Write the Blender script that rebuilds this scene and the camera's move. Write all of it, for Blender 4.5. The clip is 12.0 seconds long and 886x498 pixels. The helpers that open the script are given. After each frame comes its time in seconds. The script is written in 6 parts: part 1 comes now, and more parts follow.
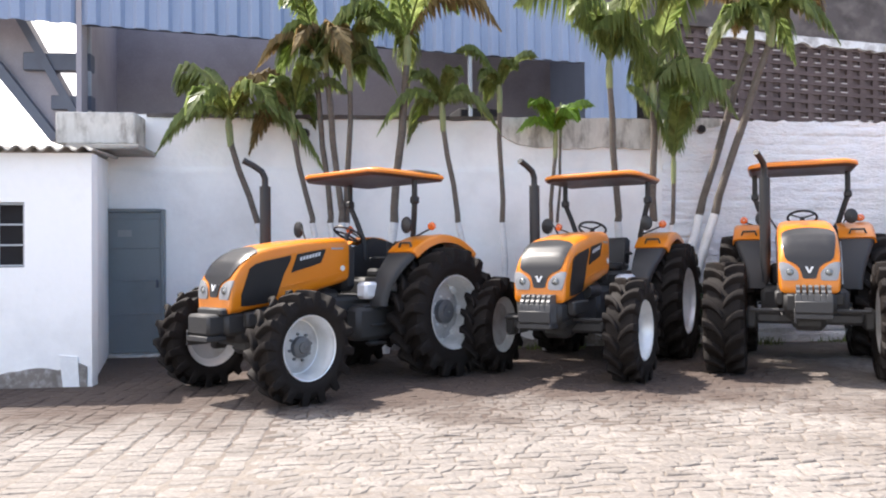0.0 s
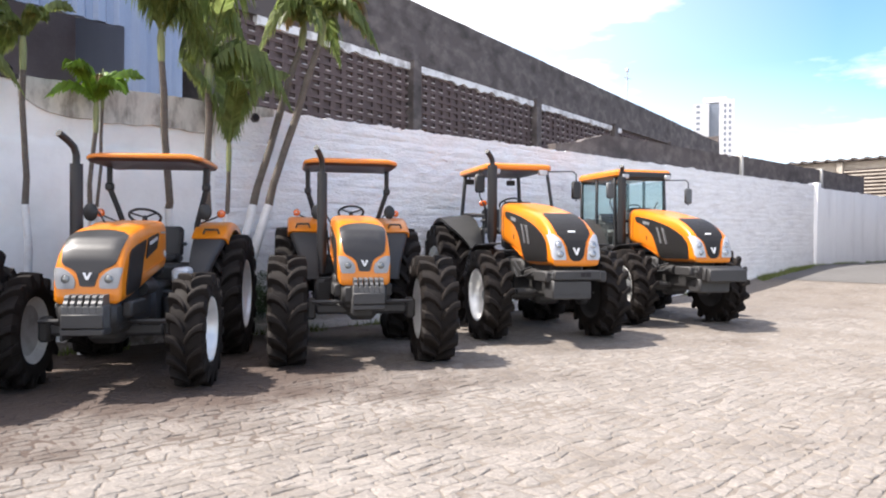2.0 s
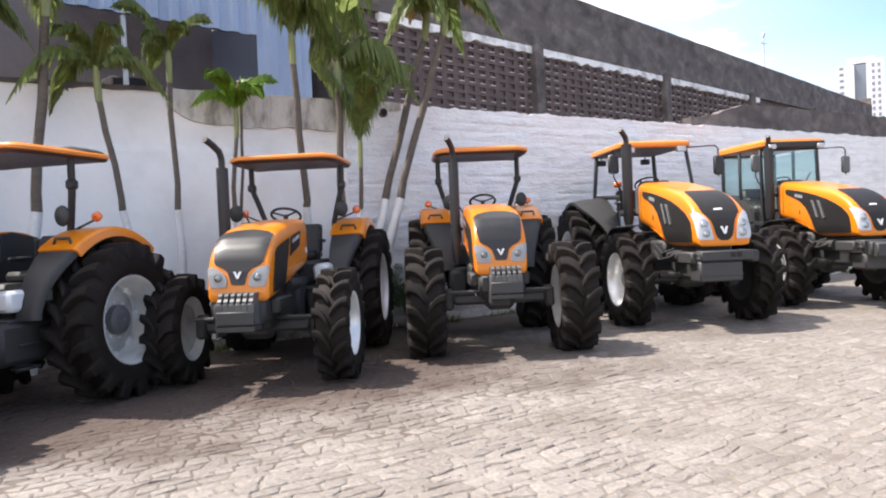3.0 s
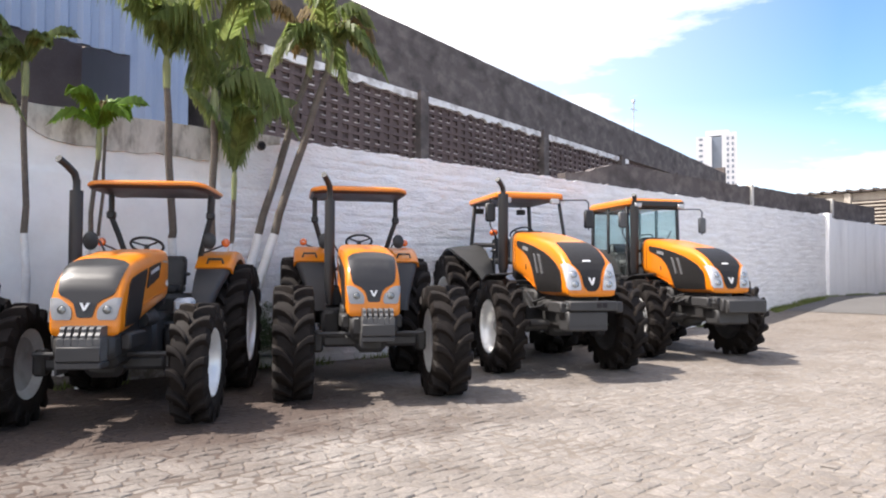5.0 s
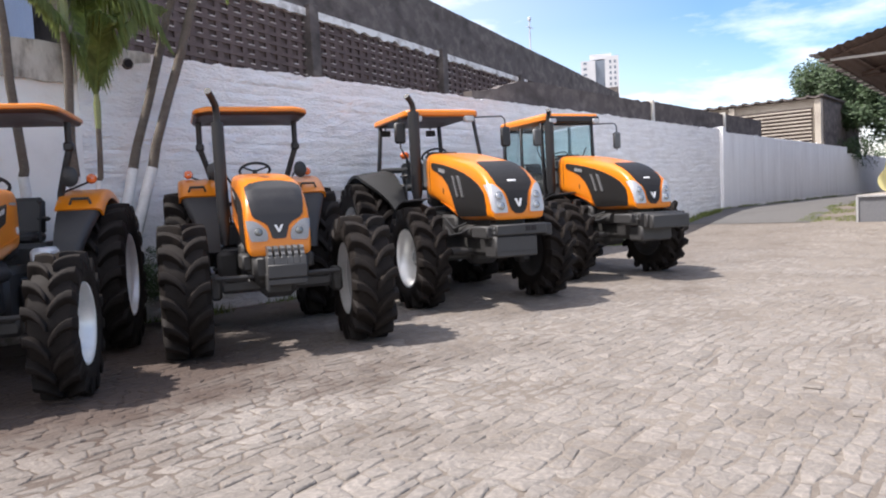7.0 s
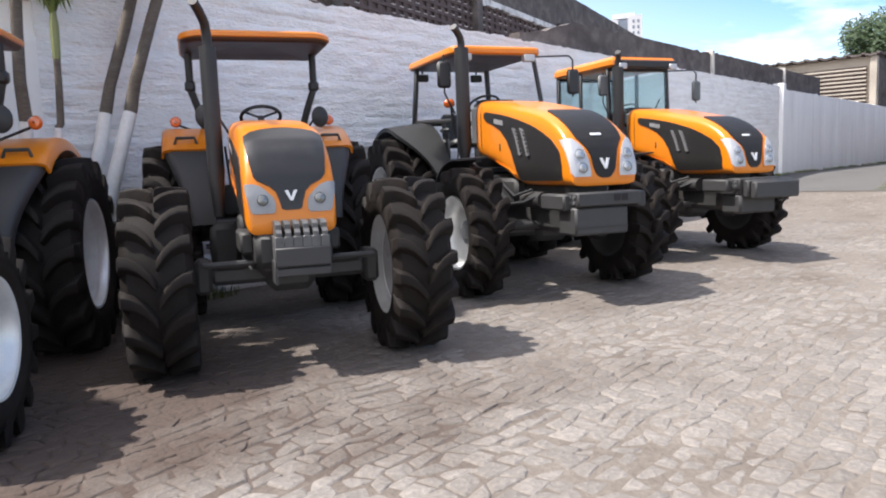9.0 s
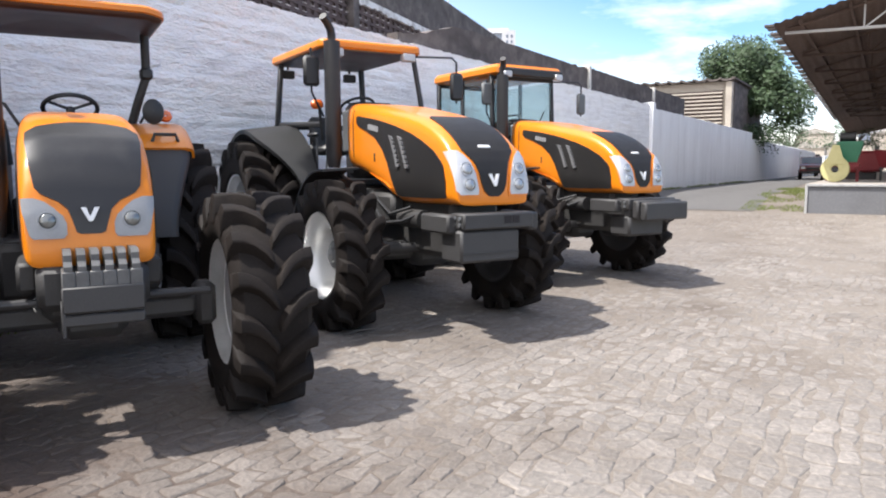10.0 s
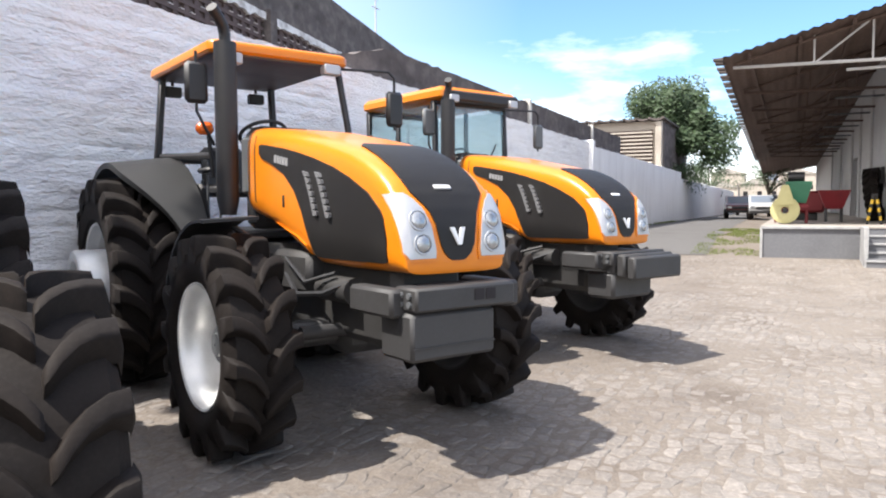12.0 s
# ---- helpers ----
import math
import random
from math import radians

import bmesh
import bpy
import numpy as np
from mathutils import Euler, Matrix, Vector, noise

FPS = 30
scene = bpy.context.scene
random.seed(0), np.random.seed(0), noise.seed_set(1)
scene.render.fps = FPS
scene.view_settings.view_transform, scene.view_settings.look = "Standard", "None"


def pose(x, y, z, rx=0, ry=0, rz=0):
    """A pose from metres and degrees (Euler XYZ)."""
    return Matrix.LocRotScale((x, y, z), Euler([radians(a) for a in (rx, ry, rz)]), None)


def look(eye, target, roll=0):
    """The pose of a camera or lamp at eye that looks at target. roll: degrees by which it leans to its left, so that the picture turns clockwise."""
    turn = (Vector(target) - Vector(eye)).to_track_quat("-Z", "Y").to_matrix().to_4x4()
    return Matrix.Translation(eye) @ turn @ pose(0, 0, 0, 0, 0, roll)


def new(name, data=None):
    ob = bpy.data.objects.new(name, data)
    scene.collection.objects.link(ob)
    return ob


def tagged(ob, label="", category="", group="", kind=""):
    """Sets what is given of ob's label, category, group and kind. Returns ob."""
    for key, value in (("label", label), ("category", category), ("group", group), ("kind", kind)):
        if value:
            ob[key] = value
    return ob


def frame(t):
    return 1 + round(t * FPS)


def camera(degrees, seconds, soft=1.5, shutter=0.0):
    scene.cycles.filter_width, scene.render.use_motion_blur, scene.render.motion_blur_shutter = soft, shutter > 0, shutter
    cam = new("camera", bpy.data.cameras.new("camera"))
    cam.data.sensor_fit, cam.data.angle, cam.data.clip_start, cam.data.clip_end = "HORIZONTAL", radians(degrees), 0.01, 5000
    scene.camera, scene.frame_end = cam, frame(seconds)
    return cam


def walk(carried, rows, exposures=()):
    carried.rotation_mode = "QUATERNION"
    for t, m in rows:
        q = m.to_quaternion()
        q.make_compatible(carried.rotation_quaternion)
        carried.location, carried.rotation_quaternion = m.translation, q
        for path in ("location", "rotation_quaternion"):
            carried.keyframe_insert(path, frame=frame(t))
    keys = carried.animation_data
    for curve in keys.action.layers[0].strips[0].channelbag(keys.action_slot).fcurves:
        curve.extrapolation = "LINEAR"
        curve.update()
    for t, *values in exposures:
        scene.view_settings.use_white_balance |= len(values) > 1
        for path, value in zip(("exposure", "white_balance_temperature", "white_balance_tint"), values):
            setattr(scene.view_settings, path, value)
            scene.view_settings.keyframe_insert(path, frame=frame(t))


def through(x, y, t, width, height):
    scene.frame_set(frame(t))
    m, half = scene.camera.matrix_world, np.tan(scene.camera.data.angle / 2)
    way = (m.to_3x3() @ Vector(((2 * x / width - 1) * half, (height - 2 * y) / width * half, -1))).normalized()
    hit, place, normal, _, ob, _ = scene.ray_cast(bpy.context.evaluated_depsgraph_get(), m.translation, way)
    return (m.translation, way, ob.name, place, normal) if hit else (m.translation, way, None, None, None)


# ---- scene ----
cam = camera(62.6, 12.0, soft=2.0)
PATH = [
    (0, (0.013, -0.075, 1.415), (0.212, 1.915, 1.442), -0.5),
    (0.5, (0.01, 0.209, 1.49), (0.478, 2.149, 1.611), -0.6),
    (1, (-0.034, 0.347, 1.492), (0.677, 2.216, 1.479), 0.5),
    (1.5, (-0.164, 0.49, 1.52), (0.966, 2.14, 1.481), 0.0),
    (2, (-0.262, 0.579, 1.537), (1.084, 2.058, 1.513), 0.3),
    (2.5, (-0.274, 0.667, 1.526), (0.967, 2.234, 1.467), -0.8),
    (2.7, (-0.268, 0.749, 1.522), (0.805, 2.436, 1.478), -2.4),
    (4.3, (-0.166, 0.91, 1.486), (1.024, 2.517, 1.457), -1.2),
    (4.5, (-0.154, 0.902, 1.487), (1.077, 2.478, 1.484), -0.4),
    (5, (-0.116, 0.882, 1.494), (1.221, 2.368, 1.56), 0.2),
    (5.5, (-0.046, 0.906, 1.455), (1.444, 2.238, 1.367), 0.0),
    (6, (0.055, 1.148, 1.385), (1.504, 2.504, 1.137), 0.4),
    (6.5, (0.18, 1.465, 1.423), (1.739, 2.701, 1.22), -1.0),
    (7, (0.447, 1.828, 1.42), (1.977, 3.11, 1.295), -2.9),
    (7.2, (0.553, 1.988, 1.442), (2.063, 3.294, 1.325), -2.7),
    (8.8, (1.67, 3.368, 1.439), (3.22, 4.618, 1.255), -1.7),
    (9, (1.8, 3.55, 1.42), (3.293, 4.861, 1.193), -2.2),
    (9.5, (2.188, 3.845, 1.442), (3.87, 4.907, 1.231), -2.3),
    (10, (2.679, 4.187, 1.476), (4.377, 5.222, 1.259), -0.3),
    (10.5, (3.088, 4.527, 1.487), (4.848, 5.446, 1.242), 1.3),
    (11, (3.545, 4.771, 1.473), (5.353, 5.6, 1.269), -1.7),
    (11.5, (3.995, 5.064, 1.505), (5.7, 6.09, 1.308), -0.8),
    (12, (4.378, 5.312, 1.551), (6.179, 6.173, 1.437), -0.3),
]
walk(cam, [(t, look(eye, target, roll)) for t, eye, target, roll in PATH],
     exposures=[(t, e + 0.04, warm, tint + 1) for t, e, warm, tint in ((0, 1.16, 6600, 12), (0.6, 1.14, 6750, 12), (1.2, 1.08, 6550, 11), (2.5, 0.97, 6600, 12), (4.5, 0.92, 6650, 12), (5.5, 0.75, 6650, 12), (6, 0.67, 6450, 12), (7, 0.57, 6450, 13), (9, 0.69, 6400, 11), (10.5, 0.78, 6350, 10), (11.5, 0.77, 6400, 10), (12, 0.90, 6500, 10))])

# ---- daylight: high sun behind the wall, bright hazy sky ----
SUN = Vector((-0.45, 0.38, 1.0)).normalized()
world = bpy.data.worlds.new("sky")
scene.world = world
world.use_nodes = True
wn, wl = world.node_tree.nodes, world.node_tree.links
wn.clear()
w_out = wn.new("ShaderNodeOutputWorld")
w_bg = wn.new("ShaderNodeBackground")
w_sky = wn.new("ShaderNodeTexSky")
w_sky.sky_type = "NISHITA"
w_sky.sun_disc = False
w_sky.sun_elevation = math.asin(SUN.z)
w_sky.sun_rotation = math.atan2(SUN.x, SUN.y)
w_sky.air_density, w_sky.dust_density, w_sky.ozone_density = 1.0, 0.25, 3.0
w_tc = wn.new("ShaderNodeTexCoord")
w_map = wn.new("ShaderNodeMapping")
w_map.inputs["Scale"].default_value = (1.6, 1.6, 5.5)
w_map.inputs["Rotation"].default_value = (0.1, 0.15, 0.6)
w_noise = wn.new("ShaderNodeTexNoise")
w_noise.inputs["Scale"].default_value = 1.5
w_noise.inputs["Detail"].default_value = 7
w_noise.inputs["Roughness"].default_value = 0.58
w_ramp = wn.new("ShaderNodeValToRGB")
w_ramp.color_ramp.elements[0].position, w_ramp.color_ramp.elements[1].position = 0.44, 0.66
w_ramp.color_ramp.elements[0].color = (0.04, 0.04, 0.04, 1)
w_mix = wn.new("ShaderNodeMix")
w_mix.data_type = "RGBA"
w_mix.inputs["B"].default_value = (9.6, 9.15, 8.7, 1)
wl.new(w_tc.outputs["Generated"], w_map.inputs["Vector"])
wl.new(w_map.outputs["Vector"], w_noise.inputs["Vector"])
wl.new(w_noise.outputs["Fac"], w_ramp.inputs["Fac"])
# cloud and haze thin out towards the zenith
w_sep = wn.new("ShaderNodeSeparateXYZ")
w_fade = wn.new("ShaderNodeMapRange")
w_fade.inputs["From Min"].default_value, w_fade.inputs["From Max"].default_value = 0.10, 0.75
w_fade.inputs["To Min"].default_value, w_fade.inputs["To Max"].default_value = 0.85, 0.75
w_haze = wn.new("ShaderNodeMapRange")
w_haze.inputs["From Min"].default_value, w_haze.inputs["From Max"].default_value = 0.02, 0.22
w_haze.inputs["To Min"].default_value, w_haze.inputs["To Max"].default_value = 0.52, 0.24
w_add = wn.new("ShaderNodeMath")
w_mul = wn.new("ShaderNodeMath")
w_mul.operation = "MULTIPLY"
w_mul.use_clamp = True
wl.new(w_tc.outputs["Generated"], w_sep.inputs["Vector"])
wl.new(w_sep.outputs["Z"], w_fade.inputs["Value"])
wl.new(w_sep.outputs["Z"], w_haze.inputs["Value"])
wl.new(w_ramp.outputs["Color"], w_add.inputs[0])
wl.new(w_haze.outputs["Result"], w_add.inputs[1])
w_dir = wn.new("ShaderNodeVectorMath")
w_dir.operation = "DOT_PRODUCT"
w_dir.inputs[1].default_value = (-0.50, 0.55, 0.0)
wl.new(w_tc.outputs["Generated"], w_dir.inputs[0])
w_bank = wn.new("ShaderNodeMath")
wl.new(w_add.outputs["Value"], w_bank.inputs[0]), wl.new(w_dir.outputs["Value"], w_bank.inputs[1])
wl.new(w_bank.outputs["Value"], w_mul.inputs[0])
wl.new(w_fade.outputs["Result"], w_mul.inputs[1])
wl.new(w_mul.outputs["Value"], w_mix.inputs["Factor"])
w_deep = wn.new("ShaderNodeMix")
w_deep.data_type, w_deep.blend_type = "RGBA", "MULTIPLY"
w_deep.inputs["Factor"].default_value = 1.0
w_deep.inputs["B"].default_value = (0.66, 0.80, 0.90, 1)
wl.new(w_sky.outputs["Color"], w_deep.inputs["A"])
wl.new(w_deep.outputs["Result"], w_mix.inputs["A"])
wl.new(w_mix.outputs["Result"], w_bg.inputs["Color"])
wl.new(w_bg.outputs["Background"], w_out.inputs["Surface"])
w_bg.inputs["Strength"].default_value = 0.16

sun = new("sun", bpy.data.lights.new("sun", "SUN"))
sun.data.energy, sun.data.angle, sun.data.color = 4.9, radians(0.9), (1.0, 0.955, 0.885)
sun.matrix_world = look(SUN * 60, (0, 0, 0))


# ---- materials ----
def material(name, base, rough=0.7, metal=0.0, dark=None, light=None, scale=3.0, fine=40.0, bump=0.15, bump_size=0.01,
             amount=0.5, coat=0.0, island=0.0, stretch=(1, 1, 1), spec=0.5, through=0.0, courses=False, fleck=0.0, grime_shade=None, reach=(7.4, 8.9)):
    """A surface with broad stains and fine grain: base, mixed with dark in stains and light in grain."""
    m = bpy.data.materials.new(name)
    m.use_nodes = True
    n, l = m.node_tree.nodes, m.node_tree.links
    b = n["Principled BSDF"]
    b.inputs["Roughness"].default_value, b.inputs["Metallic"].default_value = rough, metal
    b.inputs["Specular IOR Level"].default_value = spec
    b.inputs["Coat Weight"].default_value = coat
    b.inputs["Coat Roughness"].default_value = 0.12
    dark = dark or tuple(c * 0.6 for c in base)
    light = light or tuple(min(1, c * 1.15) for c in base)
    tc = n.new("ShaderNodeTexCoord")
    mp = n.new("ShaderNodeMapping")
    mp.inputs["Scale"].default_value = stretch
    l.new(n.new("ShaderNodeNewGeometry").outputs["Position"] if grime_shade else tc.outputs["Object"], mp.inputs["Vector"])
    broad = n.new("ShaderNodeTexNoise")
    broad.inputs["Scale"].default_value, broad.inputs["Detail"].default_value = scale, 6
    broad.inputs["Roughness"].default_value = 0.62
    grain = n.new("ShaderNodeTexNoise")
    grain.inputs["Scale"].default_value, grain.inputs["Detail"].default_value = fine, 4
    for t in (broad, grain):
        l.new(mp.outputs["Vector"], t.inputs["Vector"])
    r1 = n.new("ShaderNodeMapRange")
    r1.inputs["From Min"].default_value, r1.inputs["From Max"].default_value = 0.48, 0.72
    r1.inputs["To Max"].default_value = amount
    l.new(broad.outputs["Fac"], r1.inputs["Value"])
    r2 = n.new("ShaderNodeMapRange")
    r2.inputs["From Min"].default_value, r2.inputs["From Max"].default_value = 0.45, 0.7
    r2.inputs["To Max"].default_value = 0.6
    l.new(grain.outputs["Fac"], r2.inputs["Value"])
    m1 = n.new("ShaderNodeMix")
    m1.data_type = "RGBA"
    m1.inputs["A"].default_value, m1.inputs["B"].default_value = (*base, 1), (*light, 1)
    l.new(r2.outputs["Result"], m1.inputs["Factor"])
    m2 = n.new("ShaderNodeMix")
    m2.data_type = "RGBA"
    m2.inputs["B"].default_value = (*dark, 1)
    l.new(r1.outputs["Result"], m2.inputs["Factor"])
    l.new(m1.outputs["Result"], m2.inputs["A"])
    colour = m2.outputs["Result"]
    if island:
        src = n.new("ShaderNodeNewGeometry").outputs["Random Per Island"]
        ob = n.new("ShaderNodeObjectInfo").outputs["Random"]
        add = n.new("ShaderNodeMath")
        l.new(src, add.inputs[0]), l.new(ob, add.inputs[1])
        fr = n.new("ShaderNodeMath")
        fr.operation = "FRACT"
        l.new(add.outputs[0], fr.inputs[0])
        rr = n.new("ShaderNodeMapRange")
        rr.inputs["To Min"].default_value, rr.inputs["To Max"].default_value = 1 - island, 1 + island
        l.new(fr.outputs[0], rr.inputs["Value"])
        hs = n.new("ShaderNodeHueSaturation")
        pale = n.new("ShaderNodeMath")
        pale.operation = "GREATER_THAN"
        pale.inputs[1].default_value = 0.91
        l.new(fr.outputs[0], pale.inputs[0])
        lift = n.new("ShaderNodeMath")
        lift.operation = "MULTIPLY_ADD"
        lift.inputs[1].default_value = fleck
        l.new(pale.outputs[0], lift.inputs[0]), l.new(rr.outputs["Result"], lift.inputs[2])
        l.new(lift.outputs[0], hs.inputs["Value"])
        l.new(colour, hs.inputs["Color"])
        colour = hs.outputs["Color"]
    if grime_shade:
        # soil and tractor shade painted into the parking bays, with a ragged edge
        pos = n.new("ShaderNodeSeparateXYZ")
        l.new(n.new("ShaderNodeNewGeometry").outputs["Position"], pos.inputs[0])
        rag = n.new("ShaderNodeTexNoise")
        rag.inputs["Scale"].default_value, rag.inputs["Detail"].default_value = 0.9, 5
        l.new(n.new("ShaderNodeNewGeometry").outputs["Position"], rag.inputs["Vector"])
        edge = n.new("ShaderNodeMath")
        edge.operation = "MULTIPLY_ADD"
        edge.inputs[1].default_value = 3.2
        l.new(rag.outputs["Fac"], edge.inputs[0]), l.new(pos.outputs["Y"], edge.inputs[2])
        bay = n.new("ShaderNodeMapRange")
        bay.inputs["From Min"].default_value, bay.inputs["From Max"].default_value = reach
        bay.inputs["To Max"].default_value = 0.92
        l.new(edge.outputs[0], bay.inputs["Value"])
        fade_x = n.new("ShaderNodeMapRange")
        fade_x.inputs["From Min"].default_value, fade_x.inputs["From Max"].default_value = 4.4, 6.4
        fade_x.inputs["To Min"].default_value, fade_x.inputs["To Max"].default_value = 1.0, 0.18
        l.new(pos.outputs["X"], fade_x.inputs["Value"])
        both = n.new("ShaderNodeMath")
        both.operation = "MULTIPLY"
        l.new(bay.outputs["Result"], both.inputs[0]), l.new(fade_x.outputs["Result"], both.inputs[1])
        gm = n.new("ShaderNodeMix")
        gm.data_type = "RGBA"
        gm.inputs["B"].default_value = (*grime_shade, 1)
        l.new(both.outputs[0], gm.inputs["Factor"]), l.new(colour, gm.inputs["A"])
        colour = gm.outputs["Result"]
    l.new(colour, b.inputs["Base Color"])
    rg = n.new("ShaderNodeMapRange")
    rg.inputs["To Min"].default_value, rg.inputs["To Max"].default_value = max(0.02, rough - 0.1), min(1, rough + 0.1)
    l.new(broad.outputs["Fac"], rg.inputs["Value"])
    l.new(rg.outputs["Result"], b.inputs["Roughness"])
    if bump:
        bp = n.new("ShaderNodeBump")
        bp.inputs["Strength"].default_value, bp.inputs["Distance"].default_value = bump, bump_size
        l.new(grain.outputs["Fac"], bp.inputs["Height"])
        if courses:
            # long, uneven courses under thick paint
            mc = n.new("ShaderNodeMapping")
            mc.inputs["Scale"].default_value = (1.1, 1.0, 6.4)
            l.new(tc.outputs["Object"], mc.inputs["Vector"])
            wob = n.new("ShaderNodeTexNoise")
            wob.inputs["Scale"].default_value, wob.inputs["Detail"].default_value = 1.0, 5
            wob.inputs["Roughness"].default_value = 0.68
            l.new(mc.outputs["Vector"], wob.inputs["Vector"])
            b2 = n.new("ShaderNodeBump")
            b2.inputs["Strength"].default_value, b2.inputs["Distance"].default_value = 0.6, 0.06
            l.new(wob.outputs["Fac"], b2.inputs["Height"])
            l.new(b2.outputs["Normal"], bp.inputs["Normal"])
        l.new(bp.outputs["Normal"], b.inputs["Normal"])
    if through:
        tr = n.new("ShaderNodeBsdfTranslucent")
        l.new(colour, tr.inputs["Color"])
        sm = n.new("ShaderNodeMixShader")
        sm.inputs["Fac"].default_value = through
        l.new(b.outputs["BSDF"], sm.inputs[1]), l.new(tr.outputs["BSDF"], sm.inputs[2])
        l.new(sm.outputs["Shader"], n["Material Output"].inputs["Surface"])
    return m


M = {}
M["orange"] = material("orange_paint", (0.66, 0.195, 0.006), 0.34, dark=(0.56, 0.155, 0.005), light=(0.68, 0.205, 0.007), scale=1.5, fine=300, bump=0.02, amount=0.4, coat=0.3, spec=0.4)
M["black_panel"] = material("black_mesh_panel", (0.014, 0.013, 0.013), 0.50, dark=(0.028, 0.026, 0.024), light=(0.024, 0.023, 0.023), scale=2, fine=260, bump=0.35, bump_size=0.004, spec=0.28)
M["smoke"] = material("smoked_grille", (0.018, 0.018, 0.020), 0.36, dark=(0.05, 0.05, 0.05), scale=2, fine=300, bump=0.12, bump_size=0.002, coat=0.12, spec=0.28)
M["plastic"] = material("black_plastic", (0.018, 0.018, 0.020), 0.5, dark=(0.032, 0.031, 0.029), scale=2.5, fine=180, bump=0.1)
M["fender"] = material("charcoal_plastic", (0.026, 0.025, 0.026), 0.55, dark=(0.038, 0.035, 0.032), scale=2, fine=200, bump=0.1)
M["mudguard"] = material("black_moulded_plastic", (0.020, 0.020, 0.020), 0.5, dark=(0.034, 0.032, 0.029), scale=2, fine=200, bump=0.1, spec=0.35)
M["cast"] = material("grey_cast_iron", (0.034, 0.033, 0.034), 0.58, dark=(0.022, 0.021, 0.020), light=(0.048, 0.048, 0.049), scale=3, fine=120, bump=0.25, bump_size=0.004)
M["rib"] = material("worn_grey_iron", (0.085, 0.085, 0.086), 0.5, dark=(0.045, 0.043, 0.042), light=(0.12, 0.12, 0.12), scale=8, fine=120, bump=0.2, bump_size=0.003, amount=0.7)
M["engine"] = material("dark_engine", (0.027, 0.026, 0.026), 0.6, dark=(0.035, 0.032, 0.028), scale=5, fine=90, bump=0.3)
M["rubber"] = material("tyre_rubber", (0.0145, 0.0120, 0.0110), 0.68, dark=(0.028, 0.0215, 0.0175), light=(0.0225, 0.0190, 0.0175), scale=2.6, fine=70, bump=0.3, bump_size=0.004, amount=0.55, spec=0.12)
M["rim"] = material("white_rim_paint", (0.78, 0.78, 0.77), 0.34, metal=0.35, dark=(0.45, 0.44, 0.41), scale=4, fine=150, bump=0.05, amount=0.45)
M["disc"] = material("disc_grey_paint", (0.42, 0.42, 0.42), 0.45, dark=(0.20, 0.17, 0.14), light=(0.55, 0.55, 0.54), scale=6, fine=110, bump=0.06, amount=0.6)
M["tank"] = material("pale_box_grey", (0.66, 0.67, 0.69), 0.4, dark=(0.45, 0.45, 0.45), scale=5, fine=120, bump=0.04, amount=0.4)
M["hub"] = material("hub_grey", (0.10, 0.105, 0.11), 0.45, dark=(0.06, 0.06, 0.06), scale=5, fine=120, bump=0.1)
M["silver"] = material("silver_plastic", (0.44, 0.45, 0.47), 0.32, metal=0.3, dark=(0.32, 0.33, 0.34), scale=6, fine=200, bump=0.05, amount=0.4)
M["lens"] = material("lamp_lens", (0.36, 0.38, 0.40), 0.06, metal=0.6, dark=(0.15, 0.16, 0.165), scale=16, fine=90, bump=0.6, bump_size=0.005, amount=0.8, coat=1)
M["housing"] = material("dull_lamp_housing", (0.25, 0.255, 0.265), 0.36, metal=0.2, dark=(0.16, 0.16, 0.16), scale=6, fine=200, bump=0.05, amount=0.4)
M["dim_lens"] = material("dim_lamp_lens", (0.17, 0.18, 0.18), 0.08, metal=0.5, dark=(0.07, 0.075, 0.075), scale=16, fine=90, bump=0.5, bump_size=0.004, amount=0.8, coat=1)
M["amber"] = material("amber_lens", (0.75, 0.14, 0.02), 0.2, scale=6, fine=120, bump=0.1, coat=0.8)
M["white_mark"] = material("white_mark", (0.62, 0.63, 0.65), 0.35, scale=8, fine=120, bump=0, amount=0.1)
M["grey_mark"] = material("grey_mark", (0.30, 0.30, 0.305), 0.4, scale=8, fine=120, bump=0, amount=0.2)
M["vent"] = material("vent_grey", (0.16, 0.16, 0.165), 0.4, scale=8, fine=120, bump=0.05, amount=0.3)
M["seat"] = material("seat_vinyl", (0.025, 0.025, 0.027), 0.5, dark=(0.04, 0.04, 0.04), scale=4, fine=150, bump=0.15)
M["white_wall"] = material("whitewash", (0.92, 0.91, 0.90), 0.9, dark=(0.60, 0.585, 0.57), light=(0.90, 0.895, 0.89), scale=0.7, fine=14, bump=0.35, bump_size=0.02, amount=0.45)
M["brick_wall"] = material("whitewashed_brick", (0.92, 0.915, 0.92), 0.92, dark=(0.58, 0.56, 0.57), light=(0.90, 0.90, 0.91), scale=2.2, fine=24, bump=1.0, bump_size=0.03, amount=0.42, courses=True, stretch=(0.6, 1, 1.5))
M["panel_wall"] = material("whitewashed_panels", (0.93, 0.93, 0.94), 0.92, dark=(0.62, 0.61, 0.61), scale=1.4, fine=20, bump=0.3, amount=0.4, stretch=(1, 1, 0.18))
M["dirt"] = material("damp_dirt_stain", (0.22, 0.19, 0.17), 0.95, dark=(0.09, 0.08, 0.07), light=(0.5, 0.48, 0.46), scale=2.5, fine=16, bump=0.4, amount=0.8)
M["concrete"] = material("weathered_concrete", (0.58, 0.56, 0.52), 0.95, dark=(0.14, 0.12, 0.10), light=(0.68, 0.66, 0.62), scale=5.0, fine=16, bump=0.5, bump_size=0.02, amount=0.9, stretch=(1, 1, 0.4))
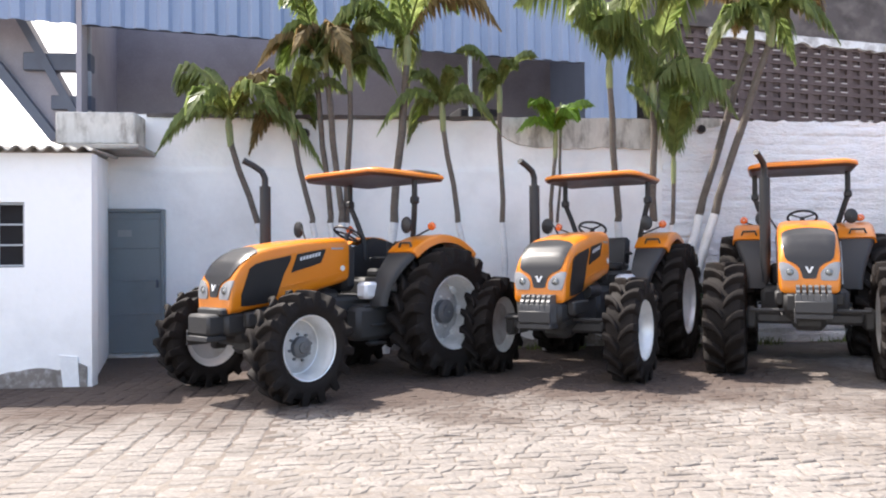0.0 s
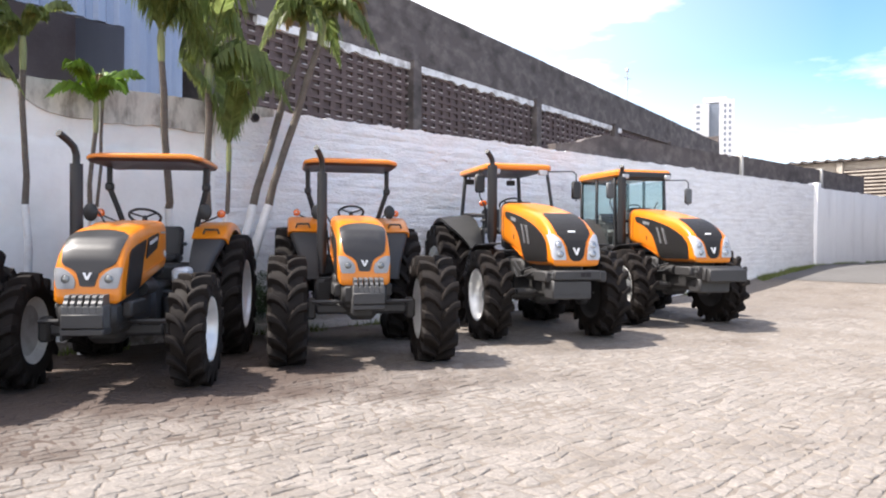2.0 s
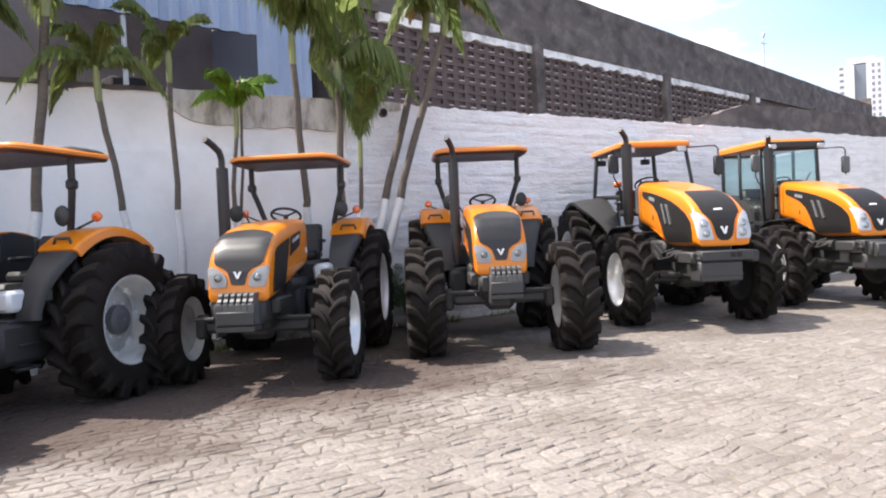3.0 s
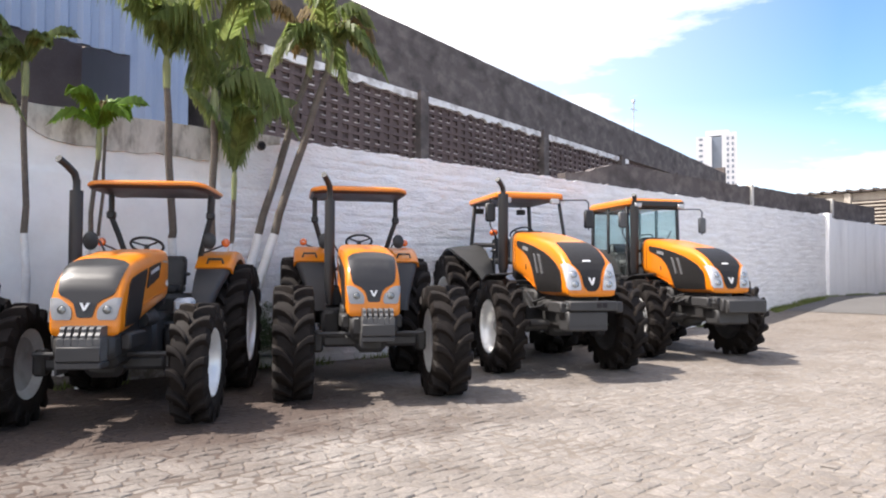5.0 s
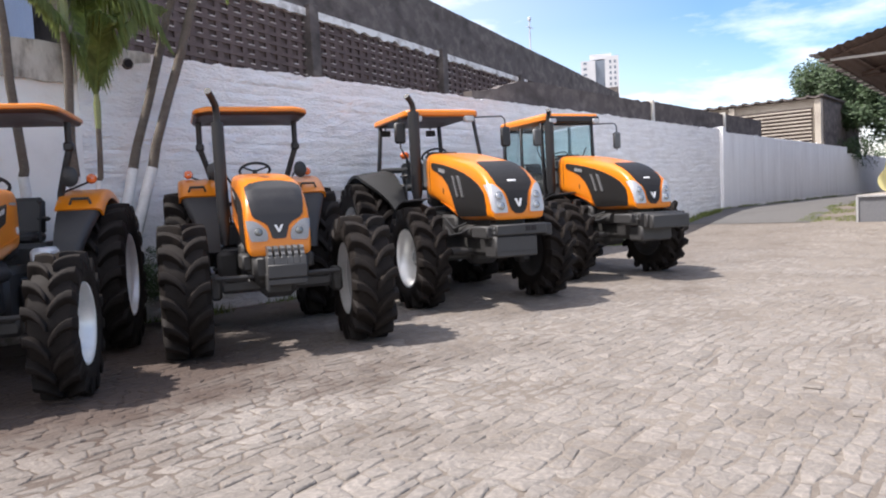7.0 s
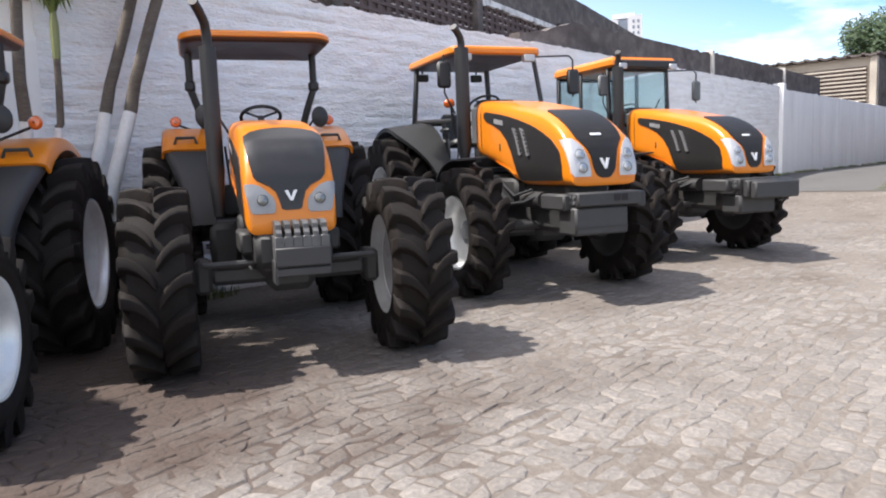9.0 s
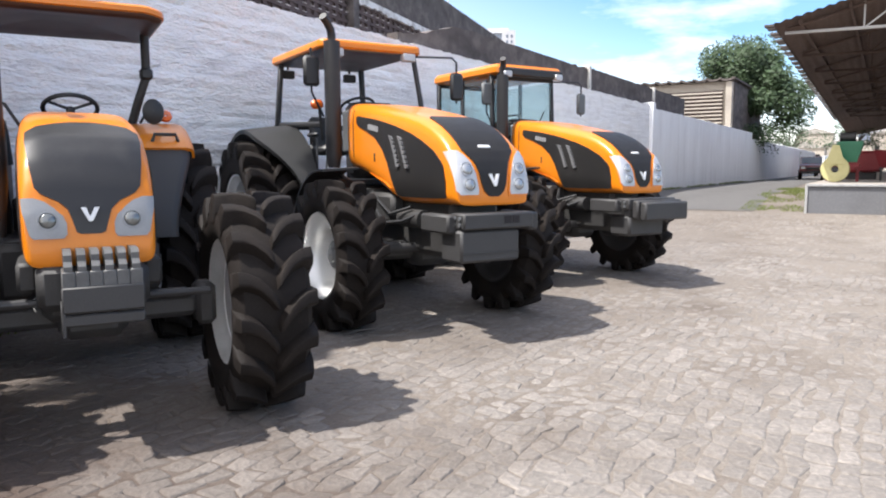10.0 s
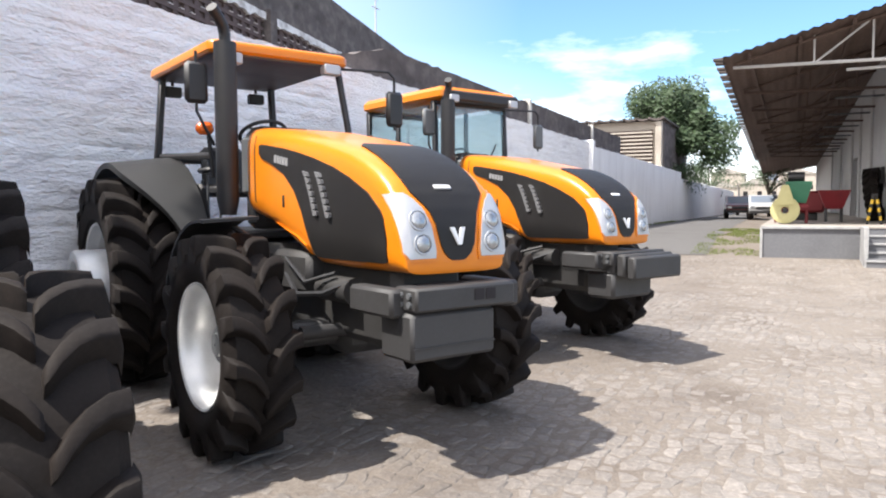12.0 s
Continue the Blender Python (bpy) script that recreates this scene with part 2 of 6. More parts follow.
M["sooty"] = material("soot_shade_render", (0.098, 0.083, 0.079), 0.95, dark=(0.034, 0.029, 0.028), light=(0.21, 0.18, 0.168), scale=1.7, fine=3.2, bump=0.6, bump_size=0.04, amount=0.85, stretch=(0.7, 1, 1))
M["cobogo"] = material("brown_screen_block", (0.098, 0.070, 0.068), 0.95, dark=(0.058, 0.042, 0.041), light=(0.145, 0.110, 0.104), scale=0.8, fine=10, bump=0.4, amount=0.8)
M["cell"] = material("sooty_cell_back", (0.095, 0.070, 0.068), 0.95, dark=(0.062, 0.046, 0.045), scale=2, fine=10, bump=0.1)
# pale colour paints the light that catches the block ledges
M["lip"] = material("lit_lip_paint", (0.55, 0.50, 0.48), 0.95, dark=(0.16, 0.13, 0.125), light=(0.66, 0.62, 0.60), scale=1.1, fine=8, bump=0.2, amount=0.9)
# near-black colour paints the shade inside openings
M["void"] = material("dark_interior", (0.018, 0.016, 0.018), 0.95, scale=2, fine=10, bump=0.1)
M["dripped"] = material("dripped_limewash", (0.72, 0.71, 0.70), 0.95, dark=(0.20, 0.17, 0.16), light=(0.8, 0.8, 0.8), scale=2.2, fine=14, bump=0.3, amount=0.9)
M["blue_metal"] = material("blue_cladding", (0.27, 0.33, 0.46), 0.45, dark=(0.20, 0.25, 0.36), light=(0.30, 0.36, 0.49), scale=0.8, fine=60, bump=0.05, stretch=(1, 1, 0.3))
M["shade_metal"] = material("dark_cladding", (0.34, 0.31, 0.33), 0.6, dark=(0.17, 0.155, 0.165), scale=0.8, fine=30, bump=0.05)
M["steel"] = material("painted_steel", (0.10, 0.115, 0.15), 0.5, dark=(0.07, 0.07, 0.09), scale=2, fine=60, bump=0.05)
M["steel_light"] = material("galvanised_steel", (0.42, 0.44, 0.47), 0.5, scale=2, fine=60, bump=0.05)
M["door"] = material("grey_door_paint", (0.20, 0.225, 0.235), 0.5, dark=(0.15, 0.165, 0.17), scale=1.3, fine=80, bump=0.05)
M["fibre"] = material("fibre_cement", (0.36, 0.34, 0.31), 0.95, dark=(0.12, 0.11, 0.10), scale=2, fine=25, bump=0.3, amount=0.8)
M["rust_roof"] = material("brown_roof_underside", (0.105, 0.070, 0.058), 0.9, dark=(0.055, 0.038, 0.034), light=(0.15, 0.105, 0.085), scale=0.7, fine=12, bump=0.3, stretch=(0.4, 1, 1))
M["dock"] = material("grey_dock_paint", (0.130, 0.132, 0.142), 0.85, dark=(0.085, 0.085, 0.090), light=(0.16, 0.163, 0.173), scale=1.1, fine=20, bump=0.2)
M["dock_top"] = material("worn_concrete_deck", (0.30, 0.27, 0.24), 0.9, dark=(0.18, 0.16, 0.15), scale=1.2, fine=20, bump=0.3)
M["white_paint"] = material("white_paint", (0.80, 0.80, 0.80), 0.7, dark=(0.62, 0.61, 0.60), scale=0.8, fine=20, bump=0.1, amount=0.4)
M["dock_edge"] = material("worn_white_edge", (0.33, 0.33, 0.33), 0.85, dark=(0.22, 0.22, 0.22), scale=4, fine=30, bump=0.2, amount=0.8)
M["shed_white"] = material("grubby_white_paint", (0.47, 0.465, 0.46), 0.8, dark=(0.33, 0.32, 0.31), scale=0.7, fine=18, bump=0.15, amount=0.5)
# reddish tint paints the canopies' orange bounce into the lining
M["lining"] = material("bounce_tinted_lining", (0.056, 0.024, 0.017), 0.5, dark=(0.032, 0.015, 0.012), scale=3, fine=80, bump=0.1)
M["shaft"] = material("palm_crownshaft", (0.20, 0.22, 0.09), 0.6, dark=(0.14, 0.13, 0.06), scale=4, fine=30, bump=0.2)
M["beige"] = material("beige_render", (0.41, 0.37, 0.32), 0.9, dark=(0.25, 0.22, 0.19), scale=0.8, fine=15, bump=0.2, amount=0.6)
M["tower"] = material("tower_render", (0.52, 0.53, 0.56), 0.7, dark=(0.44, 0.45, 0.48), scale=0.1, fine=2, bump=0)
M["tower_glass"] = material("tower_window_band", (0.16, 0.19, 0.24), 0.25, scale=0.2, fine=2, bump=0)
# joints and setts carry soil plus painted tractor shade in the bays
M["joint"] = material("sandy_joint", (0.168, 0.144, 0.121), 0.95, dark=(0.084, 0.065, 0.052), light=(0.245, 0.215, 0.185), scale=1.1, fine=24, bump=1.0, bump_size=0.018, amount=0.7, grime_shade=(0.058, 0.038, 0.029), reach=(6.6, 8.2))
M["stone"] = material("granite_sett", (0.182, 0.163, 0.146), 0.94, dark=(0.106, 0.086, 0.070), light=(0.285, 0.256, 0.228), scale=0.9, fine=26, bump=1.0, bump_size=0.016, amount=0.65, island=0.13, fleck=0.04, grime_shade=(0.058, 0.038, 0.029))
M["asphalt"] = material("old_asphalt", (0.096, 0.092, 0.089), 0.95, dark=(0.075, 0.070, 0.066), light=(0.16, 0.152, 0.145), scale=0.5, fine=60, bump=0.4)
M["grass"] = material("dry_grass", (0.15, 0.19, 0.05), 0.8, dark=(0.24, 0.20, 0.09), scale=1.5, fine=30, bump=0, island=0.25, through=0.3)
M["trunk"] = material("palm_bark", (0.112, 0.092, 0.076), 0.9, dark=(0.060, 0.048, 0.039), light=(0.175, 0.150, 0.122), scale=3, fine=25, bump=0.5, stretch=(1, 1, 4))
M["lime"] = material("limewashed_bark", (0.70, 0.70, 0.70), 0.9, dark=(0.5, 0.48, 0.45), scale=4, fine=30, bump=0.3)
M["frond"] = material("palm_frond", (0.185, 0.242, 0.076), 0.42, dark=(0.275, 0.235, 0.085), light=(0.27, 0.32, 0.11), scale=1.2, fine=20, bump=0, amount=0.4, island=0.30, through=0.64)
M["young"] = material("young_palm_frond", (0.165, 0.29, 0.035), 0.45, dark=(0.22, 0.28, 0.05), scale=1.2, fine=20, bump=0, amount=0.5, island=0.25, through=0.58)
M["dry"] = material("dry_palm_frond", (0.24, 0.175, 0.075), 0.8, dark=(0.15, 0.10, 0.045), scale=2, fine=20, bump=0, island=0.3, through=0.5)
M["leaf"] = material("tree_leaf", (0.062, 0.100, 0.048), 0.55, dark=(0.034, 0.056, 0.028), light=(0.088, 0.132, 0.060), scale=0.6, fine=10, bump=0, island=0.35, through=0.3)
M["bark"] = material("tree_bark", (0.09, 0.075, 0.06), 0.9, scale=2, fine=20, bump=0.4)
M["red"] = material("red_paint", (0.20, 0.014, 0.020), 0.5, dark=(0.11, 0.012, 0.015), scale=2, fine=60, bump=0.05)
M["green"] = material("green_paint", (0.03, 0.16, 0.09), 0.45, scale=2, fine=60, bump=0.05)
M["cream"] = material("cream_paint", (0.50, 0.46, 0.22), 0.5, scale=2, fine=60, bump=0.05)
M["yellow"] = material("yellow_paint", (0.75, 0.48, 0.04), 0.5, scale=2, fine=60, bump=0.05)
M["car_white"] = material("white_car_paint", (0.50, 0.50, 0.50), 0.25, scale=1, fine=60, bump=0, amount=0.1, coat=0.6)
M["car_dark"] = material("maroon_car_paint", (0.14, 0.03, 0.03), 0.3, scale=1, fine=60, bump=0, amount=0.1, coat=0.6)


def glass_material(name, tint):
    m = bpy.data.materials.new(name)
    m.use_nodes = True
    n, l = m.node_tree.nodes, m.node_tree.links
    n.remove(n["Principled BSDF"])
    t = n.new("ShaderNodeBsdfTransparent")
    t.inputs["Color"].default_value = (*tint, 1)
    g = n.new("ShaderNodeBsdfGlossy")
    g.inputs["Roughness"].default_value = 0.03
    mx = n.new("ShaderNodeMixShader")
    mx.inputs["Fac"].default_value = 0.07
    l.new(t.outputs["BSDF"], mx.inputs[1]), l.new(g.outputs["BSDF"], mx.inputs[2])
    l.new(mx.outputs["Shader"], n["Material Output"].inputs["Surface"])
    return m


M["glass"] = glass_material("tinted_cab_glass", (0.86, 0.925, 0.925))


# ---- mesh building ----
class G:
    """Collects verts and faces of one mesh."""

    def __init__(self):
        self.v, self.f = [], []

    def add(self, verts, faces, m=None):
        o = len(self.v)
        self.v += [tuple(m @ Vector(p)) if m else tuple(p) for p in verts]
        self.f += [tuple(i + o for i in f) for f in faces]
        return self

    def box(self, c, s, b=0.0, m=None):
        """A box about c with sides s and chamfer b."""
        hx, hy, hz = (k / 2 for k in s)
        t = pose(*c) if m is None else m @ pose(*c)
        if b <= 0:
            vs = [(x, y, z) for x in (-hx, hx) for y in (-hy, hy) for z in (-hz, hz)]
            return self.add(vs, [(0, 1, 3, 2), (4, 6, 7, 5), (0, 4, 5, 1), (2, 3, 7, 6), (0, 2, 6, 4), (1, 5, 7, 3)], t)
        b = min(b, hx * 0.95, hy * 0.95, hz * 0.95)
        vs, ix = [], {}
        for x in (-1, 1):
            for y in (-1, 1):
                for z in (-1, 1):
                    for a in range(3):
                        ix[x, y, z, a] = len(vs)
                        vs.append((x * (hx - (a != 0) * b), y * (hy - (a != 1) * b), z * (hz - (a != 2) * b)))
        fs = []
        for q in (-1, 1):
            fs.append([ix[q, y, z, 0] for y, z in ((-1, -1), (1, -1), (1, 1), (-1, 1))])
            fs.append([ix[x, q, z, 1] for x, z in ((-1, -1), (1, -1), (1, 1), (-1, 1))])
            fs.append([ix[x, y, q, 2] for x, y in ((-1, -1), (1, -1), (1, 1), (-1, 1))])
            for w in (-1, 1):
                fs.append([ix[q, w, -1, 0], ix[q, w, 1, 0], ix[q, w, 1, 1], ix[q, w, -1, 1]])
                fs.append([ix[q, -1, w, 0], ix[q, 1, w, 0], ix[q, 1, w, 2], ix[q, -1, w, 2]])
                fs.append([ix[-1, q, w, 1], ix[1, q, w, 1], ix[1, q, w, 2], ix[-1, q, w, 2]])
                for z in (-1, 1):
                    fs.append([ix[q, w, z, a] for a in range(3)])
        return self.add(vs, fs, t)

    def rings(self, rings, closed=True, caps=True):
        """Skin between rings of equally many points."""
        n = len(rings[0])
        vs = [p for r in rings for p in r]
        fs = []
        for i in range(len(rings) - 1):
            for j in range(n if closed else n - 1):
                k = (j + 1) % n
                fs.append((i * n + j, i * n + k, (i + 1) * n + k, (i + 1) * n + j))
        if caps:
            fs.append(tuple(range(n)))
            fs.append(tuple(range((len(rings) - 1) * n, len(rings) * n)))
        return self.add(vs, fs)

    def tube(self, path, r, n=10, caps=True):
        """A round tube along a path; r one radius or one for each point."""
        pts = [Vector(p) for p in path]
        rs = r if isinstance(r, (list, tuple)) else [r] * len(pts)
        rings, ref = [], None
        for i, p in enumerate(pts):
            d = (pts[min(i + 1, len(pts) - 1)] - pts[max(i - 1, 0)]).normalized()
            if ref is None:
                ref = Vector((1, 0, 0)) if abs(d.x) < 0.8 else Vector((0, 1, 0))
            u = (ref - d * ref.dot(d)).normalized()
            w = d.cross(u)
            ref = u
            rings.append([p + (u * math.cos(a) + w * math.sin(a)) * rs[i] for a in (2 * math.pi * k / n for k in range(n))])
        return self.rings(rings, True, caps)

    def cyl(self, a, b, r, n=20, r2=None):
        return self.tube([a, b], [r, r if r2 is None else r2], n)

    def turn(self, profile, n=32, m=None, closed=False):
        """Revolve (x, radius) pairs about the x axis."""
        k = len(profile)
        vs = [(x, r * math.cos(2 * math.pi * i / n), r * math.sin(2 * math.pi * i / n)) for i in range(n) for x, r in profile]
        fs = []
        for i in range(n):
            j = (i + 1) % n
            for q in range(k if closed else k - 1):
                w = (q + 1) % k
                fs.append((i * k + q, i * k + w, j * k + w, j * k + q))
        return self.add(vs, fs, m)

    def prism(self, poly, axis, lo, hi):
        """Extrude a polygon of (a, b) pairs along an axis: x: (y, z), y: (x, z), z: (x, y)."""
        def at(a, b, c):
            return {"x": (c, a, b), "y": (a, c, b), "z": (a, b, c)}[axis]
        return self.rings([[at(a, b, lo) for a, b in poly], [at(a, b, hi) for a, b in poly]])

    def sheet(self, fn, us, vs_, t):
        """A curved sheet of thickness t over fn(u, v) -> (point, outward)."""
        nu, nv = len(us), len(vs_)
        top, bot = [], []
        for u in us:
            for v in vs_:
                p, o = fn(u, v)
                p, o = Vector(p), Vector(o).normalized()
                top.append(p + o * t), bot.append(p - o * t)
        o = nu * nv
        fs = []
        for i in range(nu - 1):
            for j in range(nv - 1):
                a, b, c, d = i * nv + j, i * nv + j + 1, (i + 1) * nv + j + 1, (i + 1) * nv + j
                fs += [(a, b, c, d), (a + o, d + o, c + o, b + o)]
        for i in range(nu - 1):
            for j in (0, nv - 1):
                a, d = i * nv + j, (i + 1) * nv + j
                fs.append((a, d, d + o, a + o))
        for j in range(nv - 1):
            for i in (0, nu - 1):
                a, b = i * nv + j, i * nv + j + 1
                fs.append((a, b, b + o, a + o))
        return self.add(top + bot, fs)


def part(name, g, mat, parent=None, label="", smooth=40, fix=True):
    """Link g as one mesh object, under parent if given."""
    me = bpy.data.meshes.new(name)
    me.from_pydata(g.v, [], g.f)
    if fix:
        bm = bmesh.new()
        bm.from_mesh(me)
        bmesh.ops.recalc_face_normals(bm, faces=bm.faces)
        bm.to_mesh(me)
        bm.free()
    me.materials.append(M[mat])
    if smooth:
        me.polygons.foreach_set("use_smooth", [True] * len(me.polygons))
        me.set_sharp_from_angle(angle=radians(smooth))
    ob = new(name, me)
    if parent:
        ob.parent = parent
    if label:
        tagged(ob, label)
    return ob


def thing(name, label, category, m=None, group="", kind=""):
    ob = tagged(new(name), label, category, group, kind)
    if m is not None:
        ob.matrix_basis = m
    return ob


def lerp_table(t):
    """Smooth table look-up: rows of (key, a, b, ...)."""
    def f(k):
        if k <= t[0][0]:
            return t[0][1:]
        for p, q in zip(t, t[1:]):
            if k <= q[0]:
                s = (k - p[0]) / (q[0] - p[0])
                return tuple(a + (b - a) * s for a, b in zip(p[1:], q[1:]))
        return t[-1][1:]
    return f


def steps(a, b, n):
    return [a + (b - a) * i / (n - 1) for i in range(n)]


def smoothstep(a, b, x):
    t = min(1, max(0, (x - a) / (b - a)))
    return t * t * (3 - 2 * t)


def level(x, y=0):
    """Height of the ground: flat yard, rising to the lane."""
    return 0.69 * smoothstep(18.0, 29.0, x)


# ---- ground ----
rnd = random.Random(4)
WALL_Y, WALL_TOP = 11.36, 3.65

g = G()
gx = [-400, -150, -60, -25] + steps(-12, 34, 60) + [45, 70, 120, 220, 500, 900]
gy = [-400, -150, -60, -25] + steps(-8, 14, 30) + [20, 40, 90, 200, 500]
for x in gx:
    for y in gy:
        g.v.append((x, y, level(x) - 0.005 + 0.003 * noise.noise((x * 0.9, y * 0.9, 0))))
for i in range(len(gx) - 1):
    for j in range(len(gy) - 1):
        a = i * len(gy) + j
        g.f.append((a, a + len(gy), a + len(gy) + 1, a + 1))
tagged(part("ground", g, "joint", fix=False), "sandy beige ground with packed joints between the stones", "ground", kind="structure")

# lane beyond the yard
g = G()
xs = steps(23.4, 95, 40)
for x in xs:
    e0 = 7.2 + 0.25 * noise.noise((x * 0.4, 0, 3)) + 0.02 * (x - 23.4)
    for y in (e0, 8.5, 10, 11.15 + 0.1 * noise.noise((x * 0.5, 1, 3))):
        g.v.append((x, y, level(x) + 0.008))
for i in range(len(xs) - 1):
    for j in range(3):
        a = i * 4 + j
        g.f.append((a, a + 4, a + 5, a + 1))
tagged(part("road", g, "asphalt", fix=False), "worn grey asphalt lane along the white wall", "road", kind="structure")

# ---- boundary wall, north side ----
wall = thing("wall_north", "long whitewashed boundary wall with stained plaster", "wall", kind="structure")


def relief_wall(name, x0, x1, dx, dz, face, mat, top=WALL_TOP, low=None, rough_top=0.03):
    """A wall slab whose yard face is a fine grid pushed by face(x, z)."""
    g = G()
    nx = max(2, int((x1 - x0) / dx) + 1)
    nz = max(2, int((top + 0.1) / dz) + 1)
    xs = steps(x0, x1, nx)
    for x in xs:
        z0 = level(x) - 0.1 if low is None else low
        zt = top + rough_top * noise.noise((x * 2.3, 0, 5)) + rough_top * 0.6 * noise.noise((x * 9, 0, 5))
        for k in range(nz):
            z = z0 + (zt - z0) * k / (nz - 1)
            g.v.append((x, WALL_Y + face(x, z), z))
        g.v.append((x, WALL_Y + 0.24, zt))
        g.v.append((x, WALL_Y + 0.24, z0))
    n = nz + 2
    for i in range(nx - 1):
        for k in range(n):
            a, b = i * n + k, i * n + (k + 1) % n
            g.f.append((a, a + n, b + n, b))
    g.f.append(tuple(range(n)))
    g.f.append(tuple(range((nx - 1) * n, nx * n)))
    return part(name, g, mat, wall, smooth=60)


def plaster_face(x, z):
    ledge = 0.034 * smoothstep(2.80, 2.85, z + 0.03 * noise.noise((x * 0.7, 1, 0)))
    return ledge + 0.012 * noise.noise((x * 0.8, 0, z * 0.8)) + 0.004 * noise.noise((x * 5, 0, z * 5))


def brick_face(x, z):
    """Thick paint over rough courses."""
    course = 0.155
    sag = 0.02 * noise.noise((x * 0.5, 2, 0)) + 0.012 * noise.noise((x * 2.2, 4, z))
    k = (z + sag) / course
    f = abs((k % 1) - 0.5) * 2
    row = math.floor(k)
    deep = max(0, noise.noise((x * 0.9, row * 3.7, 0)) + 0.25)
    joint = max(0, (f - 0.62) / 0.38) ** 1.5 * 0.034 * min(1, deep * 1.6)
    j2 = ((x + (row % 2) * 0.17 + 0.05 * noise.noise((row * 1.7, 0, 1))) / 0.34) % 1
    head = max(0, (abs(j2 - 0.5) * 2 - 0.9) / 0.1) * 0.008
    lump = 0.018 * noise.noise((x * 3.1, 7, z * 6.5)) + 0.010 * noise.noise((x * 8, 7, z * 11))
    step = 0.010 * noise.noise((math.floor(x / 0.34 + (row % 2) * 0.5) * 3.1, row * 2.7, 0))
    return joint + head + lump + step


def panel_face(x, z):
    p = (x - 28.4) % 1.9
    rib = 0.035 if p < 0.12 else 0.0
    return -rib + 0.004 * math.sin(p * 9) + 0.008 * noise.noise((x * 2, 3, z * 0.6))


relief_wall("plaster_section", -4.45, 4.75, 0.12, 0.04, plaster_face, "white_wall")
relief_wall("brick_section", 4.75, 13.4, 0.055, 0.026, brick_face, "brick_wall", rough_top=0.05)
relief_wall("brick_section", 13.4, 28.4, 0.10, 0.04, brick_face, "brick_wall", rough_top=0.05)
relief_wall("panel_section", 28.4, 50.4, 0.12, 0.5, panel_face, "panel_wall", top=3.58, rough_top=0.04)
relief_wall("panel_section", 50.4, 95.0, 0.4, 0.5, lambda x, z: 0.06 + panel_face(x, z) * 0.5, "panel_wall", top=3.2, rough_top=0.12)

# pier where the panels begin
g = G().box((28.4, WALL_Y + 0.06, 2.1), (0.34, 0.36, 3.3), 0.02)
part("pier", g, "panel_wall", wall)


def ragged(x0, x1, z_low, z_high, y0, y1, seed, n=26, low_amp=0.07, high_amp=0.02):
    """Thin slab with a broken outline in the wall's plane."""
    xs = steps(x0, x1, n)
    poly = [(x, z_low(x) + low_amp * noise.noise((x * 3.3, seed, 0))) for x in xs]
    poly += [(x, z_high(x) + high_amp * noise.noise((x * 4.1, seed, 9))) for x in reversed(xs)]
    g = G()
    h = len(xs)
    for y in (y0, y1):
        g.v += [(x, y, z) for x, z in poly]
    m = len(poly)
    for i in range(h - 1):
        a, b, c, d = i, i + 1, m - 2 - i, m - 1 - i
        g.f += [(a, b, c, d), (a + m, d + m, c + m, b + m), (a, a + m, b + m, b), (d, c, c + m, d + m)]
    g.f += [(0, m - 1, 2 * m - 1, m), (h - 1, h, m + h, m + h - 1)]
    return g


# bare concrete where the plaster fell away
part("bare_concrete", ragged(2.05, 4.72, lambda x: 3.28 - 0.10 * smoothstep(2.1, 2.7, x) + 0.5 * max(0, 2.3 - x), lambda x: 3.665, WALL_Y - 0.012, WALL_Y + 0.2, 3.0),
     "concrete", wall, "bare weathered concrete patch")
part("bare_concrete", ragged(4.78, 5.75, lambda x: 3.40 + 0.16 * (x - 4.78), lambda x: 3.68, WALL_Y - 0.028, WALL_Y + 0.2, 8.0, n=14, low_amp=0.05),
     "concrete", wall, "bare weathered concrete patch")
# damp band at the foot
part("damp_band", ragged(-3.1, 4.7, lambda x: -0.05, lambda x: 0.16, WALL_Y - 0.014, WALL_Y + 0.1, 5.0, n=60, high_amp=0.12), "dirt", wall, "damp dirty foot of the wall")
# black mould along the top edge, with runs below it
part("mould_line", ragged(-3.35, 2.05, lambda x: 3.615 - 0.05 * max(0, noise.noise((x * 1.9, 2, 7))), lambda x: 3.672, WALL_Y - 0.010, WALL_Y + 0.22, 14.0, n=90, low_amp=0.018, high_amp=0.015), "sooty", wall, "black mould along the wall's top")
# drain holes
for px, pz in ((5.42, 3.50), (-0.98, 3.38)):
    g = G().turn([(-0.03, 0.05), (-0.03, 0.075), (0.05, 0.075), (0.05, 0.05)], 14, pose(px, WALL_Y, pz, 0, 0, 90), closed=True)
    hole = part("drain_pipe", g, "sooty", wall, "dark drain pipe end")
    part("opening", G().cyl((px, WALL_Y - 0.01, pz), (px, WALL_Y - 0.045, pz), 0.052, 14), "void", hole)

# second, sooty wall that stands behind and above
g = ragged(13.4, 34.3, lambda x: 3.2, lambda x: 4.28 - 0.42 * smoothstep(15.8, 13.4, x) + (0.05 if x > 22.8 else 0.0), WALL_Y + 0.26, WALL_Y + 0.5, 12.0, n=90, low_amp=0.0, high_amp=0.06)
back_wall = tagged(part("wall_back", g, "sooty"), "sooty weathered concrete wall behind the white one", "wall", kind="structure")
for px in (22.85, 29.5):
    part("post", G().box((px, WALL_Y + 0.3, 3.95), (0.16, 0.22, 0.85), 0.02), "concrete", back_wall)

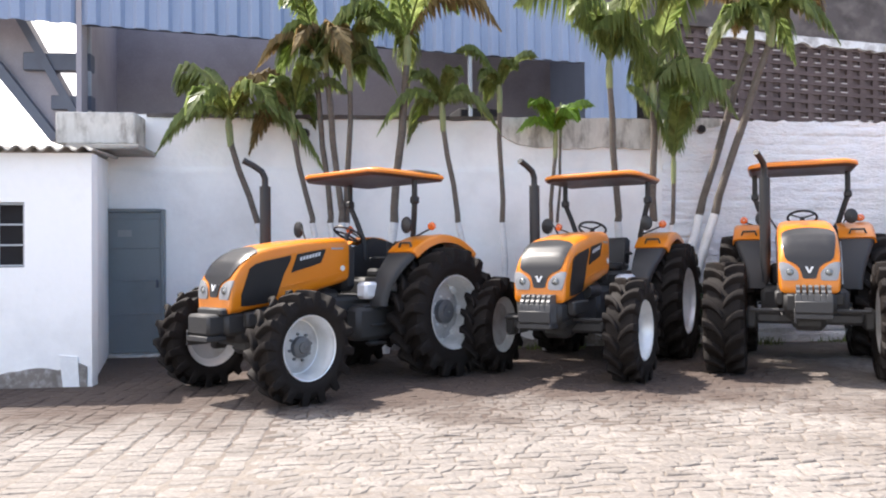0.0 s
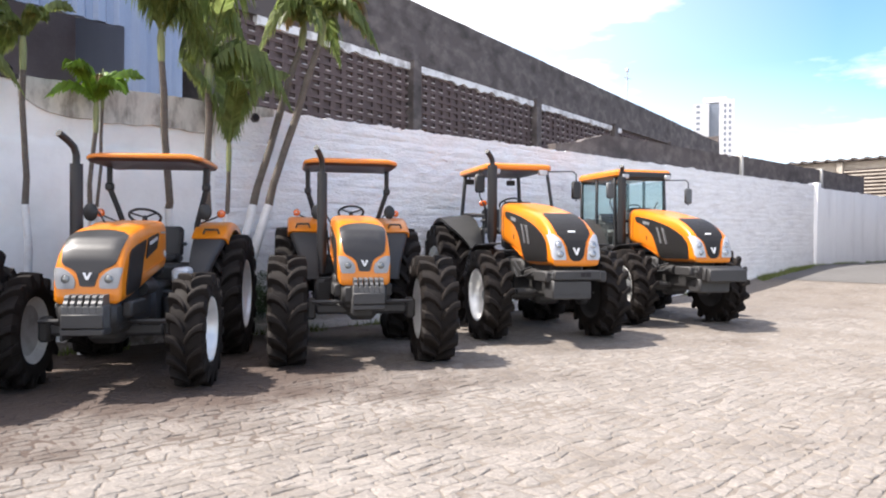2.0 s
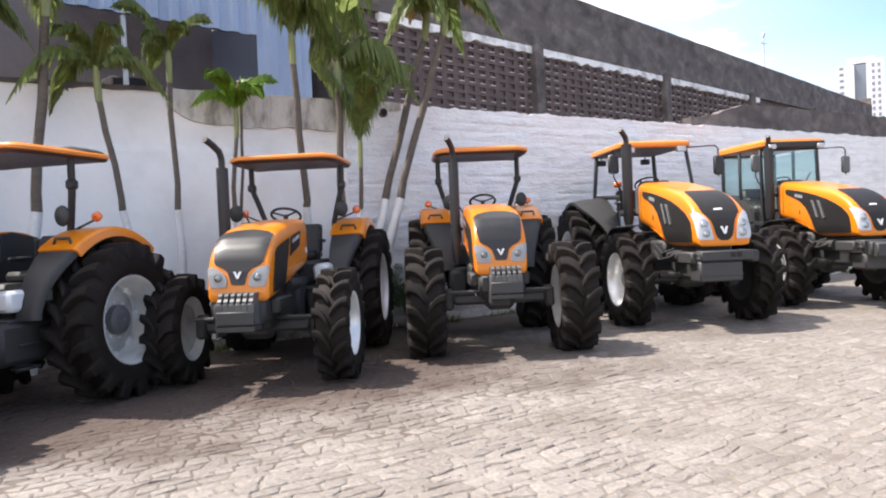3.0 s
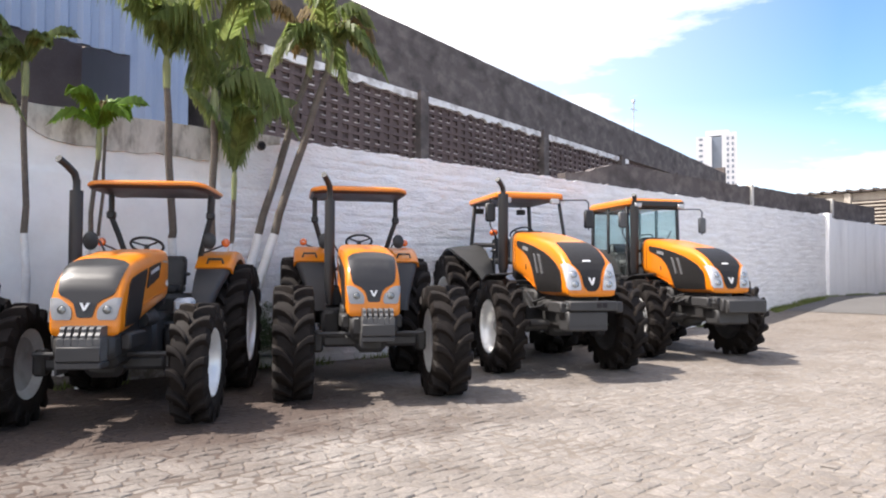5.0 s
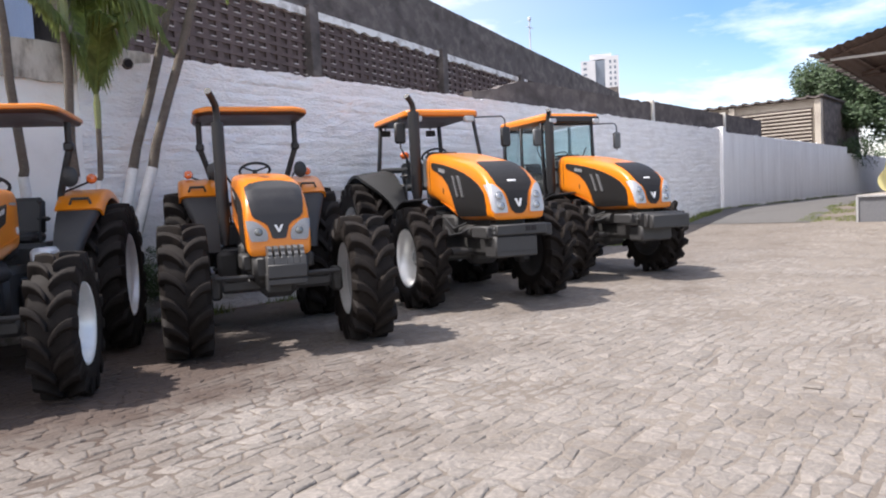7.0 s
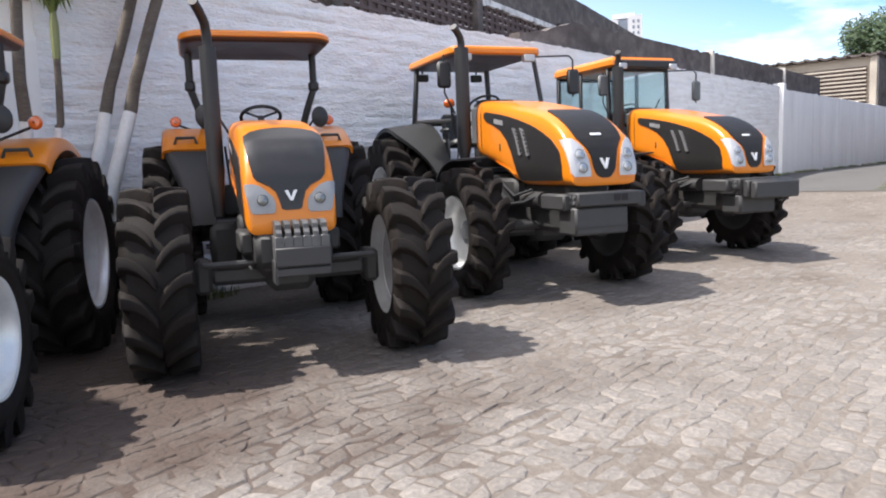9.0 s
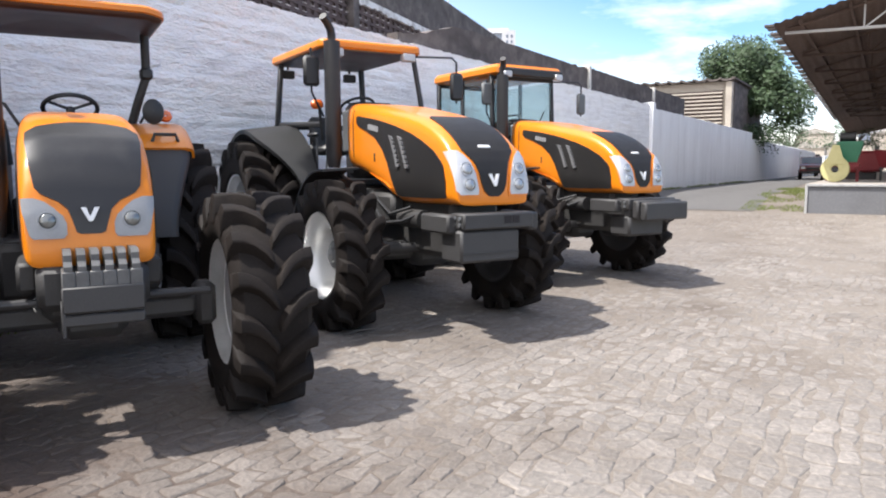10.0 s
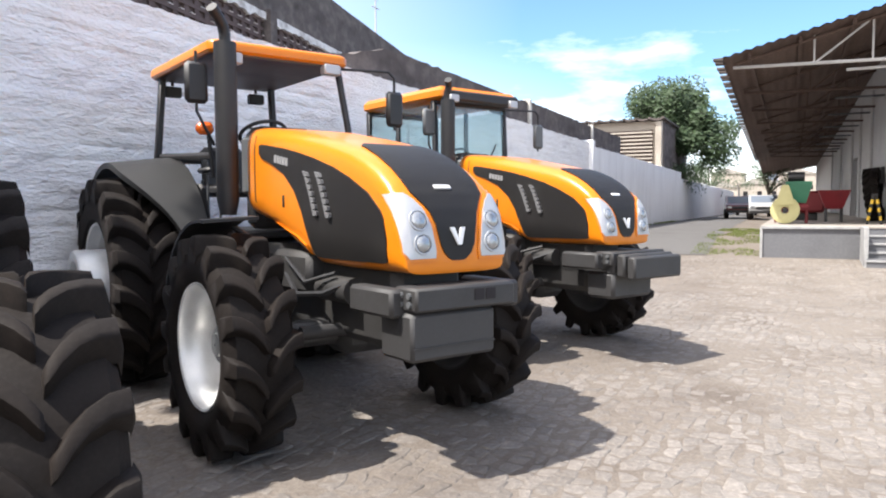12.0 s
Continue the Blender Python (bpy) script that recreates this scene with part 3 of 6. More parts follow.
# concrete gutter box over the small door
gut = thing("concrete_gutter_box", "rain-stained concrete gutter box on the wall's top", "gutter")
part("box", G().box((-3.90, 11.05, 3.34), (1.10, 0.50, 0.46), 0.02), "concrete", gut)
part("slab", G().box((-3.70, 10.92, 3.03), (0.98, 0.86, 0.07), 0.015), "fibre", gut)

# ---- small grey steel door ----
door = thing("door_1", "closed grey sheet steel door in the white wall", "door", kind="structure")
part("frame", G().box((-3.93, WALL_Y - 0.04, 1.10), (0.06, 0.10, 2.24), 0.008).box((-3.10, WALL_Y - 0.04, 1.10), (0.05, 0.10, 2.20), 0.008)
     .box((-3.515, WALL_Y - 0.04, 2.185), (0.78, 0.10, 0.05), 0.008), "door", door)
leaf = part("leaf", G().box((-3.515, WALL_Y - 0.03, 1.10), (0.775, 0.04, 2.12), 0.006), "door", door)
for z in (0.62, 1.12, 1.62, 2.06):
    part("rail", G().box((-3.515, WALL_Y - 0.055, z), (0.76, 0.014, 0.022), 0.003), "door", leaf)
part("notice", G().box((-3.66, WALL_Y - 0.052, 1.84), (0.20, 0.004, 0.10)), "grey_mark", leaf, "faded paper notice")
part("handle", G().box((-3.19, WALL_Y - 0.06, 1.08), (0.03, 0.03, 0.12), 0.006), "steel", leaf)
tagged(part("door_sill", G().box((-3.5, WALL_Y - 0.12, 0.0), (0.95, 0.26, 0.05), 0.01), "concrete"), "worn concrete door sill", "sill", kind="structure")

# ---- low white hut beside the door ----
hut = thing("hut", "low whitewashed hut with a corrugated fibre cement roof", "hut")
front, back = 8.60, 11.34


def hut_x(y):
    return -3.15 - (y - front) * 0.277


# front wall with a window opening, built as four pieces
wx0, wx1, wz0, wz1 = -5.05, -3.88, 1.36, 2.10
for a, b, z0, z1 in ((-8.5, wx0, -0.05, 2.66), (wx1, -3.15, -0.05, 2.66), (wx0, wx1, -0.05, wz0), (wx0, wx1, wz1, 2.66)):
    part("front_wall", G().box(((a + b) / 2, front + 0.09, (z0 + z1) / 2), (b - a, 0.18, z1 - z0), 0.0), "white_wall", hut)
g = G()
ys = steps(front + 0.002, back, 12)
g.rings([[(hut_x(y) + 0.01 * noise.noise((y, 0, 1)), y, -0.05), (hut_x(y), y, 2.66 + 0.10 * (y - front)), (hut_x(y) - 0.16, y, 2.66 + 0.10 * (y - front)), (hut_x(y) - 0.16, y, -0.05)] for y in ys])
part("side_wall", g, "white_wall", hut)
part("foot_stain", ragged(-8.4, -3.2, lambda x: -0.03, lambda x: 0.20 + 0.10 * noise.noise((x * 1.3, 3, 3)), front - 0.012, front + 0.02, 21.0, n=50, high_amp=0.10), "dirt", hut, "muddy peeling foot of the wall")
part("patch", G().prism([(-3.46, 0.0), (-3.28, 0.0), (-3.30, 0.34), (-3.50, 0.36)], "y", front - 0.02, front + 0.01), "white_paint", hut, "brighter patch of paint")
g = G()
n = 230
for i in range(n):
    x = -8.9 + i * (5.83 / (n - 1))
    xb = -8.9 + i * (5.15 / (n - 1))
    w = 0.028 * math.sin(i * 5.83 / (n - 1) * 2 * math.pi / 0.177)
    g.v += [(x, front - 0.16, 2.70 + w), (xb, back - 0.02, 3.0 + w), (xb, back - 0.02, 2.985 + w), (x, front - 0.16, 2.685 + w)]
for i in range(n - 1):
    a = i * 4
    for k in range(4):
        g.f.append((a + k, a + (k + 1) % 4, a + 4 + (k + 1) % 4, a + 4 + k))
g.f += [(0, 1, 2, 3), tuple(range(4 * n - 4, 4 * n))]
part("roof_sheet", g, "fibre", hut)
win = part("window", G().box(((wx0 + wx1) / 2, front + 0.14, (wz0 + wz1) / 2), (wx1 - wx0, 0.02, wz1 - wz0)), "void", hut, "dark steel-framed louvre window")
for x in steps(wx0 + 0.02, wx1 - 0.02, 5):
    part("mullion", G().box((x, front + 0.05, (wz0 + wz1) / 2), (0.022, 0.03, wz1 - wz0), 0.003), "steel_light", win)
for z in steps(wz0 + 0.02, wz1 - 0.02, 4):
    part("glazing_bar", G().box(((wx0 + wx1) / 2, front + 0.045, z), (wx1 - wx0 - 0.02, 0.03, 0.02), 0.003), "steel_light", win)
pole = tagged(part("pipe_post", G().cyl((-4.06, 8.02, 0), (-4.06, 8.02, 1.42), 0.028, 12), "steel_light"), "slim grey steel post in front of the hut", "post")

# ---- buildings behind the wall, turned by 11 degrees ----
BK = pose(-5.5, 12.2, 0, 0, 0, 11)
shed = thing("metal_shed", "tall blue corrugated metal shed behind the wall", "shed", BK)
g = G()
n = 204
for i in range(n):
    x = -2.6 + i * (12.6 / (n - 1))
    y = 0.035 * (1 if (i % 6) in (0, 1, 2) else -1)
    g.v += [(x, y, 5.32), (x, y, 7.2), (x, y + 0.02, 7.2), (x, y + 0.02, 5.32)]
for i in range(n - 1):
    a = i * 4
    for k in range(4):
        g.f.append((a + k, a + (k + 1) % 4, a + 4 + (k + 1) % 4, a + 4 + k))
part("fascia", g, "blue_metal", shed, "blue corrugated cladding", smooth=0)
g = G()
for i in range(10):
    x = 10.02 + i * 0.13
    y = 0.03 * (1 if i % 4 < 2 else -1)
    g.v += [(x, y, 3.0), (x, y, 6.5), (x, y + 0.02, 6.5), (x, y + 0.02, 3.0)]
for i in range(9):
    a = i * 4
    for k in range(4):
        g.f.append((a + k, a + (k + 1) % 4, a + 4 + (k + 1) % 4, a + 4 + k))
part("corner_cladding", g, "blue_metal", shed, "pale blue corner cladding", smooth=0)
part("inner_wall", G().box((6.0, 4.2, 3.6), (10.4, 0.1, 7.0)), "shade_metal", shed, "dark inner cladding")
part("end_wall", G().box((0.80, 2.1, 3.6), (0.08, 4.2, 7.2)), "shade_metal", shed)
part("end_wall", G().box((11.2, 2.1, 4.0), (0.06, 4.0, 5.0)), "blue_metal", shed)
part("roof", G().box((3.65, 0.85, 7.25), (12.6, 1.7, 0.06)), "steel", shed)
# added roof piece, out of sight, keeps sun off the shed's right end
part("roof", G().box((9.0, 2.96, 7.25), (4.4, 2.48, 0.06)), "steel", shed)
part("gutter", G().box((3.65, -0.06, 7.24), (12.6, 0.10, 0.10), 0.015), "white_paint", shed, "white gutter along the eaves")
part("girt", G().box((5.4, 0.14, 5.38), (9.2, 0.14, 0.06), 0.01), "steel", shed)
for x in (7.6,):
    part("column", G().box((x, 0.09, 3.6), (0.07, 0.07, 3.4), 0.008), "steel_light", shed, "pale steel column")
part("machine_housing", G().box((8.1, 1.3, 4.0), (0.9, 0.7, 1.0), 0.05), "void", shed)
part("chute", G().box((0, 0, 0), (1.5, 0.35, 0.05), 0.01, pose(9.25, 0.5, 4.15, 0, -14, 0)), "steel_light", shed, "tilted pale sheet metal chute")

frame_ = thing("steel_roof_frame", "blue-grey steel roof frame open to the sky", "roof frame")
part("web", G().prism([(-5.92, 5.60), (-5.02, 4.0), (-5.02, 3.5), (-5.30, 3.5), (-6.18, 4.66), (-7.6, 6.3), (-7.6, 8.6)], "y", 13.0, 13.05), "shade_metal", frame_, "dark girder web")
part("flange", G().prism([(-5.86, 5.68), (-4.94, 4.0), (-5.06, 3.94), (-5.98, 5.62)], "y", 12.86, 13.16), "steel", frame_)
part("flange", G().prism([(-5.22, 3.52), (-6.12, 4.72), (-7.6, 6.42), (-7.66, 6.28), (-6.24, 4.60), (-5.36, 3.46)], "y", 12.84, 13.18), "steel", frame_)
part("tie_beam", G().box((-5.28, 13.0, 4.84), (1.10, 0.2, 0.30), 0.01), "steel", frame_)
part("tie_beam", G().box((-5.05, 13.0, 4.14), (0.66, 0.2, 0.24), 0.01), "steel", frame_)
part("post", G().box((-4.77, 12.96, 4.6), (0.06, 0.06, 2.2), 0.008), "steel_light", frame_, "pale slim post")

ware = thing("warehouse", "old sooty warehouse with a perforated block screen", "warehouse", BK)
# plane coordinate of the screen: 12 to 46
L0, L1 = 11.9, 46.0
part("upper_wall", ragged(L0, L1, lambda x: 6.26, lambda x: 7.92 - 0.025 * (x - 18), -0.06, 0.30, 31.0, n=60, low_amp=0.0, high_amp=0.03), "sooty", ware, "sooty rendered parapet wall")
part("upper_wall", ragged(9.9, 11.88, lambda x: 6.3, lambda x: 8.12 - 0.025 * (x - 10), 0.08, 0.36, 32.0, n=12, low_amp=0.0, high_amp=0.03), "sooty", ware)
part("lime_band", ragged(L0 + 1.0, L1 - 14, lambda x: 6.08, lambda x: 6.255, -0.075, 0.1, 33.0, n=160, low_amp=0.11, high_amp=0.015), "dripped", ware, "dripping whitewashed band")
part("backing", G().box(((L0 + L1) / 2, 0.098, 4.7), (L1 - L0, 0.06, 3.3)), "cell", ware, "dark space behind the screen")
pil = [L0, 18.15, 24.75, 31.2, 37.8, 45.9]
for x in pil[1:]:
    part("pilaster", G().box((x, -0.03, 4.7), (0.34, 0.34, 3.3), 0.02), "sooty", ware)
g, lips = G(), G()
for a, b in zip(pil, pil[1:]):
    dz, dx = 0.205, 0.36
    z = 3.2
    while z < 6.15:
        g.box(((a + b) / 2, 0.075, z), (b - a - 0.3, 0.15, 0.085))
        z += dz
    k = int((b - a) / dx)
    for i in range(1, k):
        x = a + (b - a) * i / k
        g.box((x, 0.08, 4.67), (0.16, 0.13, 3.0))
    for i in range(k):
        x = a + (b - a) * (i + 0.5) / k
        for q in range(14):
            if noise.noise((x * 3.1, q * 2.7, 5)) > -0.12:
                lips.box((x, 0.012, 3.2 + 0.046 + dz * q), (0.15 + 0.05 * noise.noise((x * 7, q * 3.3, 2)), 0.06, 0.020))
# the pale strips stand in for lit ledges of the blocks
tagged(part("worn_lip", lips, "lip", ware, "pale strips painting the light on the block lips", smooth=0), kind="stuff")
tagged(part("block_screen", g, "cobogo", ware, "perforated brown concrete blocks", smooth=0), kind="stuff")
part("roof", G().box(((L0 + L1) / 2, 4.2, 7.0), (L1 - L0, 8.0, 0.1)), "fibre", ware)
part("end_wall", G().box((L0 - 0.02, 4.0, 4.0), (0.2, 8.0, 6.8)), "sooty", ware)
part("end_wall", G().box((L1 + 0.02, 4.0, 4.0), (0.2, 8.0, 7.2)), "sooty", ware)
mast = tagged(part("antenna_mast", G().tube([(27.3, 18.9, 7.3), (27.3, 18.9, 9.0)], 0.03, 8).tube([(27.05, 18.9, 8.7), (27.55, 18.9, 8.7)], 0.02, 6).box((27.3, 18.9, 9.05), (0.12, 0.12, 0.16), 0.02), "steel_light"), "thin antenna mast on the warehouse roof", "mast")

# ---- far building with louvres ----
lb = thing("louvred_building", "beige building with long horizontal louvres", "building")
part("wall", G().box((47.3, 16.5, 4.9), (0.3, 9.0, 2.95)), "beige", lb)
# side wall of the same beige building, its shade put into the darker material
part("side_wall", G().box((52.5, 12.1, 3.6), (10.0, 0.3, 5.5)), "sooty", lb)
part("recess", G().box((47.12, 14.65, 4.8), (0.06, 4.3, 2.15)), "cobogo", lb)
for z in steps(3.85, 5.75, 10):
    part("louvre", G().box((47.02, 14.65, z), (0.16, 4.3, 0.085), 0.0, None), "beige", lb)
for y in (12.15, 17.0):
    part("column", G().box((47.0, y, 4.7), (0.3, 0.34, 3.3), 0.02), "beige", lb)
for i in range(56):
    h = 6.42 + 0.09 * (1 if i % 4 == 0 else 0) + (i % 2) * 0.02
    part("roof_sheet", G().box((50.0, 11.9 + i * 0.18, h), (6.6, 0.17, 0.1)), "sooty", lb, "dark corrugated roof sheet" if i == 0 else "", smooth=0)

# ---- loading dock and white warehouse ----
dk = thing("loading_dock", "grey painted concrete loading dock with white edge", "dock", kind="structure")
part("body", G().box((61.6, 4.0, 0.5), (76.6, 3.92, 1.04), 0.0), "dock", dk)
part("deck", G().box((61.6, 4.0, 1.045), (76.64, 3.96, 0.05), 0.008), "dock_top", dk)
part("edge_line", G().box((23.27, 4.9, 1.035), (0.05, 2.1, 0.06), 0.006), "dock_edge", dk, "white painted edge")
part("edge_line", G().box((23.29, 5.95, 0.65), (0.06, 0.06, 0.76), 0.006), "dock_edge", dk, "white painted edge")
st = thing("dock_steps", "concrete steps with white painted nosings beside the dock", "steps", kind="structure")
for i in range(4):
    part("step", G().box((23.28 - 0.27 * (4 - i) / 2, 2.85, 0.2 + 0.108 * (i + 1) / 2 + 0.05 * i), (0.27 * (4 - i), 2.0, 0.108 * (i + 1) + 0.1 * i * 0 + 0.2), 0.006), "dock", st)
    part("nosing", G().box((23.27 - 0.27 * (4 - i), 2.85, 0.36 + 0.17 * i), (0.03, 2.02, 0.045), 0.005), "dock_edge", st, "white painted nosing")
part("string_wall", G().box((22.75, 3.86, 0.62), (1.06, 0.09, 0.92), 0.01), "dock_edge", st)
wh = thing("dock_warehouse", "white dock warehouse with a deep brown canopy roof", "warehouse")
# long wall with two doorways
for a, b, z0, z1 in ((23.8, 27.6, 0.2, 7.2), (27.6, 29.4, 3.4, 7.2), (29.4, 40, 0.2, 7.2), (40, 42.6, 3.6, 7.2), (42.6, 100, 0.2, 7.2)):
    part("long_wall", G().box(((a + b) / 2, 2.70, (z0 + z1) / 2), (b - a, 0.24, z1 - z0)), "shed_white", wh)
# near-black blocks paint the shade inside the two doorways
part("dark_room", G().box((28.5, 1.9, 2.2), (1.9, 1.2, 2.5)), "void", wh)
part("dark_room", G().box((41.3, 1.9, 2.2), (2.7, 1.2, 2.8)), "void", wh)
part("gable_wall", G().box((23.9, -2.5, 3.6), (0.24, 10.4, 7.2)), "shed_white", wh)
part("column", G().box((23.72, 2.72, 3.3), (0.3, 0.34, 6.4), 0.01), "shed_white", wh)
g = G()
ny = 70
for i in range(ny):
    y = 6.9 - i * (4.1 / (ny - 1))
    z = 5.06 + (6.9 - y) * 0.26 + 0.022 * math.sin(i * 1.57)
    for x in (23.25, 45, 70, 100):
        g.v.append((x, y + 0.020 * (x - 23.25) * (y - 2.8) / 4.1, z))
for i in range(ny - 1):
    for k in range(3):
        a = i * 4 + k
        g.f.append((a, a + 1, a + 5, a + 4))
o = len(g.v)
g.v += [(x, y, z + 0.03) for x, y, z in g.v]
g.f += [tuple(q + o for q in reversed(f)) for f in g.f[:]]
part("canopy_roof", g, "rust_roof", wh, "brown corrugated canopy roof")
g = G()
for i in range(70):
    x = 23.3 + i * 0.62
    g.box((x, 6.97 + 0.020 * (x - 23.25), 5.05 + 0.03 * (i % 2)), (0.3, 0.22, 0.05))
tagged(part("eave_tiles", g, "sooty", wh, "ragged dark eave edge", smooth=0), kind="stuff")
for j, x in enumerate((23.9, 28.4, 32.9, 37.4, 41.9, 46.4, 50.9, 55.4, 60)):
    t = part("truss", G().tube([(x, 6.68, 4.95), (x, 2.85, 4.86)], 0.04, 8), "shed_white" if j == 0 else "rust_roof", wh, "white tube truss" if j == 0 else "")
    part("top_chord", G().tube([(x, 6.68, 5.02), (x, 2.85, 6.05)], 0.04, 8), "rust_roof", t)
    for y0, y1 in ((4.9, 3.7), (4.9, 4.9), (3.7, 3.7)):
        part("web", G().tube([(x, y0, 4.9), (x, y1, 5.06 + (6.9 - y1) * 0.245)], 0.025, 6), "shed_white" if j == 0 else "rust_roof", t)
for y in (6.3, 5.2, 4.1):
    part("purlin", G().box((61, y, 5.0 + (6.9 - y) * 0.26), (75, 0.07, 0.1)), "rust_roof", wh)
for j, x in enumerate((24.4, 29.5, 34, 38.6, 43.1, 47.7, 52)):
    part("lamp_batten", G().box((x, 3.55, 4.78), (0.10, 1.3, 0.06), 0.01), "shed_white" if j == 0 else "hub", wh, "fluorescent lamp batten, unlit")
for x in (33, 37.5, 42, 50, 60):
    part("roof_post", G().cyl((x, 2.92, 1.07), (x, 2.92, 5.4), 0.05, 10), "shed_white", wh)
tagged(part("wall_box", G().box((29.9, 2.87, 2.45), (0.35, 0.14, 0.5), 0.02), "plastic"), "small black box fixed to the white wall", "box")

# ---- far tower and distant town ----
tw = thing("tower_block", "tall white residential tower far away", "tower", pose(399.6, 208.0, -0.1, 0, 0, 27))
part("wing", G().box((0, -7.0, 41), (18, 7.9, 82)), "tower", tw)
part("wing", G().box((0, 6.5, 40), (18, 8.3, 80)), "tower", tw)
part("core", G().box((1.8, 0, 40), (16, 6.2, 80.5)), "tower_glass", tw)
part("roof_room", G().box((0.5, -0.7, 82.6), (11, 12.6, 3.0)), "tower", tw)
for f in range(24):
    z = 5 + f * 3.2
    for y in (-8.8, -6.2):
        part("window", G().box((-9.03, y, z), (0.2, 1.2, 1.7)), "tower_glass", tw)
    part("window", G().box((-9.03, 8.2, z), (0.2, 2.0, 1.3)), "tower_glass", tw)
for i, (x, y, w, h, mt) in enumerate(((190, 12, 9, 6, "beige"), (205, 20, 8, 9, "beige"), (215, 4, 9, 9, "beige"), (180, 20, 8, 5, "beige"), (240, 9.5, 5, 22, "tower_glass"), (235, 6.0, 6, 15, "tower"))):
    h_ = thing("distant_house", "pale distant house at the end of the lane", "house", group="distant houses")
    part("wall", G().box((x, y, 0.6 + h / 2), (7, w, h)), mt, h_)
    part("roof", G().prism([(y - w / 2 - 0.4, h + 0.6), (y + w / 2 + 0.4, h + 0.6), (y, h + 2.0)], "x", x - 3.8, x + 3.8), "fibre", h_)
    for k in range(3):
        part("window", G().box((x - 3.52, y - w / 3 + k * w / 3, 0.6 + h * 0.62), (0.08, 1.0, 1.1)), "void", h_)


# ---- tractors: local x to the tractor's left, y to its rear, z up, origin under the front axle ----
def carcass_mesh(R, w, depth):
    """Tyre body with bulging sides."""
    h = w / 2
    r0 = R - depth
    rr = R * 0.56
    prof = [(-h * 0.78, rr), (-h * 0.95, rr + 0.04), (-h * 1.02, (rr + r0) / 2), (-h * 0.97, r0 - 0.06), (-h * 0.80, r0 - 0.012), (-h * 0.4, r0), (0, r0 + 0.004),
            (h * 0.4, r0), (h * 0.80, r0 - 0.012), (h * 0.97, r0 - 0.06), (h * 1.02, (rr + r0) / 2), (h * 0.95, rr + 0.04), (h * 0.78, rr)]
    return G().turn(prof, 56)


def lug_mesh(R, w, lugs, depth, s):
    """One curved tread bar from the middle to the shoulder."""
    h = w / 2
    r0 = R - depth
    pitch = 2 * math.pi / lugs
    rings = []
    for q, (fx, fa, dr) in enumerate(((0.02, 0.0, -0.004), (0.08, 0.10, 0.0), (0.24, 0.42, 0.0), (0.46, 0.74, -0.002), (0.72, 0.94, -0.005), (0.97, 1.0, -0.012), (1.04, 1.0, -0.075))):
        x = s * h * fx
        a = -pitch * 0.62 * fa
        top, bot = R + dr - (0.008 if q == 0 else 0), r0 + dr - 0.03
        wide = (R / 0.6) * (0.68, 0.86, 0.90, 0.93, 0.98, 1.05, 1.08)[q]
        ring = []
        for r, t in ((bot, -0.050), (top - 0.014, -0.036), (top - 0.003, -0.031), (top, -0.020), (top, 0.020), (top - 0.003, 0.031), (top - 0.014, 0.036), (bot, 0.050)):
            k = a + t * wide / r
            ring.append((x, r * math.cos(k), r * math.sin(k)))
        rings.append(ring)
    return G().rings(rings)


LUGS = {}


def tread(t, R, w, lugs, depth):
    """Hang the tread bars on the tyre, alike bars sharing one mesh."""
    pitch = 360 / lugs
    for s in (-1, 1):
        key = (R, w, lugs, s)
        for i in range(lugs):
            if key not in LUGS:
                ob = part("tread_lug", lug_mesh(R, w, lugs, depth, s), "rubber", t, smooth=48)
                LUGS[key] = ob.data
            else:
                ob = new("tread_lug", LUGS[key])
                ob.parent = t
            ob.rotation_euler = (radians(pitch * (i + (0.25 if s > 0 else 0.75))), 0, 0)


def rim_mesh(R, w, side):
    """Painted dish, deeper towards the outer side."""
    h = w / 2
    rr = R * 0.575
    s = side
    return G().turn([(s * h * 0.80, rr), (s * h * 0.87, rr * 0.985), (s * h * 0.84, rr * 0.945), (s * h * 0.62, rr * 0.93), (s * h * 0.52, rr * 0.88), (s * h * 0.0, rr * 0.86), (-s * h * 0.40, rr * 0.84),
                     (-s * h * 0.44, rr * 0.76), (-s * h * 0.48, rr * 0.76), (-s * h * 0.58, rr * 0.89), (-s * h * 0.80, rr * 0.98), (-s * h * 0.82, rr)], 44)


def disc_mesh(R, w, side):
    """Dished wheel disc bolted deep inside the rim."""
    h, rr, s = w / 2, R * 0.575, side
    return G().turn([(-s * h * 0.40, rr * 0.80), (-s * h * 0.36, rr * 0.70), (-s * h * 0.22, rr * 0.54), (-s * h * 0.14, rr * 0.46), (-s * h * 0.14, 0.01), (-s * h * 0.20, 0.01), (-s * h * 0.28, rr * 0.46),
                     (-s * h * 0.42, rr * 0.70), (-s * h * 0.46, rr * 0.80)], 40)


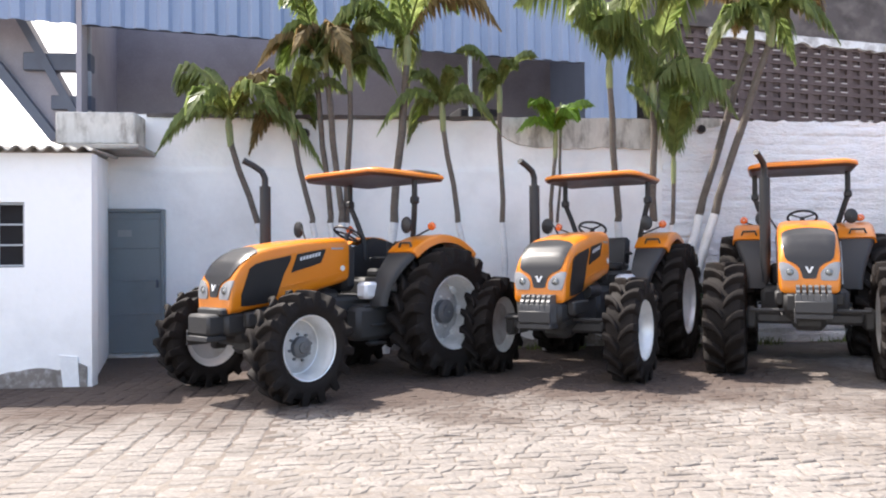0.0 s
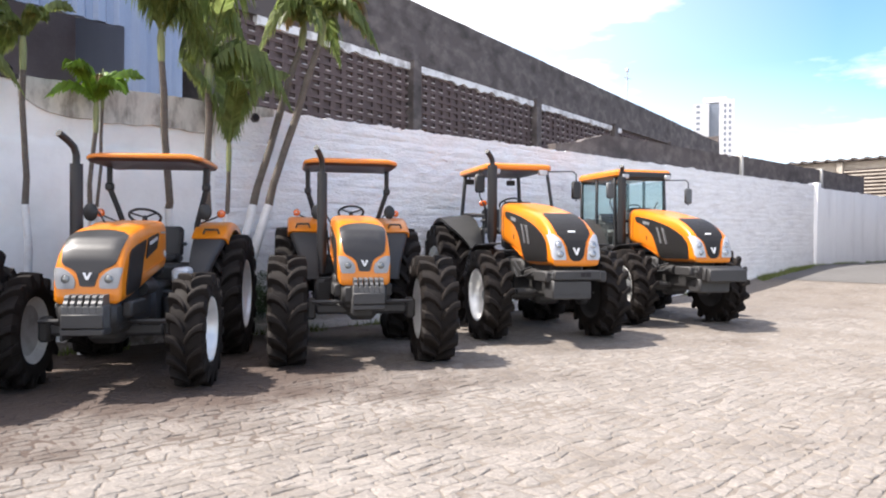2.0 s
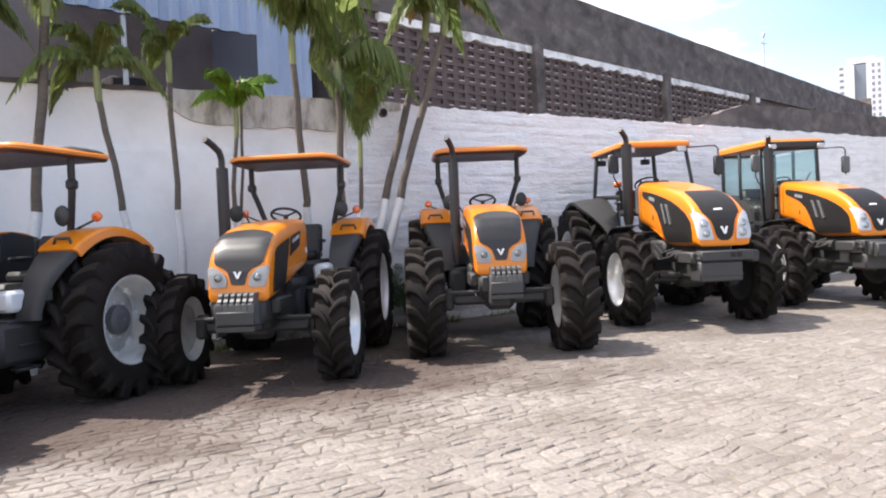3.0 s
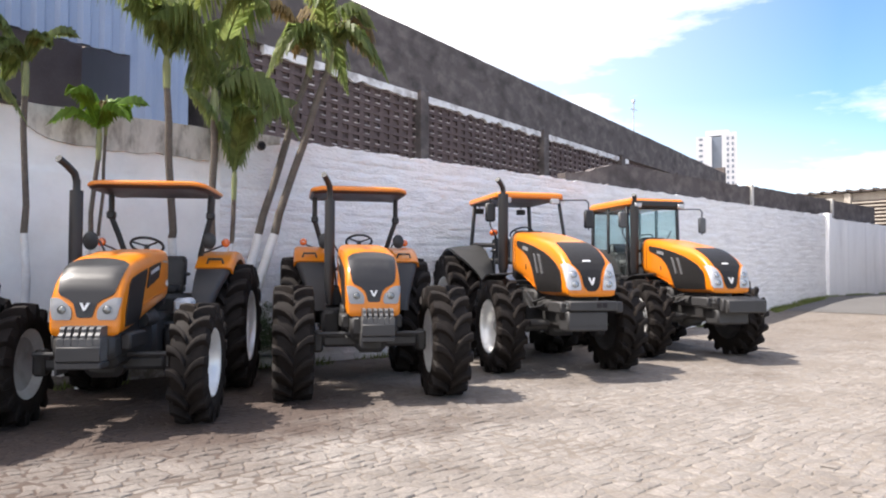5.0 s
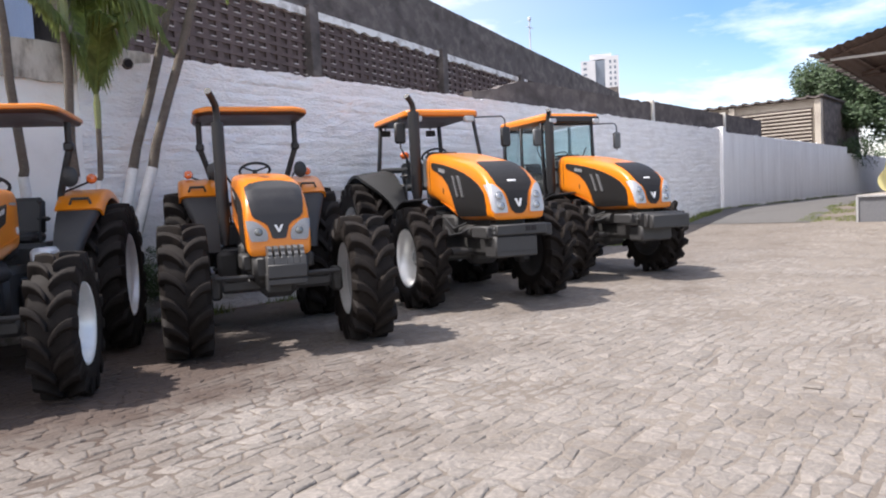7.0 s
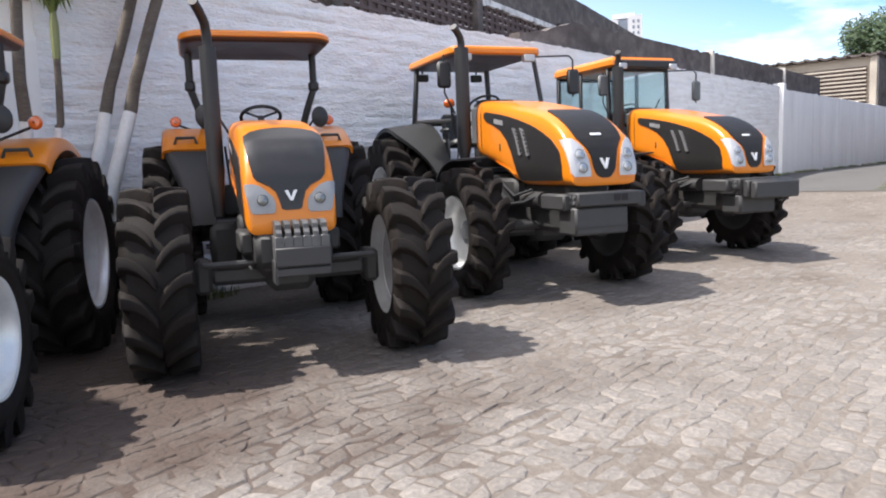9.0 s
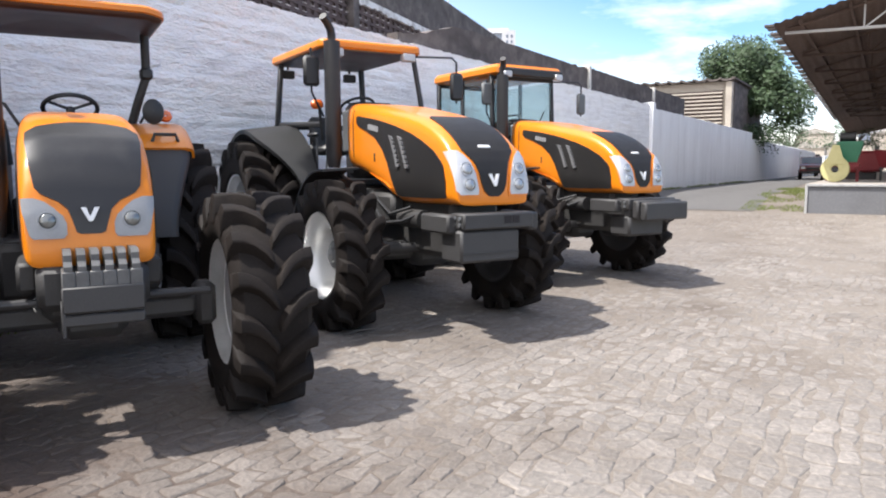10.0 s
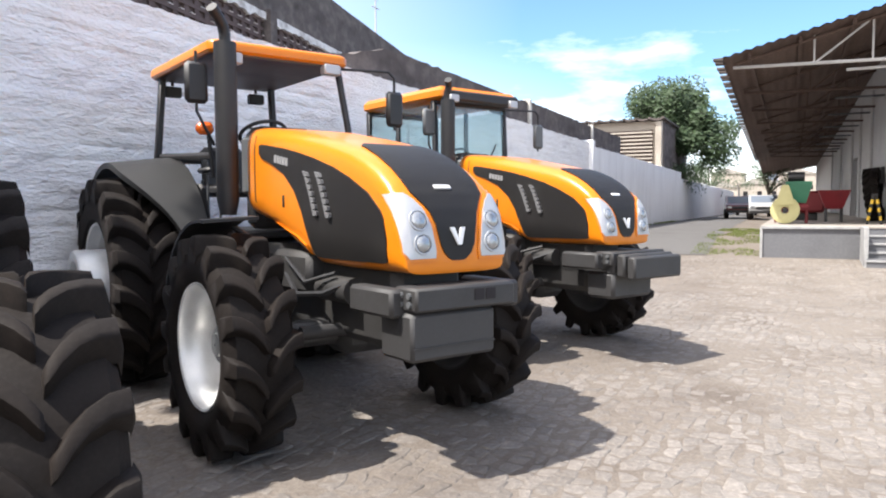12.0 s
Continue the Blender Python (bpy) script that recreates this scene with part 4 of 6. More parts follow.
def wheel(name, R, w, side, x, y, lugs, parent, lift=0.0, barrel=False):
    t = part(name, carcass_mesh(R, w, 0.068 * R / 0.6), "rubber", parent, "black rubber tractor tyre with deep chevron lugs", smooth=35)
    t.matrix_basis = pose(x, y, R - 0.012 - lift)
    tread(t, R, w, lugs, 0.068 * R / 0.6)
    part("rim", rim_mesh(R, w, side), "rim", t, "white painted steel rim")
    if barrel:
        h_, rr = w / 2, R * 0.575
        # dark cover paints the shade on the rim's inner side
        part("inner_barrel", G().turn([(-side * h_ * 0.83, rr * 1.0), (-side * h_ * 0.83, rr * 0.96), (-side * h_ * 0.60, rr * 0.86), (-side * h_ * 0.50, rr * 0.70), (-side * h_ * 0.50, 0.02)], 40), "cast", t, "inner wheel barrel with its shade in the dark colour")
    part("wheel_disc", disc_mesh(R, w, side), "disc", t, "dusty pale grey wheel disc")
    h = w / 2
    for k in range(8 if R > 0.75 else 0):
        a = k * math.pi / 4
        part("rim_lug", G().box((0, 0, R * 0.452), (w * 0.13, R * 0.13, R * 0.085), 0.012, Matrix.Translation((-side * h * 0.34, 0, 0)) @ pose(0, 0, 0, math.degrees(a), 0, 0)), "rim", t)
    hub = G().turn([(-side * h * 0.18, R * 0.19), (side * h * 0.16, R * 0.185), (side * h * 0.22, R * 0.165), (side * h * 0.25, R * 0.11), (side * h * 0.34, R * 0.10), (side * h * 0.36, 0.01)], 24)
    part("hub", hub, "hub", t, "grey wheel hub")
    for k in range(8):
        a = k * math.pi / 4 + 0.2
        c = (-side * h * 0.20, R * 0.235 * math.cos(a), R * 0.235 * math.sin(a))
        part("wheel_nut", G().cyl(c, (-side * h * 0.03, c[1], c[2]), 0.016, 6), "hub" if R < 0.65 else "rim", t)
    return t


class Hood:
    """Bonnet surface from a table of (y, half width, underside, top)."""

    def __init__(self, table, n=4.5):
        self.f, self.t, self.n = lerp_table(table), table, n

    def top(self, x, y):
        w, z0, z1 = self.f(y)
        zc, h = (z0 + z1) / 2, (z1 - z0) / 2
        return zc + h * max(0.0, 1 - min(1, abs(x) / w) ** self.n) ** (1 / self.n)

    def side(self, y, z):
        w, z0, z1 = self.f(y)
        zc, h = (z0 + z1) / 2, (z1 - z0) / 2
        return w * max(0.0, 1 - min(1, abs(z - zc) / h) ** self.n) ** (1 / self.n)

    def shell(self):
        rings = []
        ys = []
        for p, q in zip(self.t, self.t[1:]):
            ys += steps(p[0], q[0], 4)[:-1]
        ys.append(self.t[-1][0])
        for y in ys:
            w, z0, z1 = self.f(y)
            zc, h = (z0 + z1) / 2, (z1 - z0) / 2
            ring = []
            for k in range(64):
                a = 2 * math.pi * k / 64
                c, s = math.cos(a), math.sin(a)
                ring.append((w * math.copysign(abs(c) ** (2 / self.n), c), y, zc + h * math.copysign(abs(s) ** (2 / self.n), s)))
            rings.append(ring)
        return G().rings(rings)

    def top_panel(self, rows, t=0.006, lift=0.006):
        """A panel lying on the nose and top; rows of (y, half width)."""
        wf = lerp_table(rows)

        def fn(u, v):
            x = v * wf(u)[0]
            e = 0.01
            dzy = (self.top(x, u + e) - self.top(x, u - e)) / (2 * e)
            dzx = (self.top(x + e, u) - self.top(x - e, u)) / (2 * e)
            o = Vector((-dzx, -dzy, 1)).normalized()
            return Vector((x, u, self.top(x, u))) + o * lift, o
        ys = []
        for p, q in zip(rows, rows[1:]):
            ys += steps(p[0], q[0], 5)[:-1]
        ys.append(rows[-1][0])
        return G().sheet(fn, ys, steps(-1, 1, 13), t)

    def nose(self, x, z):
        """Depth of the nose surface in front view."""
        lo, hi = self.t[0][0], 0.9
        for k in range(26):
            y = (lo + hi) / 2
            w, z0, z1 = self.f(y)
            zc, h = (z0 + z1) / 2, (z1 - z0) / 2
            if (abs(x) / w) ** self.n + (abs(z - zc) / h) ** self.n <= 1:
                hi = y
            else:
                lo = y
        return hi

    def out(self, x, z):
        """Outward direction of the nose."""
        e = 0.008
        return Vector(((self.nose(x + e, z) - self.nose(x - e, z)) / (2 * e), -1, (self.nose(x, z + e) - self.nose(x, z - e)) / (2 * e))).normalized()

    def front_panel(self, rows, t=0.005, lift=0.005, s=1, n=9):
        """A panel lying on the nose; rows of (z, inner x, outer x)."""
        xf = lerp_table(rows)

        def fn(u, v):
            a, b = xf(u)
            x = s * (a + (b - a) * v)
            o = self.out(x, u)
            return Vector((x, self.nose(x, u), u)) + o * lift, o
        zs = []
        for p, q in zip(rows, rows[1:]):
            zs += steps(p[0], q[0], 4)[:-1]
        zs.append(rows[-1][0])
        return G().sheet(fn, zs, steps(0, 1, n), t)

    def disc(self, x, z, profile, lift=0.008, n=20):
        """A turned piece sitting on the nose."""
        o = self.out(x, z)
        m = Matrix.Translation(Vector((x, self.nose(x, z), z)) + o * lift) @ o.to_track_quat("X", "Z").to_matrix().to_4x4()
        return G().turn(profile, n, m)

    def side_panel(self, rows, s, t=0.006, lift=0.004):
        """A panel on one side; rows of (y, lower z, upper z)."""
        zf = lerp_table(rows)

        def fn(u, v):
            a, b = zf(u)
            z = a + (b - a) * v
            return (s * (self.side(u, z) + lift), u, z), (s, 0, 0.05)
        ys = []
        for p, q in zip(rows, rows[1:]):
            ys += steps(p[0], q[0], 5)[:-1]
        ys.append(rows[-1][0])
        return G().sheet(fn, ys, steps(0, 1, 7), t)


def chevron(w, h, y, z, lean):
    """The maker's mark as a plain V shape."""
    poly = [(-w, h), (-w * 0.45, h), (-w * 0.05, -h * 0.35), (w * 0.45, h), (w, h), (w * 0.22, -h), (-w * 0.22, -h)]
    g = G().prism(poly, "y", -0.006, 0.006)
    m = pose(0, y, z, lean, 0, 0)
    g.v = [tuple(m @ Vector(p)) for p in g.v]
    return g


def arc_band(x0, x1, yc, zc, r, a0, a1, t, n=14, drop=0.0, taper=0.0):
    """A curved mudguard band over a wheel, angles from the front upwards."""
    rings = []
    full = x1
    for a in steps(radians(a0), radians(a1), n):
        c, s = -math.cos(a), math.sin(a)
        x1 = full - (full - x0) * taper * smoothstep(1.25, radians(a0), a)
        rings.append([(x0, yc + r * c, zc + r * s), (x1, yc + (r - drop) * c, zc + (r - drop) * s), (x1, yc + (r - drop - t) * c, zc + (r - drop - t) * s), (x0, yc + (r - t) * c, zc + (r - t) * s)])
    return G().rings(rings)


def guard_band(s, x0, x1, yc, zc, r, a0, a1, lip, taper=0.0, n=16):
    """A mudguard with a rolled outer edge over a wheel, angles from the front upwards."""
    rings = []
    for a in steps(radians(a0), radians(a1), n):
        e = x1 - (x1 - x0) * taper * smoothstep(1.1, radians(min(a0, 10)), a)
        sec = [(x0, r - 0.02), (x0, r), (e - 0.07, r + 0.004), (e - 0.03, r - 0.006), (e - 0.008, r - 0.028), (e, r - lip), (e - 0.018, r - lip), (e - 0.03, r - 0.04), (e - 0.08, r - 0.02)]
        rings.append([(s * x, yc - q * math.cos(a), zc + q * math.sin(a)) for x, q in sec])
    return G().rings(rings)


def canopy_slab(x, y0, y1, z, t, r, inset=0.0, crown=0.03):
    """A rounded sunshade slab."""
    def ring(k, zz):
        pts = []
        xx, a0, a1 = x - k, y0 + k, y1 - k
        rr = max(0.02, r - k)
        for cx, cy, q in ((xx - rr, a0 + rr, -90), (xx - rr, a1 - rr, 0), (-xx + rr, a1 - rr, 90), (-xx + rr, a0 + rr, 180)):
            for j in range(6):
                an = radians(q + j * 18)
                pts.append((cx + rr * math.cos(an), cy + rr * math.sin(an), zz))
        return pts
    return ring


def sunshade(root, x, y0, y1, z, r, k=1.0, mat_low="lining", padded=False):
    """Canopy with a lining; padded: thin bowed shell under a dark padded top."""
    if padded:
        ring = canopy_slab(x, y0, y1, z, 0.12, r)
        can = part("canopy", G().rings([ring(0.34, z + 0.022), ring(0.05, z + 0.006), ring(0.014, z - 0.004), ring(0.0, z + 0.004), ring(0.0, z + 0.032 * k), ring(0.014, z + 0.046 * k), ring(0.12, z + 0.062 * k), ring(0.34, z + 0.075 * k)]), "orange", root, "orange fibreglass canopy")
        part("underside", G().rings([ring(0.34, z + 0.014), ring(0.016, z - 0.003), ring(0.022, z - 0.022), ring(0.045, z - 0.038), ring(0.09, z - 0.040), ring(0.20, z - 0.018), ring(0.34, z - 0.010), ring(0.5, z - 0.006)]), mat_low, can, "dark canopy lining with orange bounce in its colour")
        rear = canopy_slab(x - 0.03, y0 + 0.55 * (y1 - y0), y1 - 0.03, z, 0.12, r)
        part("roof_pad", G().rings([rear(0.0, z + 0.040 * k), rear(0.01, z + 0.062 * k), rear(0.05, z + 0.080 * k), rear(0.16, z + 0.096 * k), rear(0.26, z + 0.100 * k)]), "plastic", can, "dark padded canopy top")
        part("front_rail", G().tube([(-x + 0.12, y0 + 0.07, z - 0.032), (-x + 0.2, y0 + 0.05, z - 0.028), (x - 0.2, y0 + 0.05, z - 0.028), (x - 0.12, y0 + 0.07, z - 0.032)], 0.010, 8), "hub", can)
        for ob in [can] + list(can.children):
            for v in ob.data.vertices:
                v.co.z += 0.045 * (0.6 - (v.co.x / x) ** 2)
        return can
    ring = canopy_slab(x, y0, y1, z, 0.12, r)
    can = part("canopy", G().rings([ring(0.05, z - 0.035 * k), ring(0.02, z - 0.035 * k), ring(0.0, z - 0.01 * k), ring(0.0, z + 0.060 * k), ring(0.012, z + 0.085 * k), ring(0.04, z + 0.102 * k), ring(0.14, z + 0.118 * k + 0.01), ring(0.4, z + 0.126 * k + 0.02)]), "orange", root, "orange fibreglass canopy")
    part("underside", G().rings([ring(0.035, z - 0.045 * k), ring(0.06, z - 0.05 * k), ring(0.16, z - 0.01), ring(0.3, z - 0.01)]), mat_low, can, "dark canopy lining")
    ringt = canopy_slab(x - 0.16, y0 + 0.35, y1 - 0.05, z, 0.1, r)
    part("roof_pad", G().rings([ringt(0.0, z + 0.105 * k + 0.005), ringt(0.03, z + 0.135 * k + 0.012), ringt(0.2, z + 0.142 * k + 0.02)]), "plastic", can, "dark padded canopy top")
    part("front_rail", G().tube([(-x + 0.12, y0 + 0.07, z - 0.045), (-x + 0.2, y0 + 0.05, z - 0.028), (x - 0.2, y0 + 0.05, z - 0.028), (x - 0.12, y0 + 0.07, z - 0.045)], 0.014, 8), "hub", can)
    return can


def mirror(root, a, b, w=0.085, h=0.105, mat="plastic", name="mirror"):
    """A mirror head at b on an arm from a."""
    bx, by, bz = b
    arm = part("mirror_arm", G().tube([a, ((a[0] + bx) / 2, (a[1] + by) / 2, max(a[2], bz)), (bx, by, bz + h * 0.4)], 0.011, 6), "plastic", root)
    part(name, G().turn([(-0.030, 0.05), (-0.026, 0.62), (-0.010, 0.94), (0.006, 1.0), (0.018, 0.96), (0.020, 0.05)], 20, pose(bx, by, bz, 0, 0, 90) @ Matrix.Diagonal((1, w, h, 1))), mat, arm, "rounded black mirror head")


def steering(root, y, z, tilt=-28, r=0.20):
    m = pose(0, y, z, tilt, 0, 0)
    g = G()
    pts = [m @ Vector((r * math.cos(a), r * math.sin(a), 0)) for a in (2 * math.pi * k / 24 for k in range(25))]
    g.tube(pts, 0.016, 8, caps=False)
    for k in range(3):
        a = radians(90 + 120 * k)
        g.tube([m @ Vector((0, 0, -0.01)), m @ Vector((r * 0.95 * math.cos(a), r * 0.95 * math.sin(a), 0))], 0.012, 6)
    g.tube([m @ Vector((0, 0, 0)), m @ Vector((0, 0, -0.42))], 0.03, 10)
    part("steering_wheel", g, "plastic", root, "black steering wheel")


def seat(root, y, z):
    s = part("seat", G().box((0, y, z), (0.46, 0.44, 0.12), 0.04), "seat", root, "black vinyl seat")
    part("backrest", G().box((0, 0, 0.2), (0.44, 0.11, 0.42), 0.045, pose(0, y + 0.23, z + 0.02, -10, 0, 0)), "seat", s)
    part("armrest", G().box((0.26, y + 0.05, z + 0.19), (0.06, 0.3, 0.05), 0.02), "seat", s)
    part("armrest", G().box((-0.26, y + 0.05, z + 0.19), (0.06, 0.3, 0.05), 0.02), "seat", s)


def compact_tractor(x, y, turn, words, Rf=0.60, Rr=0.81, lift=0.0, size=1.0, wide=0.36, ahead=0.0, track=0.88, head=2.50, tall=0.0, hat=0.68, ribs=6):
    """Orange tractor with two-post canopy."""
    T = thing("tractor", words, "tractor", pose(x, y, lift * size, 0, 0, turn) @ Matrix.Scale(size, 4), "parked tractors")
    WB = 2.28
    WF, up = WB - ahead, 2 * Rr - lift - 1.62
    for s in (-1, 1):
        wheel("front_wheel", Rf, wide, s, s * track, -ahead, 16, T, lift)
        wheel("rear_wheel", Rr, 0.47, s, s * 0.84, WB - ahead, 18, T, lift)
    hood = Hood([(-0.625, 0.278, 0.93, 0.99), (-0.615, 0.298, 0.905, 1.09), (-0.60, 0.310, 0.90, 1.20), (-0.56, 0.317, 0.90, 1.32), (-0.48, 0.322, 0.905, 1.43), (-0.36, 0.324, 0.92, 1.525), (-0.22, 0.326, 0.94, 1.59),
                 (-0.05, 0.326, 0.97, 1.63), (0.35, 0.326, 1.06, 1.685), (0.94, 0.324, 1.18, 1.725), (1.0, 0.305, 1.20, 1.71)], 6.0)
    hd = part("bonnet", hood.shell(), "orange", T, "glossy orange bonnet", smooth=50)
    shield = [(1.075, 0.046), (1.085, 0.069), (1.14, 0.083), (1.20, 0.102), (1.235, 0.143), (1.27, 0.222), (1.30, 0.250), (1.40, 0.268), (1.50, 0.279), (1.545, 0.276), (1.575, 0.225), (1.592, 0.130), (1.600, 0.05)]
    part("grille", hood.front_panel([(z, -w, w) for z, w in shield], n=15), "smoke", hd, "smoked black shield-shaped grille")
    part("emblem", chevron(0.044, 0.035, hood.nose(0, 1.175) - 0.018, 1.175, -10), "white_mark", hd, "white V-shaped emblem")
    for s in (-1, 1):
        part("side_grille", hood.side_panel([(-0.50, 0.985, 1.10), (-0.42, 0.985, 1.31), (-0.40, 0.985, 1.37), (-0.33, 0.99, 1.42), (-0.2, 1.0, 1.455), (-0.08, 1.015, 1.475), (-0.03, 1.16, 1.485), (0.03, 1.30, 1.495), (0.13, 1.47, 1.515)], s), "black_panel", hd, "black mesh side grille")
        part("name_strip", hood.side_panel([(0.14, 1.32, 1.34), (0.22, 1.345, 1.525), (0.40, 1.385, 1.555), (0.55, 1.425, 1.575), (0.62, 1.56, 1.585)], s), "black_panel", hd, "black model strip")
        bars = G()
        for k in range(7):
            bars.prism([(0.25 + k * 0.043 + dy, 1.452 + k * 0.0085 + dz) for dy, dz in ((0, 0), (0.028, 0.004), (0.034, 0.044), (0.008, 0.040))], "x", s * 0.331, s * 0.337)
        tagged(part("strip_marks", bars, "white_mark", hd), kind="stuff")
        part("model_mark", G().box((s * 0.328, 0.80, 1.59), (0.006, 0.18, 0.022), 0.0), "grey_mark", hd)
        part("round_badge", G().cyl((s * 0.314, 0.88, 1.36), (s * 0.332, 0.88, 1.36), 0.033, 16), "white_mark", hd)
        part("crease", hood.side_panel([(0.02, 1.16, 1.175), (0.90, 1.30, 1.315)], s, t=0.005), "orange", hd)
        hl = part("headlight", hood.front_panel([(1.055, 0.128, 0.265), (1.075, 0.112, 0.282), (1.13, 0.112, 0.293), (1.17, 0.128, 0.299), (1.205, 0.165, 0.303), (1.235, 0.21, 0.305), (1.25, 0.255, 0.305)], 0.008, 0.007, s), "housing", T, "silver corner headlight housing")
        part("lamp_bowl", hood.disc(s * 0.198, 1.145, [(0.0, 0.050), (0.008, 0.048), (0.008, 0.041), (-0.004, 0.038), (-0.006, 0.004)], 0.012), "housing", hl)
        part("lens", hood.disc(s * 0.198, 1.145, [(0.0, 0.041), (0.008, 0.036), (0.014, 0.022), (0.017, 0.002)], 0.012), "dim_lens", hl, "round glass lens")
    for ob in [hd] + [c for c in T.children if c.name.startswith("headlight")] + list(hd.children):
        for v in ob.data.vertices:
            v.co.z += max(0.0, v.co.z - 1.2) * tall
    en = part("engine", G().box((0, 0.25, 0.86), (0.44, 1.4, 0.50), 0.05), "engine", T, "dark engine block")
    part("axle_housing", G().box((0, -0.25, 0.74), (0.5, 0.5, 0.3), 0.05), "engine", en)
    part("oil_filter", G().cyl((0.24, 0.25, 1.0), (0.24, 0.65, 1.0), 0.08, 12), "engine", en)
    part("starter", G().box((-0.27, 0.2, 0.92), (0.12, 0.5, 0.2), 0.03), "engine", en)
    part("seat_base", G().box((0, 1.80, 1.07), (0.84, 0.62, 0.32), 0.05), "engine", T, "dark seat base")
    part("gearbox", G().box((0, 1.55, 0.78), (0.52, 1.7, 0.5), 0.06), "engine", T)
    az = Rf - lift
    ax = part("front_axle", G().box((0, -ahead, az), (1.15, 0.17, 0.14), 0.035).box((0, -ahead, az), (0.36, 0.30, 0.28), 0.06), "cast", T, "grey cast front axle")
    for s in (-1, 1):
        part("steering_knuckle", G().box((s * 0.62, -ahead, az), (0.12, 0.18, 0.26), 0.03), "engine", ax)
        part("steering_arm", G().box((s * 0.42, -ahead - 0.03, az + 0.07), (0.22, 0.12, 0.05), 0.015), "cast", ax)
    part("tie_rod", G().tube([(-0.62, -0.2 - ahead, az + 0.10), (0.62, -0.2 - ahead, az + 0.10)], 0.022, 8), "cast", ax)
    part("rear_axle", G().cyl((-0.75, WF, Rr - lift), (0.75, WF, Rr - lift), 0.13, 16), "engine", T)
    part("nose_bracket", G().box((0, -0.42, 0.80), (0.54, 0.46, 0.24), 0.04).box((0.31, -0.2, 0.84), (0.10, 0.5, 0.16), 0.02).box((-0.31, -0.2, 0.84), (0.10, 0.5, 0.16), 0.02), "engine", T, "dark nose bracket")
    wt = part("ballast", G().box((0.03, -0.72, 0.66), (0.38, 0.24, 0.06), 0.01).box((-0.155, -0.72, 0.66), (0.02, 0.24, 0.16), 0.004), "cast", T, "grey front ballast carrier")
    if not ribs:
        part("ballast_block", G().box((0.03, -0.70, 0.80), (0.40, 0.26, 0.22), 0.03).box((0.03, -0.60, 0.93), (0.46, 0.20, 0.08), 0.02), "engine", wt, "dark ballast block")
    if ribs:
        part("ballast_front", G().box((0.03, -0.835, 0.765), (0.38, 0.03, 0.13), 0.008), "cast", wt, "plain grey ballast face")
    for k in range(ribs):
        slab = [(-0.83, 0.72), (-0.83, 0.93), (-0.80, 0.955), (-0.80, 0.985), (-0.77, 1.005), (-0.62, 1.005), (-0.60, 0.98), (-0.60, 0.70), (-0.80, 0.70)]
        x_ = -0.124 + k * 0.062
        part("ballast_plate", G().prism(slab, "x", x_ - 0.019, x_ + 0.019).box((x_, -0.72, 0.80), (0.0605, 0.23, 0.21), 0.004), "rib", wt)
    ex = part("exhaust", G().tube([(-0.46, 0.36, 1.0), (-0.46, 0.36, 1.35), (-0.46, 0.36, 2.34)], [0.04, 0.066, 0.066], 16), "plastic", T, "matt black exhaust stack")
    part("tailpipe", G().tube([(-0.46, 0.36, 2.32), (-0.46, 0.36, 2.44), (-0.47, 0.32, 2.52), (-0.51, 0.22, 2.59), (-0.55, 0.12, 2.64)], 0.038, 12), "plastic", ex)
    part("dash", G().box((0, 1.08, 1.36 + 0.3 * tall), (0.50, 0.22, 0.56 + 0.4 * tall), 0.06), "plastic", T, "black dashboard")
    steering(T, 1.26, 1.78 + 0.5 * tall, r=0.18)
    seat(T, 1.98, 1.28)
    part("platform", G().box((0, 1.5, 0.90), (1.0, 0.85, 0.05), 0.015), "fender", T)
    for s in (-1, 1):
        for k in range(2):
            part("foot_step", G().box((s * 0.50, 1.25, 0.46 + 0.22 * k), (0.14, 0.24, 0.025), 0.008), "engine", T)
        part("step_bracket", G().box((s * 0.45, 1.25, 0.66), (0.03, 0.16, 0.48), 0.006), "engine", T)
        inner = [(WF - 0.40, 0.92), (WF - 0.46, 1.30), (WF - 0.40, 1.60), (WF + 0.0, 1.76 + up), (WF + 0.35, 1.70 + up), (WF + 0.55, 1.52), (WF + 0.55, 0.92)]
        fd = part("fender", G().prism(inner, "x", s * 0.46 - 0.02, s * 0.46 + 0.02), "fender", T, "charcoal rear mudguard")
        part("fender_front", guard_band(s, 0.47, 0.885, WF, Rr - lift, Rr + 0.125, 6, 53, 0.07, 0.45), "fender", fd, "bulging charcoal mudguard front")
        part("fender_top", guard_band(s, 0.45, 0.90, WF, Rr - lift, Rr + 0.145, 51, 130, 0.10), "orange", fd, "orange mudguard top")
        at = [(WF - (Rr + q) * math.cos(radians(a)), Rr - lift + (Rr + q) * math.sin(radians(a))) for a, q in ((56, 0.14), (58, 0.19), (58, 0.19), (56, 0.14))]
        part("grab_handle", G().tube([(s * 0.58, *at[0]), (s * 0.60, *at[1]), (s * 0.76, *at[2]), (s * 0.78, *at[3])], 0.015, 8), "plastic", fd)
        part("fuel_tank", G().box((s * 0.40, 1.34, 0.70), (0.26, 0.80, 0.40), 0.05), "engine", T, "dark side tank")
        post = [(s * 0.44, 1.97, 1.45), (s * 0.46, 1.95, 1.72), (s * 0.53, 1.90, 1.96), (s * 0.60, 1.84, 2.18), (s * 0.60, 1.84, head - 0.01)]
        rp = part("canopy_post", G().tube(post, 0.036, 10), "plastic", T, "black roll-over post")
        part("clamp", G().box((s * 0.60, 1.84, 2.20), (0.10, 0.10, 0.10), 0.02), "plastic", rp)
